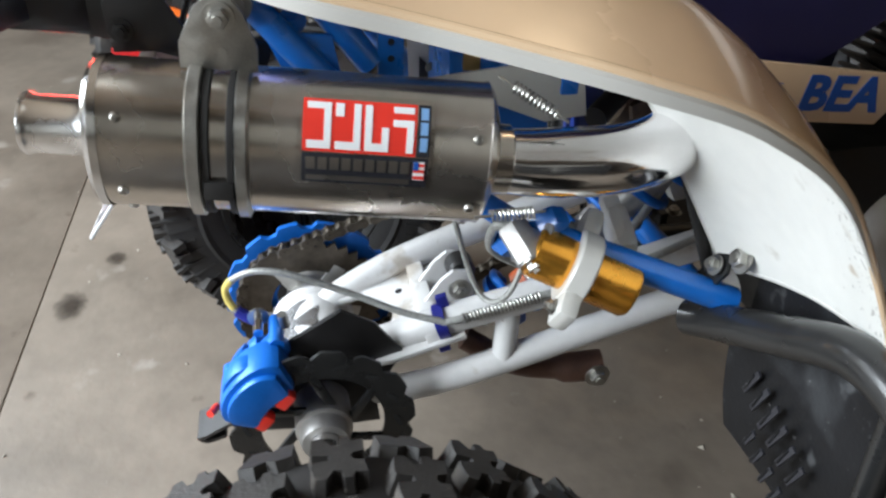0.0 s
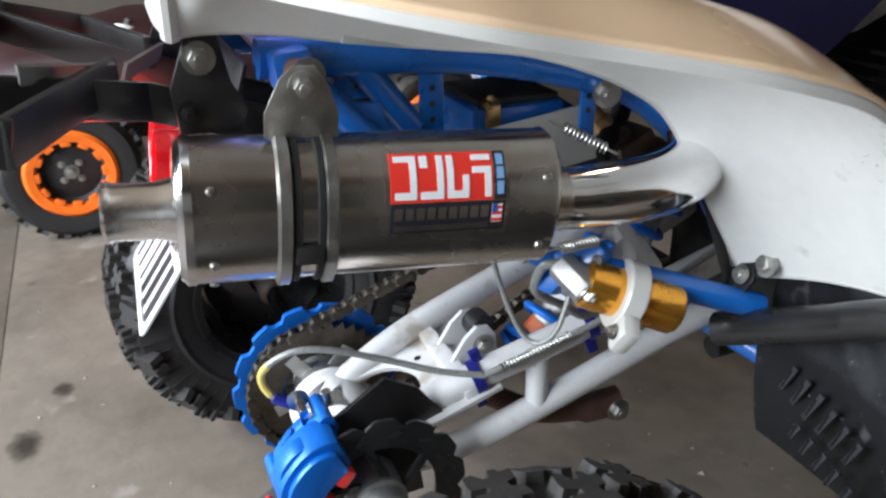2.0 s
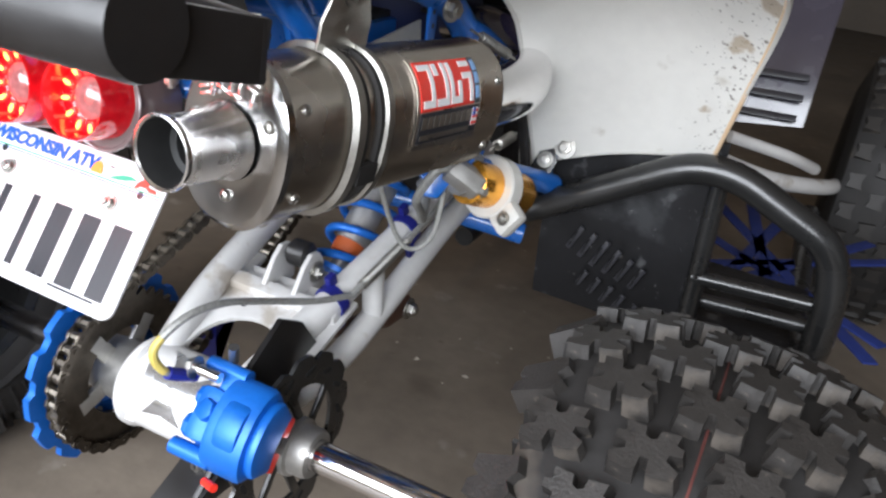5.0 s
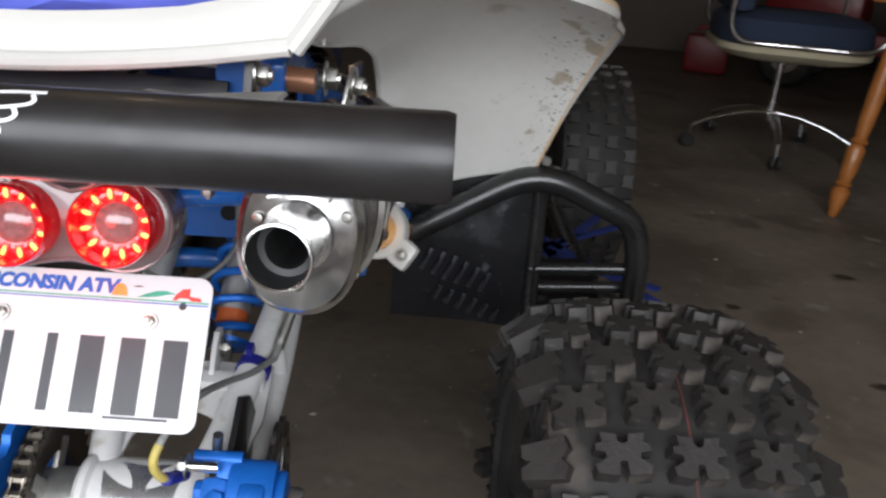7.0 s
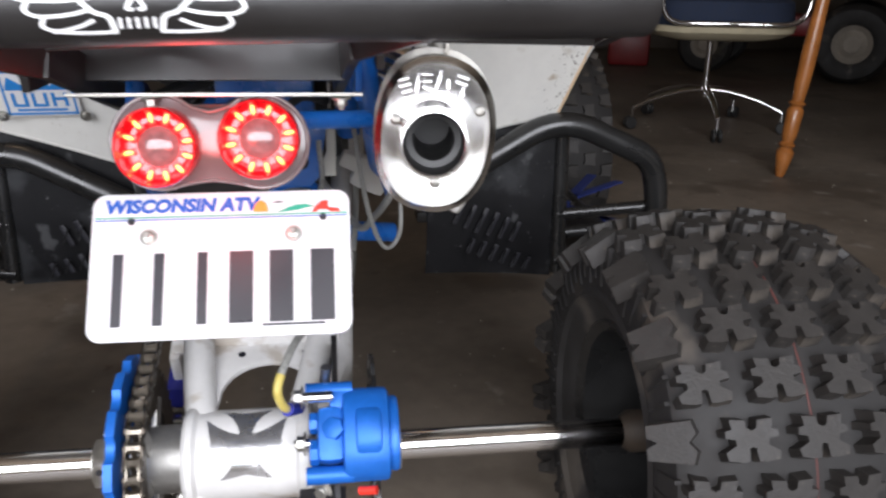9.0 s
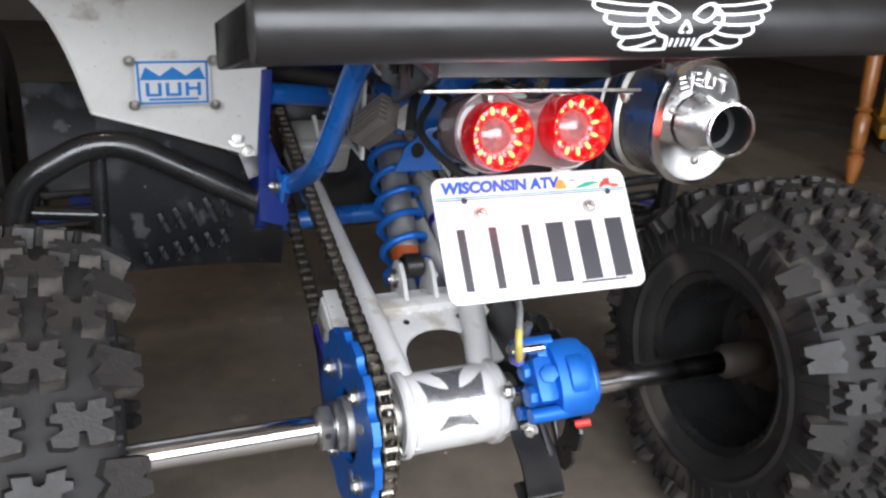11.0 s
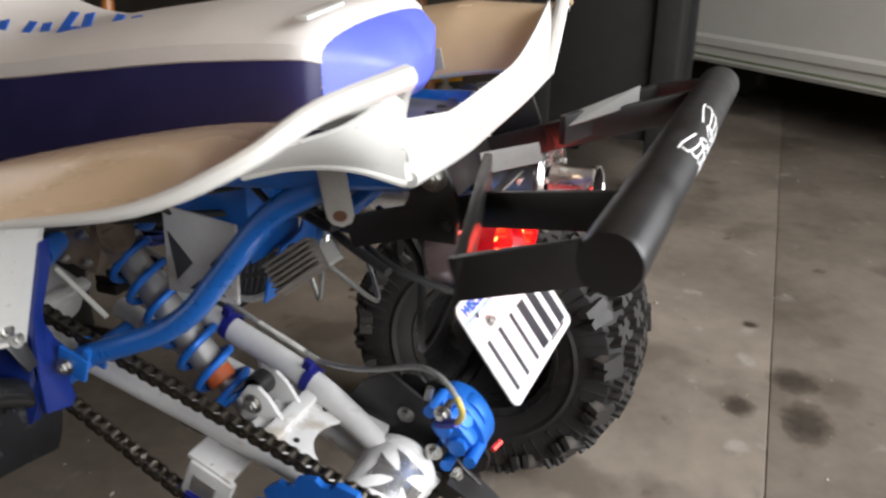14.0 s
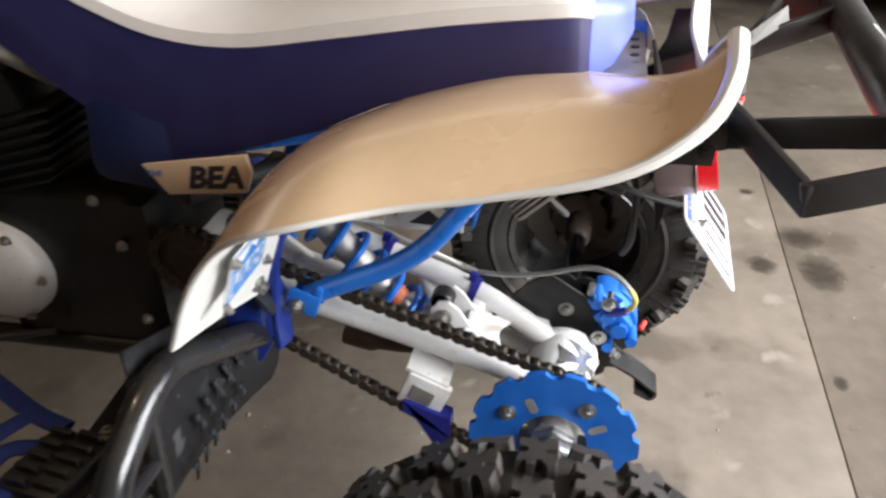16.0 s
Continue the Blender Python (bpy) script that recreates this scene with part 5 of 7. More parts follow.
# pose of the cast bracket: local x along it, local z towards the outside rear
bx_ = Vector((0.053, 0.045, 0.035)).normalized()
bz_ = (Vector((0.55, -0.60, 0.45)) - bx_ * Vector((0.55, -0.60, 0.45)).dot(bx_)).normalized()
BRACKET = Matrix((bx_, bz_.cross(bx_), bz_)).transposed().to_4x4()
BRACKET.translation = Vector((0.168, 0.170, 0.489))
BRACKET = BRACKET @ Matrix.Scale(1.18, 4)


def reservoir():
    a, b = Vector((0.191, 0.169, 0.484)), Vector((0.225, 0.259, 0.449))
    u = (b - a).normalized()
    bm = B()
    lathe(bm, [(0, 0), (0.020, 0), (0.0235, 0.003), (0.0235, 0.092), (0.021, 0.096), (0, 0.096)], toward(a, u), 32)
    rs = part("shock_reservoir", bm, "gold", atv, "gold anodised remote shock reservoir")
    bm = B()
    w = toward(a + u * 0.044, u, (-0.85, 0.27, 0.5))
    lathe(bm, [(0.0235, -0.010), (0.032, -0.010), (0.034, -0.008), (0.034, 0.008), (0.032, 0.010), (0.0235, 0.010)], w, 32)
    rbox(bm, (0.036, 0.036, 0.018), w @ pose(0.006, 0.044, 0), 0.008)
    rbox(bm, (0.034, 0.028, 0.018), w @ pose(0.004, -0.040, 0), 0.007)
    part("clamp", bm, "white_plastic", rs, "white plastic clamp")
    for p in ((0.012, 0.046, -0.01), (0.004, -0.042, -0.01)):
        bolt_part(w @ Vector(p), -u, rs, 0.005, 0.004)
    bm = B()
    hx = toward((0.196, 0.162, 0.487), (-0.78, -0.33, 0.50), (0, 0, 1))
    prism(bm, [(0.0150 * math.cos(radians(60 * k)), 0.0150 * math.sin(radians(60 * k))) for k in range(6)], -0.012, 0.024, hx, 0.002)
    lathe(bm, [(0.0, 0.0), (0.017, 0.0), (0.017, 0.014), (0.0, 0.014)], toward(a - u * 0.012, u), 20)
    part("hex_fitting", bm, "alu", rs, "silver hex fitting")
    bolt_part(hx @ Vector((0, 0, -0.012)), hx.to_3x3() @ Vector((0, 0, -1)), rs, 0.0085, 0.007)
    bm = B()
    s = hx @ Vector((0, 0, 0.024))
    tube(bm, spline([s, s + Vector((-0.010, -0.012, -0.006)), s + Vector((-0.028, -0.008, -0.040)), s + Vector((-0.040, 0.030, -0.070)), (0.120, 0.230, 0.400), (0.09, 0.30, 0.42), (0.05, 0.36, 0.46)], 8), 0.0046, 10)
    part("reservoir_hose", bm, "hose", rs)
    # blue cast bracket behind it
    bm = B()
    prism(bm, [(-0.030, -0.012), (-0.018, -0.020), (0.0, -0.010), (0.020, -0.012), (0.036, 0.002), (0.030, 0.016), (0.012, 0.010), (-0.004, 0.014), (-0.022, 0.010)], -0.009, 0.009, BRACKET @ pose(0, 0, 0, 0, 0, 0), 0.004)
    fb = part("peg_bracket", bm, "blue_frame", atv, "blue cast frame bracket")
    for dx in (-0.026, 0.028):
        bm = B()
        lathe(bm, [(0, 0.0095), (0.0045, 0.0095), (0.0045, 0.008)], BRACKET @ pose(dx, -0.002, 0), 12)
        part("bracket_hole", bm, "black_ink", fb)


def subframe():
    bm = B()
    # left rear down tube with its bend, and the clevis at its foot
    tube(bm, fillet([(-0.116, 0.290, 0.424), (-0.112, 0.262, 0.436), (-0.109, 0.153, 0.485), (-0.098, 0.040, 0.625), (-0.095, -0.03, 0.662)], 0.05), 0.013, 18)
    fr = part("main_frame", bm, "blue_frame", atv, "blue painted tubular frame")
    runs = [
        ([(0.160, 0.172, 0.485), (0.140, 0.140, 0.500), (0.131, 0.077, 0.548), (0.119, -0.007, 0.625), (0.108, -0.060, 0.685)], 0.0115),
        ([(-0.095, -0.118, 0.676), (-0.097, 0.0, 0.664), (-0.098, 0.17, 0.648), (-0.10, 0.30, 0.628), (-0.10, 0.48, 0.59)], 0.013),
        ([(0.105, -0.088, 0.693), (0.105, 0.0, 0.688), (0.105, 0.09, 0.682), (0.105, 0.19, 0.660), (0.105, 0.275, 0.632), (0.108, 0.345, 0.570), (0.112, 0.39, 0.49)], 0.0165),
        ([(-0.142, 0.306, 0.543), (-0.05, 0.372, 0.526), (0.02, 0.425, 0.508)], 0.0145),
        ([(-0.095, -0.02, 0.645), (0.105, -0.02, 0.660)], 0.011),
        ([(-0.01, -0.098, 0.598), (0.04, -0.10, 0.598), (0.119, -0.062, 0.592)], 0.0078),
        ([(-0.150, 0.405, 0.330), (0.10, 0.415, 0.335), (0.178, 0.440, 0.322)], 0.0150),
        ([(0.105, -0.005, 0.682), (0.104, 0.020, 0.650), (0.104, 0.042, 0.622)], 0.0120),
        ([(0.185, 0.190, 0.490), (0.208, 0.243, 0.476), (0.230, 0.348, 0.438)], 0.0130),
    ]
    for pts, r in runs:
        bm = B()
        tube(bm, fillet(pts, 0.04), r, 16)
        part("frame_tube", bm, "blue_frame", fr)
    # side plates by the swingarm pivots
    for s, x0 in ((-1, -0.125),):
        bm = B()
        prism(bm, [(0.278, 0.578), (0.327, 0.566), (0.360, 0.544), (0.410, 0.410), (0.455, 0.310), (0.440, 0.295), (0.345, 0.345), (0.330, 0.372), (0.318, 0.412), (0.308, 0.490), (0.285, 0.545)], -0.028, -0.014, Matrix(((0, 0, 1, x0), (1, 0, 0, 0), (0, 1, 0, 0.02 if s > 0 else 0), (0, 0, 0, 1))), 0.002)
        part("pivot_plate", bm, "deep_blue", fr, "deep blue pivot plate")
    bm = B()
    prism(bm, [(-0.153, 0.515), (-0.146, 0.505), (-0.122, 0.445), (-0.110, 0.428), (-0.108, 0.402), (-0.114, 0.386), (-0.110, 0.362), (-0.118, 0.354), (-0.153, 0.365)], -0.004, 0.004, Matrix(((1, 0, 0, 0), (0, 0, -1, 0.322), (0, 1, 0, 0), (0, 0, 0, 1))), 0.002)
    part("pivot_flange", bm, "deep_blue", fr, "deep violet-blue pivot flange")
    # drilled upright and front stay between the right rail and the battery tray
    for y, z0, z1, wd in ((0.058, 0.600, 0.680, 0.022), (0.217, 0.590, 0.660, 0.016)):
        bm = B()
        rbox(bm, (0.004, wd, z1 - z0), pose(0.108, y, (z0 + z1) / 2), 0.001)
        up = part("upright", bm, "blue_frame", fr)
        for k in range(3):
            bm = B()
            lathe(bm, [(0, 0.0024), (0.003, 0.0024), (0.003, 0.0)], pose(0.108, y, z0 + 0.028 + 0.014 * k, 0, 90, 0), 10)
            part("bracket_hole", bm, "black_ink", fr)
    bm = B()
    prism(bm, [(-0.045, 0.655), (0.01, 0.650), (0.02, 0.600), (-0.02, 0.600)], -0.003, 0.003, Matrix(((0, 0, 1, 0.112), (1, 0, 0, 0), (0, 1, 0, 0), (0, 0, 0, 1))), 0.001)
    part("rail_gusset", bm, "blue_frame", fr)
    bm = B()
    prism(bm, [(0.085, 0.600), (0.235, 0.618), (0.245, 0.560), (0.205, 0.555), (0.13, 0.585)], -0.0015, 0.0015, Matrix(((0, 0, 1, 0.086), (1, 0, 0, 0), (0, 1, 0, 0), (0, 0, 0, 1))), 0.0005)
    part("battery_bracket", bm, "door_white", fr, "pale metal battery bracket")
    bm = B()
    for dx in (-0.015, 0.015):
        rbox(bm, (0.005, 0.040, 0.030), pose(-0.114 + dx, 0.292, 0.422, 20, 0, 0), 0.002)
    rbox(bm, (0.034, 0.010, 0.026), pose(-0.113, 0.274, 0.430, 20, 0, 0), 0.003)
    part("foot_clevis", bm, "blue_frame", fr)
    bolt_part((-0.1325, 0.300, 0.419), (-1, 0, 0), fr, 0.007, 0.006)
    bm = B()
    tube(bm, [(-0.165, 0.405, 0.345), (-0.115, 0.405, 0.345)], 0.020, 18)
    part("pivot_boss", bm, "blue_frame", fr)
    # perforated cross plate and the white notched bracket behind it
    cp = Matrix(((1, 0, 0, 0), (0, 0, -1, 0.100), (0, 1, 0, 0), (0, 0, 0, 1)))
    bm = B()
    prism(bm, [(-0.036, 0.489), (0.064, 0.490), (0.074, 0.500), (0.082, 0.552), (0.052, 0.556), (0.046, 0.545), (0.030, 0.541), (0.004, 0.540), (-0.022, 0.520)], -0.002, 0.002, cp, 0.001)
    part("cross_plate", bm, "blue_frame", fr, "blue perforated cross plate")
    for x, z, rx_, rz_ in ((0.055, 0.517, 0.0085, 0.0085), (0.020, 0.531, 0.0120, 0.0070), (-0.009, 0.514, 0.0080, 0.0090)):
        bm = B()
        lathe(bm, [(0, 0.0026), (1.0, 0.0026), (1.0, -0.0026), (0, -0.0026)], cp @ pose(x, z, 0) @ Matrix.Diagonal((rx_, rz_, 1, 1)), 18)
        part("plate_hole", bm, "dark_hole", fr)
    bm = B()
    prism(bm, [(0.050, 0.494), (0.092, 0.494), (0.092, 0.556), (0.082, 0.556), (0.082, 0.522), (0.078, 0.510), (0.068, 0.506), (0.060, 0.512), (0.058, 0.556), (0.050, 0.556)], -0.002, 0.002, Matrix(((1, 0, 0, 0), (0, 0, -1, 0.128), (0, 1, 0, 0), (0, 0, 0, 1))), 0.001)
    part("notched_bracket", bm, "door_white", fr, "white notched bracket")
    # left hanger tab in pale metal with an eye
    tm = toward((-0.107, -0.036, 0.650), (-0.86, -0.35, -0.36), (-0.029, -0.007, 0.054))
    bm = B()
    prism(bm, [(-0.0125, 0.034), (-0.0125, -0.022), (-0.009, -0.030), (0.0, -0.034), (0.009, -0.030), (0.0125, -0.022), (0.0125, 0.034)], -0.0015, 0.0015, tm, 0.001)
    part("hanger_tab", bm, "pale_steel", fr, "pale metal hanger tab")
    bm = B()
    lathe(bm, [(0, 0.0022), (0.0065, 0.0022), (0.0065, 0.0)], tm @ pose(0, -0.020, 0), 14)
    part("tab_eye", bm, mat("copper_bolt", (0.22, 0.11, 0.07), 0.5, 0.5), fr, "copper-brown bolt in the tab")
    bm = B()
    prism(bm, [(-0.028, 0.742), (0.015, 0.733), (0.012, 0.704), (-0.034, 0.710)], -0.0015, 0.0015, Matrix(((0, 0, 1, 0.160), (1, 0, 0, 0), (0, 1, 0, 0), (0, 0, 0, 1))), 0.0005)
    part("hanger_tab", bm, "pale_steel", fr, "pale metal hanger tab")
    for p, d in (((0.165, -0.062, 0.690), (1, 0, 0)), ((0.124, 0.227, 0.636), (1, -0.3, 0))):
        bolt_part(p, d, fr, 0.009, 0.008)
    bm = B()
    rbox(bm, (0.030, 0.032, 0.030), pose(0.122, -0.066, 0.688, 6, 0, 4), 0.006)
    part("lug", bm, "blue_frame", fr)
    bm = B()
    tube(bm, [(0.105, -0.065, 0.690), (0.158, -0.064, 0.687)], 0.010, 14)
    part("spacer", bm, mat("copper_spacer", (0.35, 0.17, 0.10), 0.4, 0.6), fr, "copper-brown spacer")
    return fr


def electrics():
    # finned regulator
    ly = Vector((0.026, -0.069, 0.051)).normalized()
    lz = Vector((-0.62, -0.30, 0.55))
    lz = (lz - ly * lz.dot(ly)).normalized()
    m = Matrix((ly.cross(lz), ly, lz)).transposed().to_4x4()
    m.translation = Vector((-0.080, 0.026, 0.563))
    m = m @ Matrix.Scale(0.82, 4)
    bm = B()
    rbox(bm, (0.042, 0.068, 0.018), m, 0.004)
    rg = part("regulator", bm, "regulator", atv, "grey finned voltage regulator")
    for k in range(6):
        bm = B()
        rbox(bm, (0.0040, 0.066, 0.014), m @ pose(-0.0175 + 0.0070 * k, 0, 0.013), 0.0015)
        part("fin", bm, "regulator", rg)
    bm = B()
    rbox(bm, (0.026, 0.022, 0.014), m @ pose(0.004, 0.040, -0.014), 0.003)
    part("plug", bm, "white_plastic", rg, "white cable plug")
    # braced white battery tray with black openings, battery behind
    q = pose(-0.066, 0.155, 0.548, 90, 0, -97)
    bm = B()
    prism(bm, [(-0.050, -0.050), (0.050, -0.045), (0.056, 0.045), (-0.044, 0.050)], -0.002, 0.002, q, 0.001)
    bt = part("battery_tray", bm, "white_paint", atv, "white cross-braced battery tray")
    for tri_ in ([(-0.040, 0.022), (-0.034, -0.034), (-0.008, -0.009)], [(0.016, -0.006), (0.042, -0.027), (0.042, 0.019)], [(-0.017, -0.040), (0.034, -0.039), (0.009, -0.020)]):
        bm = B()
        prism(bm, tri_, -0.0028, 0.0028, q, 0)
        part("tray_opening", bm, "black_ink", bt)
    bm = B()
    rbox(bm, (0.100, 0.100, 0.090), pose(0.020, 0.165, 0.574, 0, 0, 0), 0.004)
    ba = part("battery", bm, "blue_frame", atv, "blue battery with brass terminals")
    bm = B()
    rbox(bm, (0.090, 0.088, 0.008), pose(0.018, 0.168, 0.622), 0.002)
    part("battery_lid", bm, "dark", ba, "black battery lid")
    bm = B()
    rbox(bm, (0.014, 0.016, 0.022), pose(0.066, 0.136, 0.612), 0.002)
    hexbolt(bm, (0.066, 0.136, 0.622), (0, 0, 1), 0.006, 0.005)
    part("terminal", bm, mat("brass", (0.55, 0.38, 0.16), 0.3, 0.9), ba, "brass battery terminal")
    # wiring
    rnd = random.Random(4)
    for k in range(7):
        bm = B()
        p = [Vector((rnd.uniform(-0.07, 0.1), rnd.uniform(0.05, 0.3), rnd.uniform(0.58, 0.66)))]
        for _ in range(4):
            p.append(p[-1] + Vector((rnd.uniform(-0.05, 0.05), rnd.uniform(-0.09, 0.05), rnd.uniform(-0.03, 0.02))))
        tube(bm, spline(p, 6), rnd.uniform(0.0025, 0.005), 8)
        part("cable", bm, "dark", atv, "black wiring cable")
    bm = B()
    tube(bm, spline([(-0.04, 0.02, 0.60), (-0.035, -0.05, 0.60), (-0.040, -0.085, 0.57), (-0.042, -0.088, 0.50), (-0.020, -0.080, 0.462), (0.010, -0.085, 0.475), (0.02, -0.10, 0.52)], 8), 0.004, 8)
    part("cable", bm, "dark", atv, "black wiring cable")
    for pts in ([(-0.03, 0.02, 0.545), (0.0, -0.01, 0.50), (0.04, 0.0, 0.482), (0.075, 0.03, 0.505), (0.075, 0.05, 0.55)], [(0.110, 0.10, 0.56), (0.125, 0.12, 0.46), (0.145, 0.14, 0.405), (0.165, 0.16, 0.418), (0.165, 0.18, 0.48)]):
        bm = B()
        tube(bm, spline(pts, 8), 0.0027, 8)
        part("vent_hose", bm, "hose", atv, "grey vent hose")
    bm = B()
    tube(bm, spline([(-0.128, 0.420, 0.556), (-0.081, 0.390, 0.553), (0.005, 0.314, 0.549), (0.05, 0.27, 0.54)], 8), 0.012, 14)
    part("breather_hose", bm, "rubber_side", atv, "thick black breather hose")
    bm = B()
    tube(bm, spline([(0.160, 0.275, 0.590), (0.184, 0.296, 0.560), (0.192, 0.318, 0.505), (0.197, 0.338, 0.452)], 8), 0.010, 12, flatten=0.5)
    part("strap", bm, "rubber_side", atv, "black rubber strap by the fender")
    bm = B()
    rbox(bm, (0.050, 0.022, 0.044), pose(0.138, 0.275, 0.456, 10, 25, 0), 0.010)
    rbox(bm, (0.030, 0.018, 0.022), pose(0.112, 0.272, 0.476, 10, 25, 0), 0.007)
    part("cable_holder", bm, "white_plastic", atv, "white plastic cable holder")
    # carburettor with its brass fitting between the shock and the engine
    bm = B()
    rbox(bm, (0.060, 0.055, 0.060), pose(-0.012, 0.350, 0.520, 20, 0, 8), 0.008)
    lathe(bm, [(0, -0.045), (0.026, -0.045), (0.028, -0.03), (0.028, 0.045), (0, 0.045)], pose(-0.012, 0.358, 0.520, 70, 0, 0), 24)
    cb = part("carburettor", bm, mat("stained_cast", (0.17, 0.125, 0.09), 0.45, 0.5, vary=0.35, scale=40), atv, "brown-stained cast carburettor body")
    for k in range(4):
        bolt_part((-0.044, 0.333 + 0.034 * (k % 2), 0.503 + 0.034 * (k // 2)), (-1, 0, 0), cb, 0.004, 0.004)
    bm = B()
    lathe(bm, [(0, 0), (0.014, 0), (0.014, 0.012), (0.010, 0.014), (0.010, 0.026), (0, 0.026)], toward((-0.012, 0.318, 0.556), (-0.3, -0.5, 0.8)), 18)
    part("brass_cap", bm, bpy.data.materials["brass"], cb, "brass top fitting")
    # dark airbox and rear inner mudguard mass behind the frame
    bm = B()
    rbox(bm, (0.17, 0.13, 0.12), pose(-0.045, 0.47, 0.615, 8, 0, 0), 0.03)
    part("airbox", bm, mat("navy_plastic", (0.010, 0.016, 0.060), 0.4, vary=0.2, scale=20), atv, "dark navy airbox")
    # pale rod and alloy case by the swingarm pivot
    bm = B()
    tube(bm, [(-0.066, 0.362, 0.499), (-0.065, 0.298, 0.448)], 0.0034, 10)
    part("link_wire", bm, "clear_hose", atv, "pale thin rod")
    bm = B()
    rbox(bm, (0.088, 0.070, 0.056), pose(-0.046, 0.425, 0.440, 25, 0, 0), 0.014)
    rbox(bm, (0.082, 0.018, 0.014), pose(-0.046, 0.384, 0.452, 25, 0, 0), 0.006)
    part("gear_case", bm, "pale_steel", atv, "pale cast alloy gear case")


swingarm()
axle()
sprocket()
chain()
brake()
shock()
reservoir()
subframe()
electrics()
# ---- bodywork ----
M["tan_plastic"] = mat("sun_yellowed_plastic", (0.71, 0.52, 0.335), 0.24, vary=0.07, scale=5, coat=0.5)


def grid_sheet(stations, n, crown, side):
    """Rows of points between inner and outer edge, bulged by crown along the sheet's normal."""
    rows = []
    k = len(stations)
    for i, (a, b) in enumerate(stations):
        a, b = Vector(a), Vector(b)
        p, q = stations[max(0, i - 1)], stations[min(k - 1, i + 1)]
        along = (Vector(q[0]) + Vector(q[1]) - Vector(p[0]) - Vector(p[1]))
        nrm = along.cross(b - a).normalized()
        if nrm.z < -0.1 or (abs(nrm.z) <= 0.1 and nrm.y < 0):
            nrm = -nrm
        rows.append([a.lerp(b, j / n) + nrm * crown * (min(1.0, i / (0.3 * k)) * min(1.0, 0.25 + (k - 1 - i) / (0.45 * k)) if side > 0 else min(1.0, 0.15 + (k - 1 - i) / (0.5 * k))) * math.sin(math.pi * j / n) for j in range(n + 1)])
    return rows


def dense(stations, per=5):
    ins, outs = spline([s[0] for s in stations], per), spline([s[1] for s in stations], per)
    return list(zip(ins, outs))


def fender(side, st, labels):
    rows = grid_sheet(dense(st), 12, 0.016 if side < 0 else 0.046, side)
    bm = B()
    loft(bm, rows, closed=False)
    top = part("rear_fender", bm, "tan_plastic", atv, labels)
    # white underside, 4 mm inside
    bm = B()
    low = []
    for i, r in enumerate(rows):
        a, b = rows[max(0, i - 1)], rows[min(len(rows) - 1, i + 1)]
        nr = []
        for j, p in enumerate(r):
            t1 = b[j] - a[j]
            t2 = r[min(j + 1, len(r) - 1)] - r[max(j - 1, 0)]
            nn = t1.cross(t2).normalized()
            if nn.z < -0.15 or (abs(nn.z) <= 0.15 and nn.y < 0):
                nn = -nn
            nr.append(p - nn * 0.004)
        low.append(nr)
    loft(bm, low, closed=False)
    part("underside", bm, "white_dirty" if side < 0 else "white_muddy", top, "dirty white fender underside")
    # rounded white rim along the free edges
    edge = [((r[-1] + l[-1]) / 2) for r, l in zip(rows, low)]
    endrow = [(p + q) / 2 for p, q in zip(rows[-1], low[-1])]
    inner = [(r[0] + l[0]) / 2 for r, l in zip(rows, low)]
    tail = [(p + q) / 2 for p, q in zip(rows[0], low[0])]
    for e, q in ((edge, 0.0028), (endrow, 0.0030), (inner, 0.0028), (tail, 0.0045)):
        bm = B()
        k = len(e) - 1
        # the rolled edge is thick at the tail and runs out towards the front
        tube(bm, e, [q + ((0.0062 if side < 0 else 0.0022) * max(0.0, 1 - i / (0.40 * k)) if e is edge else 0.003 if e is tail else 0.0) for i in range(k + 1)], 10)
        part("rim", bm, "tan_plastic" if side > 0 and e is edge else "white_plastic", top)
    if side > 0:
        # rolled-down flange of the outer edge; its white paints in the edge highlight
        bm = B()
        fl_ = []
        for i, p in enumerate(edge):
            k = min(1.0, (len(edge) - 1 - i) / 14)
            fl_.append([p + Vector((0.0, 0, 0.0015)), p + Vector((0.0045, 0, -0.003)) * k, p + Vector((0.0045, 0, -0.005)) * k + Vector((0, 0, -0.0005)), p + Vector((0.0042, 0, -0.008)) * k + Vector((0, 0, -0.001))])
        loft(bm, fl_, closed=False)
        thick(bm, 0.003)
        part("flange", bm, "white_plastic", top, "rolled edge flange, white for the highlight along it")
    return top


LEFT = [((-0.180, -0.138, 0.701), (-0.203, -0.146, 0.782)), ((-0.148, -0.108, 0.711), (-0.300, -0.134, 0.778)), ((-0.122, -0.070, 0.716), (-0.348, -0.110, 0.757)), ((-0.108, -0.020, 0.715), (-0.374, -0.056, 0.732)),
        ((-0.108, 0.050, 0.710), (-0.385, 0.030, 0.715)), ((-0.122, 0.130, 0.693), (-0.394, 0.100, 0.705)), ((-0.138, 0.195, 0.672), (-0.418, 0.165, 0.698)), ((-0.140, 0.240, 0.648), (-0.413, 0.218, 0.678)),
        ((-0.148, 0.272, 0.606), (-0.388, 0.260, 0.638)), ((-0.147, 0.298, 0.540), (-0.370, 0.295, 0.588)), ((-0.144, 0.330, 0.452), (-0.352, 0.330, 0.518))]
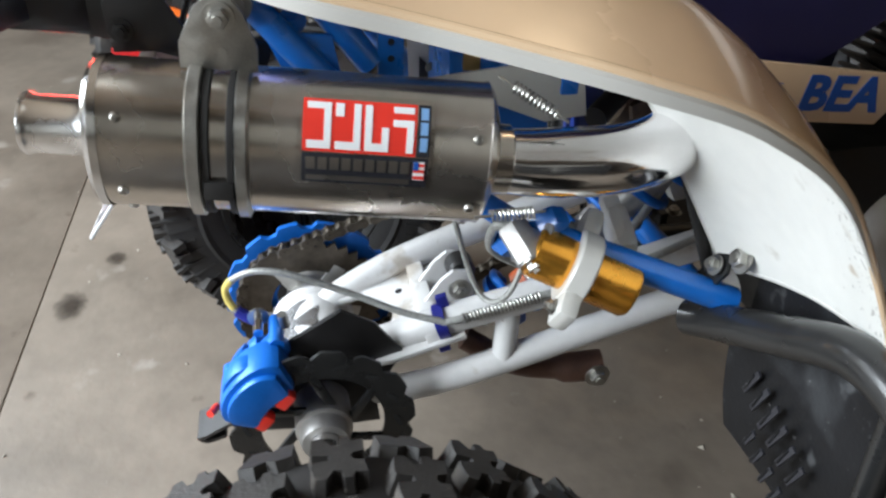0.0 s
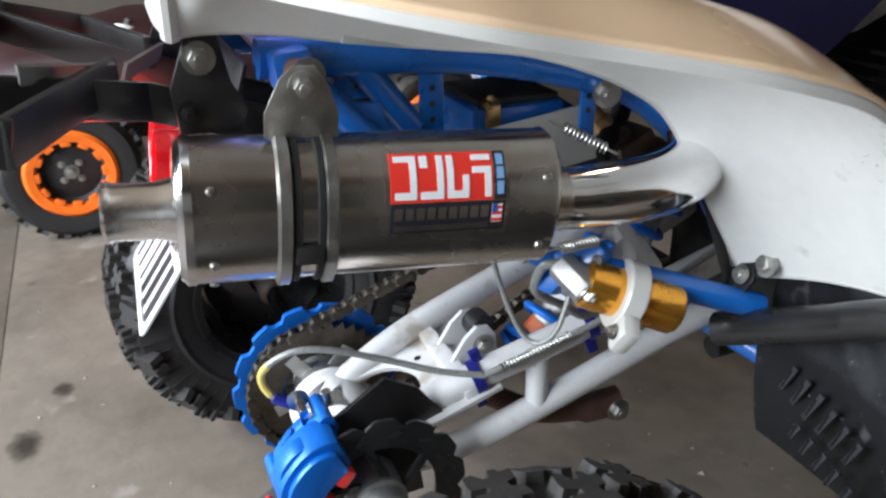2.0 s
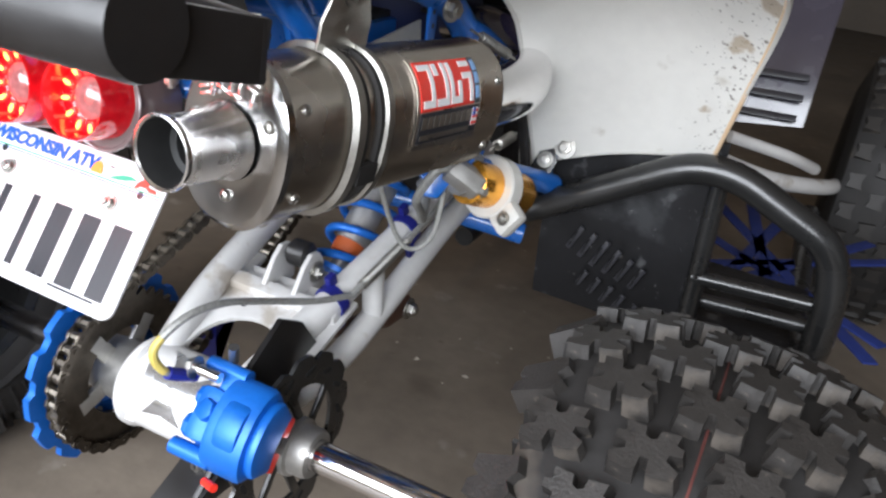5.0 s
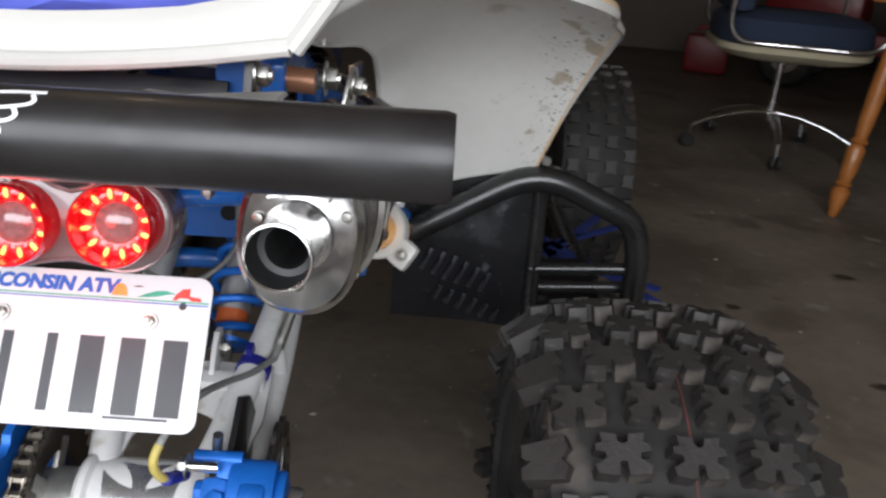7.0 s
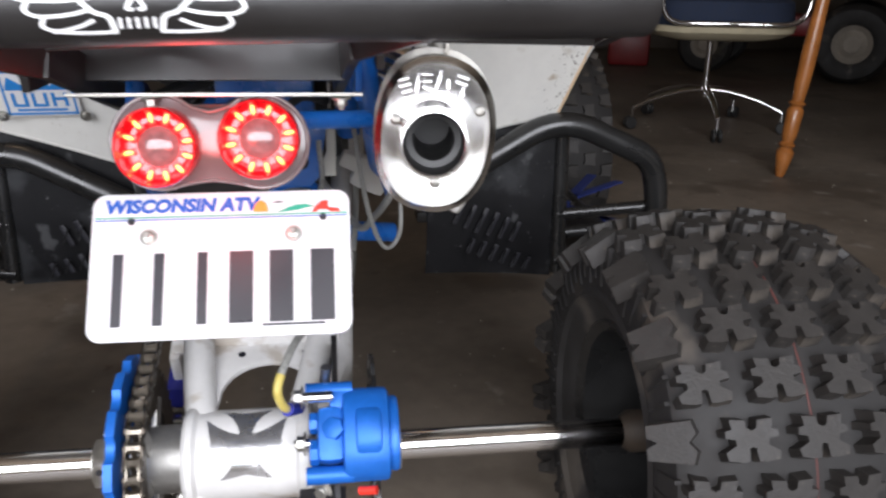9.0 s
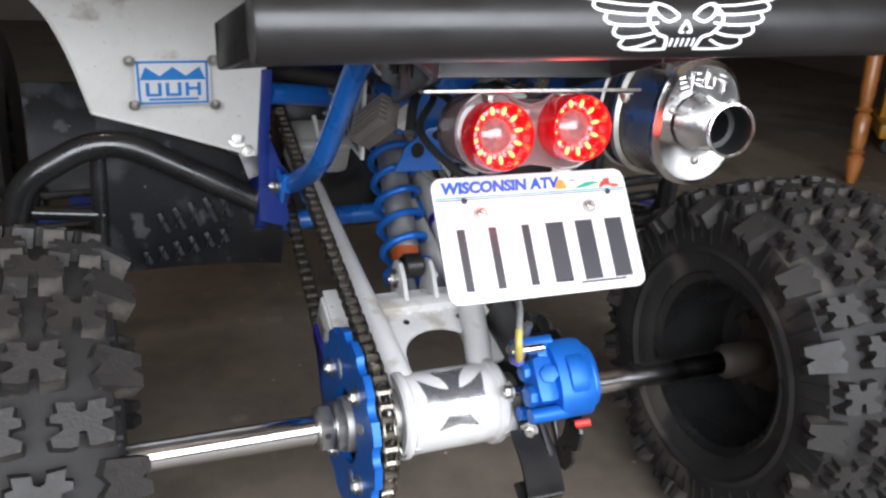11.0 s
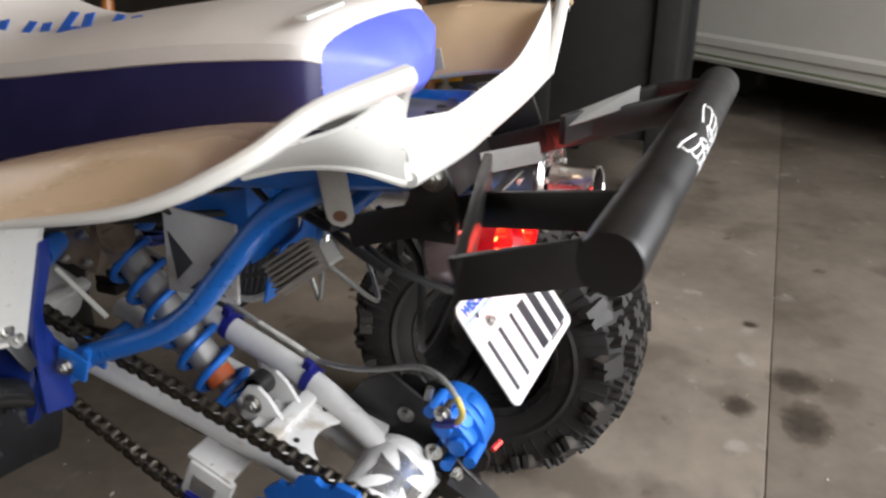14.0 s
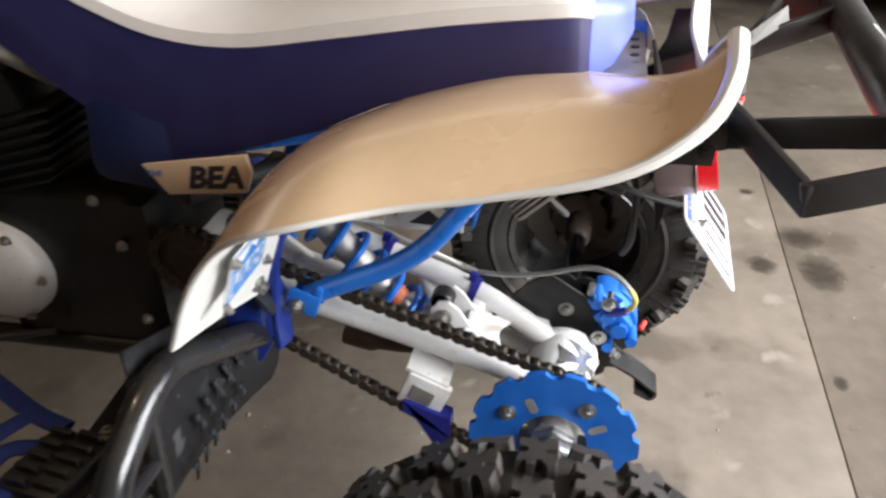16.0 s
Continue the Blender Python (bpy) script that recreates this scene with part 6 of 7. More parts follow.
RIGHT = [((0.152, -0.153, 0.725), (0.205, -0.152, 0.800)), ((0.148, -0.125, 0.726), (0.288, -0.140, 0.784)), ((0.150, -0.080, 0.722), (0.340, -0.100, 0.775)), ((0.153, -0.025, 0.712), (0.385, -0.030, 0.761)), ((0.162, 0.050, 0.702), (0.400, 0.030, 0.749)),
         ((0.178, 0.110, 0.695), (0.416, 0.078, 0.740)), ((0.188, 0.165, 0.678), (0.432, 0.130, 0.729)), ((0.190, 0.212, 0.656), (0.438, 0.190, 0.709)), ((0.192, 0.247, 0.628), (0.433, 0.248, 0.668)),
         ((0.196, 0.287, 0.565), (0.419, 0.300, 0.603)), ((0.203, 0.348, 0.462), (0.401, 0.357, 0.518))]
fl = fender(-1, LEFT, "sun-yellowed white rear fender with dirty underside")
fr_ = fender(1, RIGHT, "sun-yellowed white rear fender with dirty underside")


def fender_bits():
    # white panel across the back, between the two kicked-up tails
    lo_ = spline([(-0.184, -0.141, 0.702), (-0.08, -0.143, 0.699), (0.0, -0.142, 0.702), (0.08, -0.148, 0.712), (0.152, -0.153, 0.725)], 5)
    hi_ = [p + Vector((0.045 * max(0.0, i / (len(lo_) - 1) - 0.75) / 0.25, 0.012, 0.031 + 0.012 * max(0.0, 1 - 4 * i / (len(lo_) - 1)) + 0.040 * (max(0.0, i / (len(lo_) - 1) - 0.75) / 0.25) ** 1.5)) for i, p in enumerate(lo_)]
    rows = []
    for p, q in zip(lo_, hi_):
        rows.append([p.lerp(q, j / 5) + Vector((0, -0.004, 0.002)) * math.sin(math.pi * j / 5) for j in range(6)])
    bm = B()
    loft(bm, rows, closed=False)
    thick(bm, 0.004)
    part("rear_panel", bm, "white_plastic", fl, "rounded white rear panel")
    bm = B()
    tube(bm, lo_, 0.0065, 10)
    part("rear_lip", bm, "white_plastic", fl, "rounded white rear lip")
    # inner skirt under the flared left tail
    top = [Vector(v) for v in ((-0.2005, -0.1435, 0.775), (-0.236, -0.120, 0.752), (-0.256, -0.082, 0.738), (-0.275, -0.038, 0.722))]
    low = ((-0.190, -0.1405, 0.700), (-0.205, -0.104, 0.712), (-0.212, -0.060, 0.710), (-0.220, -0.020, 0.700))
    bm = B()
    loft(bm, [[p.lerp(q, k / 6) for k in range(7)] for p, q in zip(spline(top, 6), spline(low, 6))], closed=False)
    thick(bm, 0.003)
    part("tail_skirt", bm, "white_dirty", fl, "white inner skirt of the flared tail")
    bm = B()
    tube(bm, spline(low, 6), 0.0028, 8)
    part("skirt_edge", bm, "white_plastic", fl)
    bm = B()
    rbox(bm, (0.075, 0.014, 0.004), pose(-0.078, -0.012, 0.806, 0, -4, 4), 0.0015)
    part("seat_latch", bm, "white_plastic", fl, "small white strip")
    bm = B()
    rbox(bm, (0.20, 0.07, 0.004), pose(0.005, -0.050, 0.700, 0, 2, 0), 0.001)
    pl = part("tail_tray", bm, "alu", atv, "grey metal tray with round holes")
    for k in range(6):
        bm = B()
        lathe(bm, [(0, 0), (0.005, 0), (0.005, 0.001), (0, 0.001)], pose(-0.07 + 0.03 * k, -0.073, 0.7025), 12)
        part("tray_hole", bm, "black_ink", pl)
    # sign board with a blue emblem on the left fender's inner face
    a, b, c, d = Vector((-0.307, 0.283, 0.590)), Vector((-0.212, 0.280, 0.592)), Vector((-0.304, 0.302, 0.534)), Vector((-0.209, 0.300, 0.534))
    ux = (b - a).normalized()
    uy = ((a - c) - ux * (a - c).dot(ux)).normalized()
    m = Matrix((ux, uy, ux.cross(uy))).transposed().to_4x4()
    m.translation = (a + b + c + d) / 4 + m.to_3x3() @ Vector((0, 0, 0.0045))
    bm = B()
    rbox(bm, (0.088, 0.062, 0.002), m, 0.0008)
    bd = part("sign_board", bm, "plate", atv, "white maker's board with a light blue emblem")

    def bit(x, y, sx, sy, z=0.0013, mt="sign_blue"):
        bm = B()
        rbox(bm, (sx, sy, 0.0006), m @ pose(x, y, z), 0)
        part("emblem_bar", bm, mt, bd)
    for y in (-0.0275, 0.0275):
        bit(0, y, 0.082, 0.0028)
    for x in (-0.0396, 0.0396):
        bit(x, 0, 0.0028, 0.0578)
    # crown: a toothed blue band under the upper edge
    bm = B()
    prism(bm, [(-0.038, 0.004), (-0.031, 0.021), (-0.015, 0.009), (0.0, 0.021), (0.015, 0.009), (0.031, 0.021), (0.038, 0.004)], 0.0010, 0.0017, m, 0)
    part("crown", bm, "sign_blue", bd)
    for x in (-0.023, 0.0, 0.023):
        bit(x - 0.007, -0.009, 0.0042, 0.018)
        bit(x + 0.007, -0.009, 0.0042, 0.018)
        bit(x, -0.0165 if x < 0.01 else -0.008, 0.010, 0.0036)
    bit(0.0, -0.0225, 0.058, 0.0030)
    for p in (a, b, c, d):
        bm = B()
        hexbolt(bm, p + Vector((0, -0.008, -0.002)), m.to_3x3() @ Vector((0, 0, 1)), 0.0045, 0.004)
        part("bolt", bm, "zinc", bd)
    # fender stay bolts
    bolt_part((0.240, 0.340, 0.489), (0, -0.95, 0.3), fr_, 0.0085, 0.007)
    bolt_part((-0.178, 0.325, 0.480), (0, -0.95, 0.3), fl, 0.0085, 0.007)


def seat():
    """Stepped saddle: blue sides, white top, light blue back."""
    ys = [-0.028, -0.005, 0.10, 0.22, 0.33, 0.42, 0.50, 0.58, 0.66]
    top = [0.768, 0.772, 0.764, 0.748, 0.734, 0.742, 0.772, 0.812, 0.850]
    bot = [0.705, 0.704, 0.684, 0.655, 0.622, 0.598, 0.640, 0.70, 0.76]
    crown = [0.020, 0.030, 0.036, 0.036, 0.034, 0.034, 0.036, 0.04, 0.045]
    wd = [0.112, 0.128, 0.135, 0.137, 0.135, 0.132, 0.128, 0.125, 0.122]
    cx = 0.003
    cols = [spline([(y, v, 0) for y, v in zip(ys, arr)], 4) for arr in (top, bot, crown, wd)]
    side_l, side_r, tops = [], [], []
    for k in range(len(cols[0])):
        y, t, b, c, w = cols[0][k].x, cols[0][k].y, cols[1][k].y, cols[2][k].y, cols[3][k].y
        side_l.append([(cx - w * (0.985 + 0.02 * math.sin(math.pi * j / 6)), y, b + (t - b) * j / 6) for j in range(7)])
        side_r.append([(cx + w * (0.985 + 0.02 * math.sin(math.pi * j / 6)), y, b + 0.02 + (t + 0.012 - b - 0.02) * j / 6) for j in range(7)])
        tops.append([(cx - w * math.cos(math.pi * j / 14), y, t + 0.012 * j / 14 + c * math.sin(math.pi * j / 14) ** 0.7) for j in range(15)])
    bm = B()
    loft(bm, tops, closed=False)
    st = part("saddle", bm, "seat_white", atv, "white-topped blue vinyl saddle")
    for s in (side_l, side_r):
        bm = B()
        loft(bm, s, closed=False)
        part("saddle_side", bm, "seat_blue", st, "dark blue vinyl side")
    for e in ([r[-1] for r in side_l], [r[-1] for r in side_r]):
        bm = B()
        tube(bm, e, 0.0018, 6)
        part("piping", bm, "seat_white", st)
    # back face
    bm = B()
    w, t, b, c, y = wd[0], top[0], bot[0], crown[0], ys[0]
    rim_ = [Vector((cx - w * math.cos(math.pi * j / 14), y, t + 0.012 * j / 14 + c * math.sin(math.pi * j / 14) ** 0.7)) for j in range(15)] + [Vector((cx + w * 0.97, y, b + 0.02)), Vector((cx + w * 0.5, y - 0.004, b + 0.006)), Vector((cx - w * 0.5, y - 0.004, b)), Vector((cx - w * 0.97, y, b))]
    mid = Vector((cx, y - 0.046, (t + b) / 2 + 0.008))
    r1 = [mid.lerp(p, 0.75) + Vector((0, -0.012, 0)) for p in rim_]
    loft(bm, [rim_, r1, [mid.lerp(p, 0.3) + Vector((0, -0.008, 0)) for p in rim_]], closed=True)
    bm.faces.new([bm.verts.new(mid.lerp(p, 0.3) + Vector((0, -0.008, 0))) for p in rim_])
    part("saddle_back", bm, "seat_light", st, "light blue vinyl back")
    # maker's lettering on the top as plain slanted strokes
    for k in range(6):
        y = 0.50 - 0.058 * k
        tz = 0.772 if y > 0.47 else 0.748 if y > 0.42 else 0.736 if y > 0.28 else 0.748
        for dy in (-0.013, 0.013):
            bm = B()
            rbox(bm, (0.040, 0.011, 0.0012), pose(cx - 0.072, y + dy, tz + 0.026, 0, -40, 0) @ pose(0, 0, 0.0035, 0, 0, 16 if dy < 0 else -4), 0)
            part("lettering_bar", bm, "blue_ink", st)
        bm = B()
        rbox(bm, (0.010, 0.022, 0.0012), pose(cx - 0.072, y, tz + 0.026, 0, -40, 0) @ pose(-0.004, 0, 0.0035), 0)
        part("lettering_bar", bm, "blue_ink", st)
    # side panel with a painted word
    for s in (-1, 1):
        bm = B()
        x = cx + s * 0.150
        pts = [(0.452, 0.603), (0.426, 0.568), (0.330, 0.577), (0.322, 0.600), (0.326, 0.622)]
        if s > 0:
            pts = [(0.530, 0.600), (0.496, 0.556), (0.380, 0.566), (0.352, 0.590), (0.350, 0.622)]
        prism(bm, pts, -0.003, 0.003, Matrix(((0, 0, 1, x), (1, 0, 0, 0), (0, 1, 0, 0.0 if s < 0 else 0.012), (0, 0, 0, 1))), 0.001)
        sp = part("side_panel", bm, "tan_plastic", atv, "cream side panel with blue lettering")
        mm = Matrix(((0, 0, s, x + s * 0.0034), (s, 0, 0, 0.368 if s < 0 else 0.452), (0, 1, 0, 0.592 if s < 0 else 0.598), (0, 0, 0, 1)))
        tm = mm @ pose(0, 0, 0, 0, 0, (4 if s < 0 else -4))
        part("lettering", text_mesh("BEA", 0.036 if s < 0 else 0.044, tm, 0.0004, 0.32 if s < 0 else 0.1, 1.05, 0.0016 if s < 0 else 0.0016), "black_ink" if s < 0 else "blue_ink", sp)
        part("lettering", text_mesh("THE", 0.010, tm @ pose(-0.070, 0.006, 0), 0.0004, 0.1, 1.05), "blue_ink", sp)


def nerf(side):
    s = side
    if s > 0:
        pts = [(0.204, 0.326, 0.404), (0.225, 0.334, 0.414), (0.405, 0.345, 0.518), (0.545, 0.350, 0.455), (0.562, 0.356, 0.400), (0.566, 0.366, 0.300), (0.545, 0.52, 0.275), (0.535, 0.95, 0.29)]
    else:
        pts = [(-0.130, 0.345, 0.372), (-0.165, 0.350, 0.392), (-0.340, 0.360, 0.482), (-0.440, 0.362, 0.425), (-0.458, 0.366, 0.370), (-0.462, 0.370, 0.290), (-0.460, 0.52, 0.265), (-0.455, 0.95, 0.28)]
    bm = B()
    tube(bm, fillet(pts, 0.055, 8), 0.0172, 20)
    nb = part("nerf_bar", bm, "black_gloss", atv, "glossy black tubular nerf bar")
    d = Vector(pts[2]) - Vector(pts[1])
    # tab with bolt that holds the fender
    c = Vector((0.222, 0.332, 0.470)) if s > 0 else Vector((-0.165, 0.330, 0.461))
    bm = B()
    prism(bm, [(-0.013, -0.036), (0.013, -0.036), (0.012, 0.006), (0.0, 0.018), (-0.012, 0.006)], -0.002, 0.002, toward(c, (0.0, -0.93, 0.36)) @ pose(0, 0, 0, 0, 0, -18 * s), 0.001)
    part("tab", bm, "black_gloss", nb)
    bolt_part(c + Vector((0, -0.004, 0.003)), (0.0, -0.93, 0.36), nb, 0.0065, 0.006)
    # heel guard: ribbed black sheet under the tube
    x0, x1 = (0.222, 0.414) if s > 0 else (-0.115, -0.350)
    z0, z1 = (0.405, 0.496) if s > 0 else (0.356, 0.470)
    zb = 0.276 if s > 0 else 0.285
    y = 0.366 if s > 0 else 0.375
    rows = []
    for i in range(9):
        t = i / 8
        x = x0 + (x1 - x0) * t
        zt = z0 + (z1 - z0) * t
        rows.append([(x, y + 0.006 * math.sin(3.1 * t) - (0.034 * (1 - t) ** 2 if s < 0 else 0.0) + 0.02 * (1 - j / 6) ** 2, zb - 0.010 * t + (zt - zb + 0.010 * t) * j / 6) for j in range(7)])
    bm = B()
    loft(bm, rows, closed=False)
    thick(bm, 0.004)
    hg = part("heel_guard", bm, "scuffed", nb, "scuffed black plastic heel guard")
    for k in range(12):
        row, q = k // 6, k % 6
        bm = B()
        tt = 0.24 + 0.088 * q + 0.10 * row
        rbox(bm, (0.0065, 0.003, (0.040 - 0.003 * abs(q - 2)) * (1 - 0.35 * row)), pose(x0 + (x1 - x0) * tt, y - 0.003 - (0.034 * (1 - tt) ** 2 if s < 0 else 0.0), zb + 0.098 - 0.050 * row - 0.006 * q, 0, 24 * s, 0), 0.001)
        part("guard_slot", bm, "black_ink", nb)
        bm = B()
        tube(bm, [Vector((x0 + (x1 - x0) * tt - 0.0055, y - 0.004 - (0.034 * (1 - tt) ** 2 if s < 0 else 0.0), zb + 0.098 - 0.050 * row - 0.006 * q - 0.012)), Vector((x0 + (x1 - x0) * tt + 0.002, y - 0.004 - (0.034 * (1 - tt) ** 2 if s < 0 else 0.0), zb + 0.098 - 0.050 * row - 0.006 * q + 0.010))], 0.0016, 6)
        part("slot_lip", bm, "scuffed", nb)
    # black splash sheet between the tube and the fender
    bm = B()
    loft(bm, [[(x0 + (x1 - x0) * i / 6, y + 0.012, z0 - 0.02 + (z1 - z0) * i / 6 + (0.085 - 0.03 * i / 6) * j / 3) for j in range(4)] for i in range(7)], closed=False)
    thick(bm, 0.003)
    part("splash_sheet", bm, "scuffed", nb)
    if s < 0:
        # black toe guard and side plate of the foot well
        bm = B()
        loft(bm, [[(-0.30 - 0.17 * i / 5, 0.78 + 0.05 * math.sin(2.4 * j / 4) + 0.02 * i / 5, 0.27 + 0.20 * j / 4) for j in range(5)] for i in range(6)], closed=False)
        thick(bm, 0.005)
        part("toe_guard", bm, "scuffed", nb, "black plastic toe guard")
        bm = B()
        rbox(bm, (0.024, 0.52, 0.05), pose(-0.462, 0.66, 0.275, 0, 0, 1), 0.008)
        part("side_rail", bm, "black_metal", nb)
        for k in range(4):
            bm = B()
            tube(bm, [(-0.355, 0.47 + 0.085 * k, 0.296), (-0.458, 0.48 + 0.085 * k, 0.290)], 0.008, 10)
            part("rung", bm, "black_gloss", nb)
    # upright and rungs of the foot well
    bm = B()
    tube(bm, [(x1, y, z1 + 0.004), (x1 + 0.008 * s, y + 0.004, zb)], 0.011, 14)
    part("upright", bm, "black_gloss", nb)
    xo = 0.556 if s > 0 else -0.452
    for z, dy in ((0.372, 0.0), (0.335, 0.02), (0.30, 0.0)):
        bm = B()
        tube(bm, [(x1, y + dy, z - 0.004), (xo, y + dy, z + 0.006)], 0.009, 12)
        part("rung", bm, "black_gloss", nb)
    bm = B()
    rbox(bm, (abs(xo - x1), 0.22 if s > 0 else 0.13, 0.02), pose((x1 + xo) / 2, y + (0.13 if s > 0 else 0.09), 0.285), 0.006)
    part("foot_board", bm, "scuffed", nb)
    # blue webbing of the foot net
    if s < 0:
        # foot peg carrier with its bolts
        bm = B()
        rbox(bm, (0.30, 0.078, 0.040), pose(-0.285, 0.497, 0.275, 0, 0, 3), 0.008)
        pc = part("peg_carrier", bm, "scuffed", nb, "scuffed black foot peg carrier")
        bm = B()
        rbox(bm, (0.13, 0.012, 0.055), pose(-0.19, 0.462, 0.290, 0, 0, 3), 0.003)
        part("flange", bm, "black_metal", pc)
        for bx, by in ((-0.165, 0.500), (-0.258, 0.508)):
            bolt_part(Vector((bx, by, 0.294)), (0, 0, 1), pc, 0.008, 0.007)
        bm = B()
        rbox(bm, (0.10, 0.085, 0.055), pose(-0.325, 0.532, 0.285, 0, 0, -8), 0.012)
        fp = part("foot_peg", bm, "black_metal", nb, "black toothed foot peg")
        for k in range(10):
            bm = B()
            rbox(bm, (0.008, 0.030, 0.012), pose(-0.363 + 0.019 * (k % 5), 0.515 + 0.036 * (k // 5) - 0.002 * (k % 5), 0.317, 0, 0, -8), 0.002)
            part("tooth", bm, "black_metal", fp)
        for pts_ in ([(-0.17, 0.76, 0.292), (-0.205, 0.693, 0.296), (-0.246, 0.615, 0.300), (-0.262, 0.560, 0.298)], [(-0.246, 0.615, 0.300), (-0.285, 0.630, 0.303), (-0.325, 0.650, 0.300), (-0.40, 0.70, 0.292)], [(-0.44, 0.64, 0.292), (-0.36, 0.610, 0.303), (-0.313, 0.600, 0.305), (-0.300, 0.555, 0.302)], [(-0.325, 0.550, 0.302), (-0.355, 0.558, 0.303), (-0.40, 0.585, 0.298), (-0.45, 0.60, 0.29)]):
            bm = B()
            tube(bm, spline(pts_, 6), 0.013, 10, flatten=0.4)
            part("net_strap", bm, "net_blue", nb, "blue nylon foot net strap")
    for k in range(6 if s > 0 else 0):
        bm = B()
        rbox(bm, (0.020, 0.50, 0.003), pose((x1 + xo) / 2 + 0.03 * math.sin(k * 2.1), 0.66, 0.292, 0, 0, -50 + 20 * k), 0.001)
        part("net_strap", bm, "net_blue", nb, "blue nylon foot net strap")


def engine():
    bm = B()
    rbox(bm, (0.22, 0.26, 0.26), pose(0.005, 0.62, 0.40), 0.05)
    rbox(bm, (0.13, 0.12, 0.22), pose(0.0, 0.70, 0.56, -15, 0, 0), 0.03)
    en = part("engine", bm, "engine", atv, "black engine block")
    for s in (-1, 1):
        bm = B()
        lathe(bm, [(0, 0.024), (0.050, 0.022), (0.066, 0.010), (0.070, 0.0), (0.070, -0.02)], pose(0.0 + s * 0.118, 0.62 if s > 0 else 0.715, 0.415, 0, 90 * s, 0), 32)
        part("clutch_cover", bm, "white_paint", en, "white round engine cover")
        for k in range(6):
            g = radians(60 * k)
            bolt_part((s * 0.128, (0.62 if s > 0 else 0.715) + 0.066 * math.cos(g), 0.415 + 0.066 * math.sin(g)), (s, 0, 0), en, 0.005, 0.004)
    for k in range(7):
        bm = B()
        rbox(bm, (0.17, 0.15, 0.005), pose(0.0, 0.70 - 0.004 * k, 0.52 + 0.016 * k, -15, 0, 0), 0.002)
        part("cooling_fin", bm, "engine", en)
    rnd = random.Random(8)
    for k in range(5):
        bolt_part((-0.112, 0.50 + rnd.uniform(0, 0.24), 0.30 + rnd.uniform(0, 0.24)), (-1, 0, 0), en, 0.005, 0.005)
    # foot peg and gear lever
    for s in (1,):
        bm = B()
        rbox(bm, (0.12, 0.045, 0.02), pose(s * 0.29, 0.60, 0.30), 0.006)
        for k in range(5):
            rbox(bm, (0.008, 0.05, 0.012), pose(s * (0.24 + 0.024 * k), 0.60, 0.314), 0.002)
        part("foot_peg", bm, "black_metal", en)
    bm = B()
    tube(bm, [(-0.12, 0.66, 0.33), (-0.17, 0.74, 0.34), (-0.21, 0.76, 0.345)], 0.006, 10)
    part("gear_lever", bm, "black_metal", en)
    # fuel tank cover ahead of the saddle
    bm = B()
    rings = []
    for y, w, z in ((0.60, 0.11, 0.80), (0.68, 0.15, 0.86), (0.82, 0.17, 0.90), (0.98, 0.13, 0.88), (1.06, 0.08, 0.84)):
        rings.append([(w * math.cos(2 * math.pi * k / 20), y, z - 0.08 + 0.08 * math.sin(2 * math.pi * k / 20)) for k in range(20)])
    loft(bm, rings, caps=True)
    part("tank_cover", bm, "white_plastic", atv, "white tank cover")


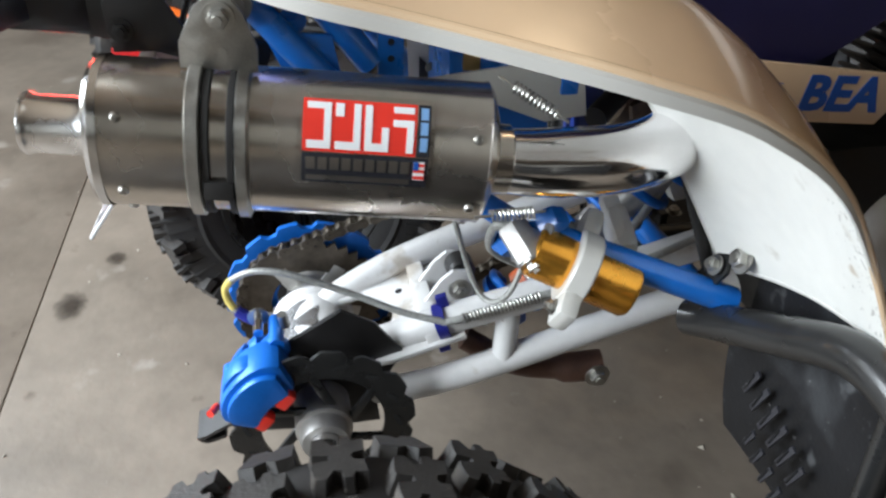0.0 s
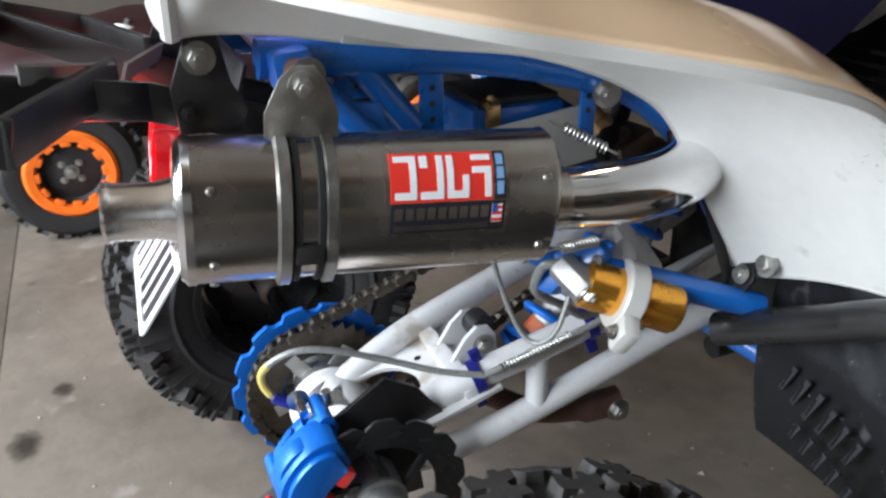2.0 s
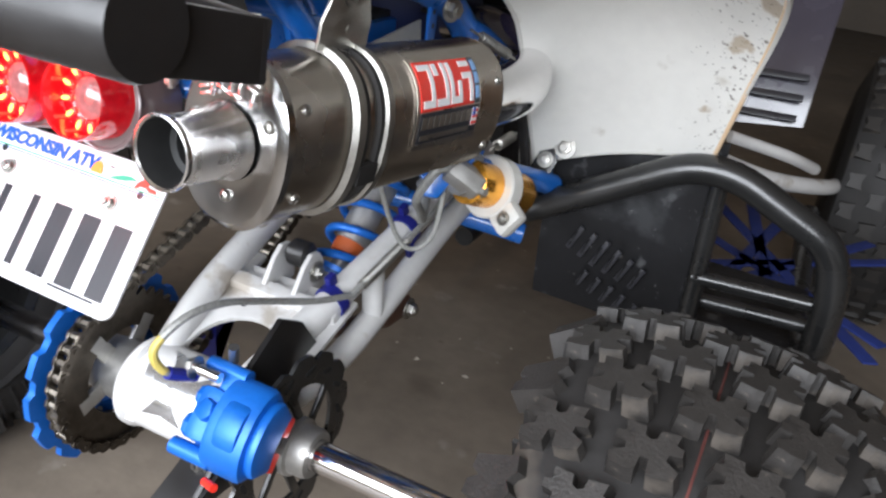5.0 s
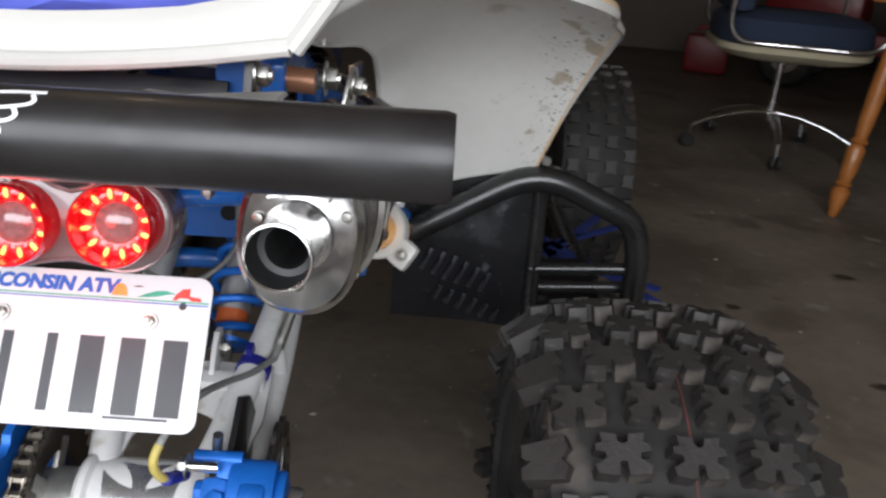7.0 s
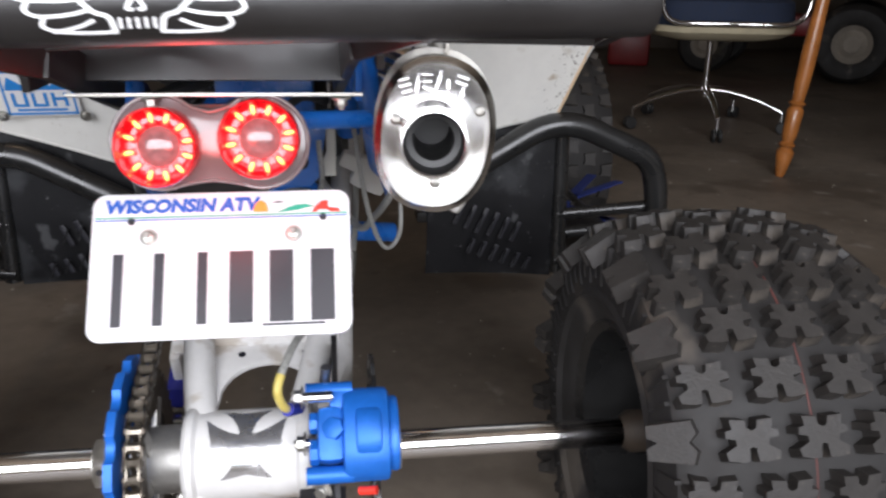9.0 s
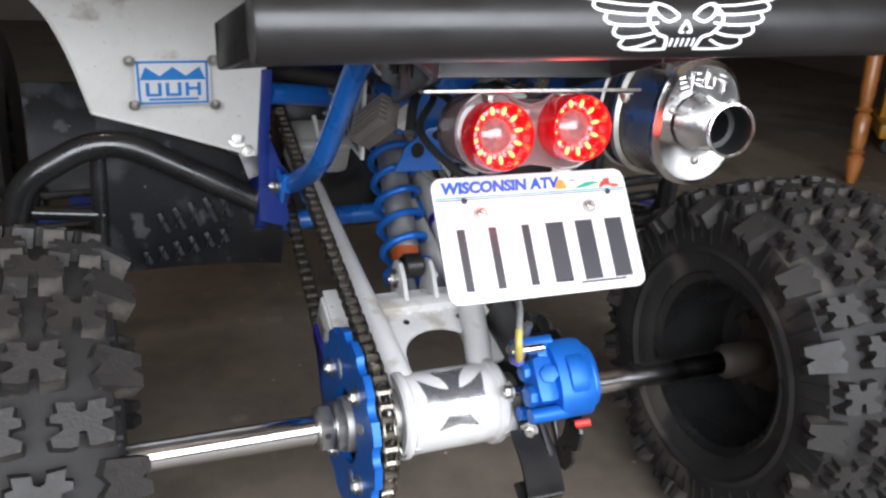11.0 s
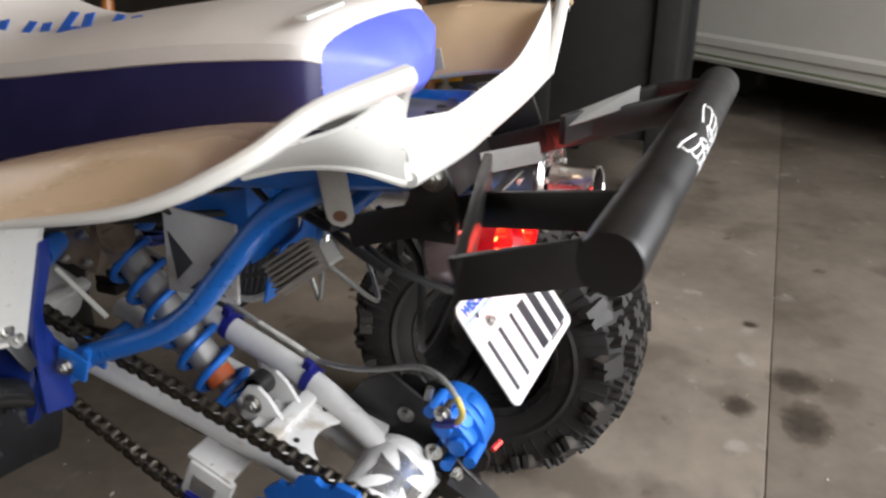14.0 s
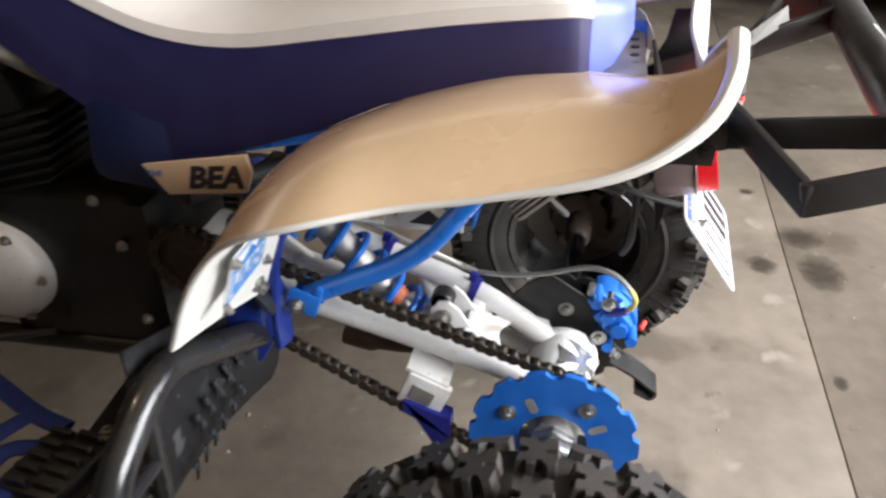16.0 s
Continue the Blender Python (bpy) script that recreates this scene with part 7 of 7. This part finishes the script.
def front_end():
    # right front wheel, mudguard and suspension arm glimpsed past the rear fender
    for s, x in ((1, 0.655), (-1, -0.62)):
        m = pose(x, 1.28, 0.265, 0, 90, 0)
        bm = B()
        prof = [(0.125, -0.075), (0.15, -0.09), (0.20, -0.095), (0.245, -0.082), (0.258, -0.05), (0.262, 0)]
        lathe(bm, prof + [(a, -b) for a, b in prof[-2::-1]], m, 56)
        wh = part("front_wheel", bm, "rubber_side", atv, "narrow black front tyre")
        bm = B()
        lathe(bm, [(0.125, -0.072), (0.115, -0.06), (0.11, 0), (0.05, 0.02), (0.0, 0.02)], m, 32)
        part("front_rim", bm, "black_gloss", wh)
        proto = None
        for i in range(30):
            for j, xx in enumerate((-0.062, -0.02, 0.02, 0.062)):
                mm = m @ Matrix.Rotation(2 * math.pi * (i + 0.5 * (j % 2)) / 30, 4, "Z") @ Matrix.Translation((0.257 - 0.16 * max(0, abs(xx) - 0.03), 0, xx)) @ Matrix.Rotation(radians(90), 4, "Y") @ Matrix.Rotation(radians(180), 4, "Z")
                if proto is None:
                    bm = B()
                    prism(bm, [(-0.014, -0.012), (0.014, -0.015), (0.010, 0.0), (0.014, 0.015), (-0.014, 0.012), (-0.010, 0)], -0.004, 0.012, Matrix(), 0)
                    proto = part("tread_block", bm, "rubber", wh, "", flat=True)
                    proto.matrix_basis = mm
                else:
                    share(proto, mm, wh)
    bm = B()
    rows = []
    for i in range(9):
        t = i / 8
        y, z = 0.80 + 0.30 * t ** 1.4, 0.43 + 0.30 * math.sin(t * 1.5)
        rows.append([(0.20 + 0.035 * j, y + 0.004 * j, z + 0.004 * j) for j in range(9)])
    loft(bm, rows, closed=False)
    thick(bm, 0.005)
    mg = part("front_mudguard", bm, mat("violet_black_plastic", (0.035, 0.032, 0.045), 0.25, vary=0.1, coat=0.5), atv, "dark front mudguard with three slots")
    for k in range(3):
        bm = B()
        rbox(bm, (0.085, 0.006, 0.012), pose(0.425, 0.812 + 0.012 * k, 0.475 + 0.03 * k, -35, -3, 0), 0.004)
        part("slot", bm, "black_ink", mg)
    bm = B()
    tube(bm, spline([(0.20, 0.72, 0.40), (0.34, 0.78, 0.395), (0.46, 0.86, 0.36), (0.55, 1.0, 0.33), (0.58, 1.2, 0.29)], 6), 0.014, 14)
    aa = part("suspension_arm", bm, "white_paint", atv, "white tubular front suspension arm")
    bm = B()
    tube(bm, spline([(0.38, 0.80, 0.43), (0.47, 0.86, 0.405), (0.52, 0.95, 0.37)], 6), 0.010, 12)
    part("arm_brace", bm, "white_paint", aa)
    for x in (-0.1, 0.1):
        bm = B()
        tube(bm, [(x, 0.42, 0.30), (x, 1.1, 0.30), (x * 0.8, 1.35, 0.45)], 0.014, 12)
        part("lower_rail", bm, "engine", aa)


fender_bits()
seat()
nerf(1)
nerf(-1)
engine()
front_end()
# ---- the rest of the garage ----
def office_chair(x, y, turn):
    t = thing("office_chair", "old navy office chair with beige underside on a chrome castor base", "chair", at=(x, y, 0))
    t.rotation_euler = (0, 0, radians(turn))
    bm = B()
    rings = []
    for z, k in ((0.405, 0.62), (0.42, 0.86), (0.445, 1.0), (0.47, 1.02)):
        rings.append([(k * px, k * py, z) for px, py in rounded(0.56, 0.62, 0.16, 6)])
    loft(bm, rings, caps=True)
    part("seat_shell", bm, "cushion", t, "beige vinyl seat underside")
    bm = B()
    rings = []
    for z, k in ((0.468, 1.0), (0.50, 1.03), (0.57, 1.0), (0.60, 0.8)):
        rings.append([(k * px, k * py, z) for px, py in rounded(0.54, 0.60, 0.16, 6)])
    loft(bm, rings, caps=True)
    part("seat_cushion", bm, "navy", t, "dark navy fabric cushion")
    bm = B()
    tube(bm, [(0, 0, 0.14), (0, 0, 0.22)], 0.020, 20)
    tube(bm, [(0, 0, 0.22), (0, 0, 0.41)], 0.014, 20)
    part("gas_column", bm, "chrome", t, "chrome column")
    for k in range(5):
        g = radians(72 * k + 40 - turn)
        c, s = math.cos(g), math.sin(g)
        bm = B()
        tube(bm, spline([(0.02 * c, 0.02 * s, 0.175), (0.13 * c, 0.13 * s, 0.165), (0.25 * c, 0.25 * s, 0.135), (0.345 * c, 0.345 * s, 0.095)], 6), [0.019 - 0.0004 * i for i in range(19)], 14, flatten=0.8)
        arm = part("base_arm", bm, "chrome", t)
        bm = B()
        tube(bm, [(0.345 * c, 0.345 * s, 0.03), (0.345 * c, 0.345 * s, 0.105)], 0.008, 10)
        part("castor_stem", bm, "chrome", t)
        bm = B()
        for o in (-0.014, 0.014):
            lathe(bm, [(0.0, -0.007), (0.024, -0.007), (0.028, -0.003), (0.028, 0.003), (0.024, 0.007), (0.0, 0.007)], pose(0.355 * c, 0.355 * s, 0.028, 0, 0, math.degrees(g)) @ pose(0, o, 0, 90, 0, 0), 20)
        part("castor", bm, "dark", t, "black twin castor")
    for sx in (-1, 1):
        bm = B()
        tube(bm, fillet([(sx * 0.31, 0.0, 0.485), (sx * 0.31, 0.30, 0.485), (sx * 0.31, 0.30, 0.72), (sx * 0.31, -0.30, 0.72), (sx * 0.31, -0.30, 0.485), (sx * 0.31, 0.0, 0.485)], 0.10), 0.011, 14)
        part("armrest", bm, "chrome", t, "chrome loop armrest")
    bm = B()
    rbox(bm, (0.50, 0.08, 0.42), pose(0, 0.27, 0.80, -8, 0, 0), 0.03)
    part("backrest", bm, "navy", t)
    return t


def turned_leg(bm, p, q, r=0.022):
    prof = [(0.55, 0.0), (0.75, 0.02), (0.9, 0.05), (1.15, 0.10), (1.25, 0.13), (0.8, 0.15), (1.2, 0.165), (0.8, 0.18), (1.05, 0.22), (1.15, 0.34), (0.8, 0.36), (1.25, 0.375), (0.8, 0.39), (1.0, 0.46), (1.1, 0.62), (0.85, 0.9), (0.8, 1.0)]
    m = toward(p, Vector(q) - Vector(p))
    L = (Vector(q) - Vector(p)).length
    return lathe(bm, [(0, 0)] + [(r * a, L * h) for a, h in prof] + [(0, L)], m, 18)


def wooden_table():
    """A table whose turned legs stand on the floor; the top is above the view."""
    t = thing("wooden_table", "varnished wooden table with slender turned legs", "table", at=(2.4, 1.6, 0))
    feet = [(1.69, 1.92), (2.17, 1.34), (2.60, 0.98), (3.35, 2.10)]
    heads = [(1.76, 1.93), (2.22, 1.42), (2.62, 1.06), (3.28, 2.03)]
    for (x, y), (u, v) in zip(feet, heads):
        bm = B()
        turned_leg(bm, (x - 2.4, y - 1.6, 0.0), (u - 2.4, v - 1.6, 0.70), 0.025)
        part("leg", bm, "wood", t)
    bm = B()
    prism(bm, [(u - 2.4 + (0.08 if u > 2.4 else -0.08), v - 1.6 + (0.08 if v > 1.6 else -0.08)) for u, v in (heads[0], heads[1], heads[2], heads[3])], 0.70, 0.73, Matrix(), 0.006)
    part("top", bm, "wood", t)


def bottle(x, y):
    t = thing("plastic_bottle", "cloudy white plastic bottle standing on the floor", "bottle", at=(x, y, 0))
    bm = B()
    lathe(bm, [(0, 0), (0.036, 0), (0.040, 0.006), (0.040, 0.11), (0.032, 0.135), (0.014, 0.150), (0, 0.150)], Matrix(), 24)
    part("body", bm, "clear_hose", t)
    bm = B()
    lathe(bm, [(0, 0.172), (0.015, 0.172), (0.016, 0.150), (0, 0.150)], Matrix(), 18)
    part("cap", bm, "door_white", t, "white cap")


def other_vehicle():
    """A low red machine with orange-rimmed tyres beside the quad's left."""
    t = thing("small_buggy", "small red and black off-road buggy with orange bead rings", "buggy", at=(-1.30, -0.31, 0))
    for cy in (0.0, 0.95):
        m = pose(-0.10, cy, 0.172, 0, 90, 0)
        bm = B()
        prof = [(0.095, -0.08), (0.12, -0.092), (0.15, -0.09), (0.166, -0.07), (0.17, 0)]
        lathe(bm, prof + [(a, -b) for a, b in prof[-2::-1]], m, 40)
        w = part("wheel", bm, "rubber_side", t, "small knobbly tyre")
        bm = B()
        lathe(bm, [(0.106, 0.074), (0.108, 0.092), (0.100, 0.100), (0.082, 0.098), (0.078, 0.084)], m, 40)
        part("bead_ring", bm, "orange", w, "orange bead ring")
        for k in range(12):
            bm = B()
            rbox(bm, (0.014, 0.024, 0.014), m @ Matrix.Rotation(radians(30 * k), 4, "Z") @ pose(0.076, 0, 0.090), 0.004)
            part("ring_lug", bm, "orange", w)
        bm = B()
        lathe(bm, [(0.095, 0.075), (0.07, 0.06), (0.02, 0.07), (0.0, 0.072)], m, 32)
        part("rim", bm, "dark", w, "black rim")
        for k in range(4):
            g = radians(90 * k + 45)
            bolt_part(m @ Vector((0.028 * math.cos(g), 0.028 * math.sin(g), 0.069)), (1, 0, 0), w, 0.006, 0.006)
        bolt_part(m @ Vector((0, 0, 0.072)), (1, 0, 0), w, 0.012, 0.010)
        proto = None
        for i in range(22):
            for j, xx in enumerate((-0.055, 0.0, 0.055)):
                mm = m @ Matrix.Rotation(2 * math.pi * (i + 0.5 * (j % 2)) / 22, 4, "Z") @ Matrix.Translation((0.163, 0, xx)) @ Matrix.Rotation(radians(90), 4, "Y") @ Matrix.Rotation(radians(180), 4, "Z")
                if proto is None:
                    bm = B()
                    prism(bm, [(-0.018, -0.012), (0.018, -0.015), (0.012, 0.0), (0.018, 0.015), (-0.018, 0.012), (-0.012, 0)], -0.004, 0.014, Matrix(), 0)
                    proto = part("tread_block", bm, "rubber", w, "", flat=True)
                    proto.matrix_basis = mm
                else:
                    share(proto, mm, w)
    bm = B()
    rings = []
    for y, w_, z, h in ((-0.28, 0.10, 0.30, 0.05), (-0.15, 0.20, 0.33, 0.10), (0.2, 0.24, 0.36, 0.14), (0.7, 0.24, 0.36, 0.14), (1.1, 0.16, 0.32, 0.10)):
        rings.append([(-0.40 + w_ * math.cos(2 * math.pi * k / 20), y, z + h * math.sin(2 * math.pi * k / 20)) for k in range(20)])
    loft(bm, rings, caps=True)
    part("body", bm, "deep_red", t, "dark red body")
    bm = B()
    rbox(bm, (0.34, 1.3, 0.06), pose(-0.42, 0.4, 0.20), 0.02)
    part("chassis_pan", bm, "dark", t)
    bm = B()
    a, b = Vector((-0.22, 0.06, 0.25)), Vector((-0.28, 0.20, 0.48))
    spiral(a, b, 0.028, 7, 0.006, bm, 8, 14)
    part("spring", bm, "door_white", t, "white coil spring")
    bm = B()
    tube(bm, [a, b], 0.013, 14)
    part("damper", bm, "dark", t)
    for dy in (-0.03, 0.05):
        bm = B()
        tube(bm, [(-0.18, dy, 0.19), (-0.38, dy * 2, 0.24)], 0.010, 10)
        part("wishbone", bm, "dark", t)


def jerrycan(x, y, turn):
    t = thing("fuel_can", "dusty red plastic fuel can on the floor", "fuel can", at=(x, y, 0))
    t.rotation_euler = (0, 0, radians(turn))
    bm = B()
    rbox(bm, (0.30, 0.20, 0.26), pose(0, 0, 0.13), 0.04)
    part("tank", bm, "red", t)
    bm = B()
    tube(bm, fillet([(-0.08, 0, 0.25), (-0.08, 0, 0.31), (0.08, 0, 0.31), (0.08, 0, 0.25)], 0.03), 0.014, 12)
    part("handle", bm, "red", t)
    bm = B()
    lathe(bm, [(0, 0.30), (0.022, 0.30), (0.024, 0.25), (0.03, 0.25)], pose(0.11, 0, 0), 16)
    part("cap", bm, "dark", t, "black cap")


def garden_tractor(x, y, turn):
    """A red ride-on machine standing in the dark at the back."""
    t = thing("ride_on_mower", "red ride-on mower with dark tyres in the shadows", "mower", at=(x, y, 0))
    t.rotation_euler = (0, 0, radians(turn))
    for px, py, r, w in ((-0.42, 0.32, 0.19, 0.13), (-0.42, -0.32, 0.19, 0.13), (0.50, 0.36, 0.25, 0.20), (0.50, -0.36, 0.25, 0.20)):
        m = pose(px, py, r, 90, 0, 0)
        bm = B()
        h = w / 2
        prof = [(r * 0.48, -h * 0.8), (r * 0.62, -h), (r * 0.85, -h * 0.95), (r * 0.97, -h * 0.6), (r, 0)]
        lathe(bm, prof + [(a, -b) for a, b in prof[-2::-1]], m, 36)
        wh = part("wheel", bm, "rubber_side", t)
        bm = B()
        lathe(bm, [(0, h * 0.75), (r * 0.2, h * 0.8), (r * 0.35, h * 0.5), (r * 0.48, h * 0.85)], m, 28)
        lathe(bm, [(0, -h * 0.75), (r * 0.2, -h * 0.8), (r * 0.35, -h * 0.5), (r * 0.48, -h * 0.85)], m, 28)
        part("rim", bm, "cloth", wh, "dusty steel rim")
    bm = B()
    rbox(bm, (0.62, 0.46, 0.30), pose(-0.36, 0, 0.55), 0.07)
    part("bonnet", bm, "red", t)
    bm = B()
    rbox(bm, (0.62, 0.78, 0.05), pose(0.42, 0, 0.56), 0.03)
    part("rear_fender", bm, "cloth", t, "dusty pale fender")
    bm = B()
    rbox(bm, (1.15, 0.40, 0.14), pose(0.05, 0, 0.33), 0.04)
    part("deck", bm, "red", t)
    bm = B()
    rbox(bm, (0.40, 0.42, 0.12), pose(0.45, 0, 0.66), 0.05)
    part("seat", bm, "dark", t, "black seat")


def floor_jack(x, y, turn):
    t = thing("engine_hoist", "yellow painted steel hoist frame on castors", "hoist", at=(x, y, 0))
    t.rotation_euler = (0, 0, radians(turn))
    for s in (-1, 1):
        bm = B()
        rbox(bm, (0.85, 0.055, 0.055), pose(0.1, s * 0.22, 0.09, 0, 0, s * 6), 0.006)
        part("base_leg", bm, "yellow", t)
        for px in (-0.28, 0.48):
            bm = B()
            lathe(bm, [(0, -0.012), (0.034, -0.012), (0.036, 0), (0.034, 0.012), (0, 0.012)], pose(px, s * 0.24, 0.034, 90, 0, 0), 20)
            part("castor", bm, "dark", t)
        bm = B()
        rbox(bm, (0.05, 0.04, 0.9), pose(-0.12, s * 0.14, 0.50, 0, -14, 0), 0.005)
        part("stay", bm, "yellow", t)
    bm = B()
    rbox(bm, (0.06, 0.50, 0.06), pose(-0.30, 0, 0.09), 0.006)
    part("cross_beam", bm, "yellow", t)
    bm = B()
    rbox(bm, (0.07, 0.07, 1.2), pose(-0.28, 0, 0.70), 0.006)
    part("mast", bm, "yellow", t)


def crumpled_rag(x, y):
    bm = B()
    n = 26
    rows = []
    for i in range(n):
        row = []
        for j in range(n):
            u, v = i / (n - 1) * 2 - 1, j / (n - 1) * 2 - 1
            q = max(0.0, 1 - (u * u + v * v) ** 0.9)
            h = 0.15 * q ** 0.6 * (0.7 + 0.5 * noise.noise(Vector((u * 2.2, v * 2.2, 1.3)))) + 0.03 * q * noise.noise(Vector((u * 7, v * 7, 4)))
            row.append((x + 0.30 * u * (1 + 0.2 * noise.noise(Vector((u * 2, v * 2, 9)))), y + 0.22 * v, max(0.002, h)))
        rows.append(row)
    loft(bm, rows, closed=False)
    tagged(part("crumpled_rag", bm, "cloth"), "crumpled dusty grey rag lying on the floor", "rag")


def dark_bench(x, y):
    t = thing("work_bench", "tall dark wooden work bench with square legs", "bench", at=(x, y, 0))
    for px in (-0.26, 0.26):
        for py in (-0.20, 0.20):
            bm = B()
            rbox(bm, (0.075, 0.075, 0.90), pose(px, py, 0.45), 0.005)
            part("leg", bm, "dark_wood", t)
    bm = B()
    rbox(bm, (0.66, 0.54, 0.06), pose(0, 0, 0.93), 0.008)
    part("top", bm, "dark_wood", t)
    # near-black boards, added low so the space under the top stays dark
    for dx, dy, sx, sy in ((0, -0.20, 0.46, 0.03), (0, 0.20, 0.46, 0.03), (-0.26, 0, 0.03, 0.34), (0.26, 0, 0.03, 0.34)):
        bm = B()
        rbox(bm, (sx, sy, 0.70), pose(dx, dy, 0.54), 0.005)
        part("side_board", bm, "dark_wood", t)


office_chair(1.80, 2.83, 80)
wooden_table()
other_vehicle()
jerrycan(2.28, 5.15, -20)
garden_tractor(3.22, 4.78, -36)
floor_jack(3.13, 1.67, -43)
crumpled_rag(2.78, 1.22)
bottle(2.80, 1.0)
dark_bench(2.23, 0.13)
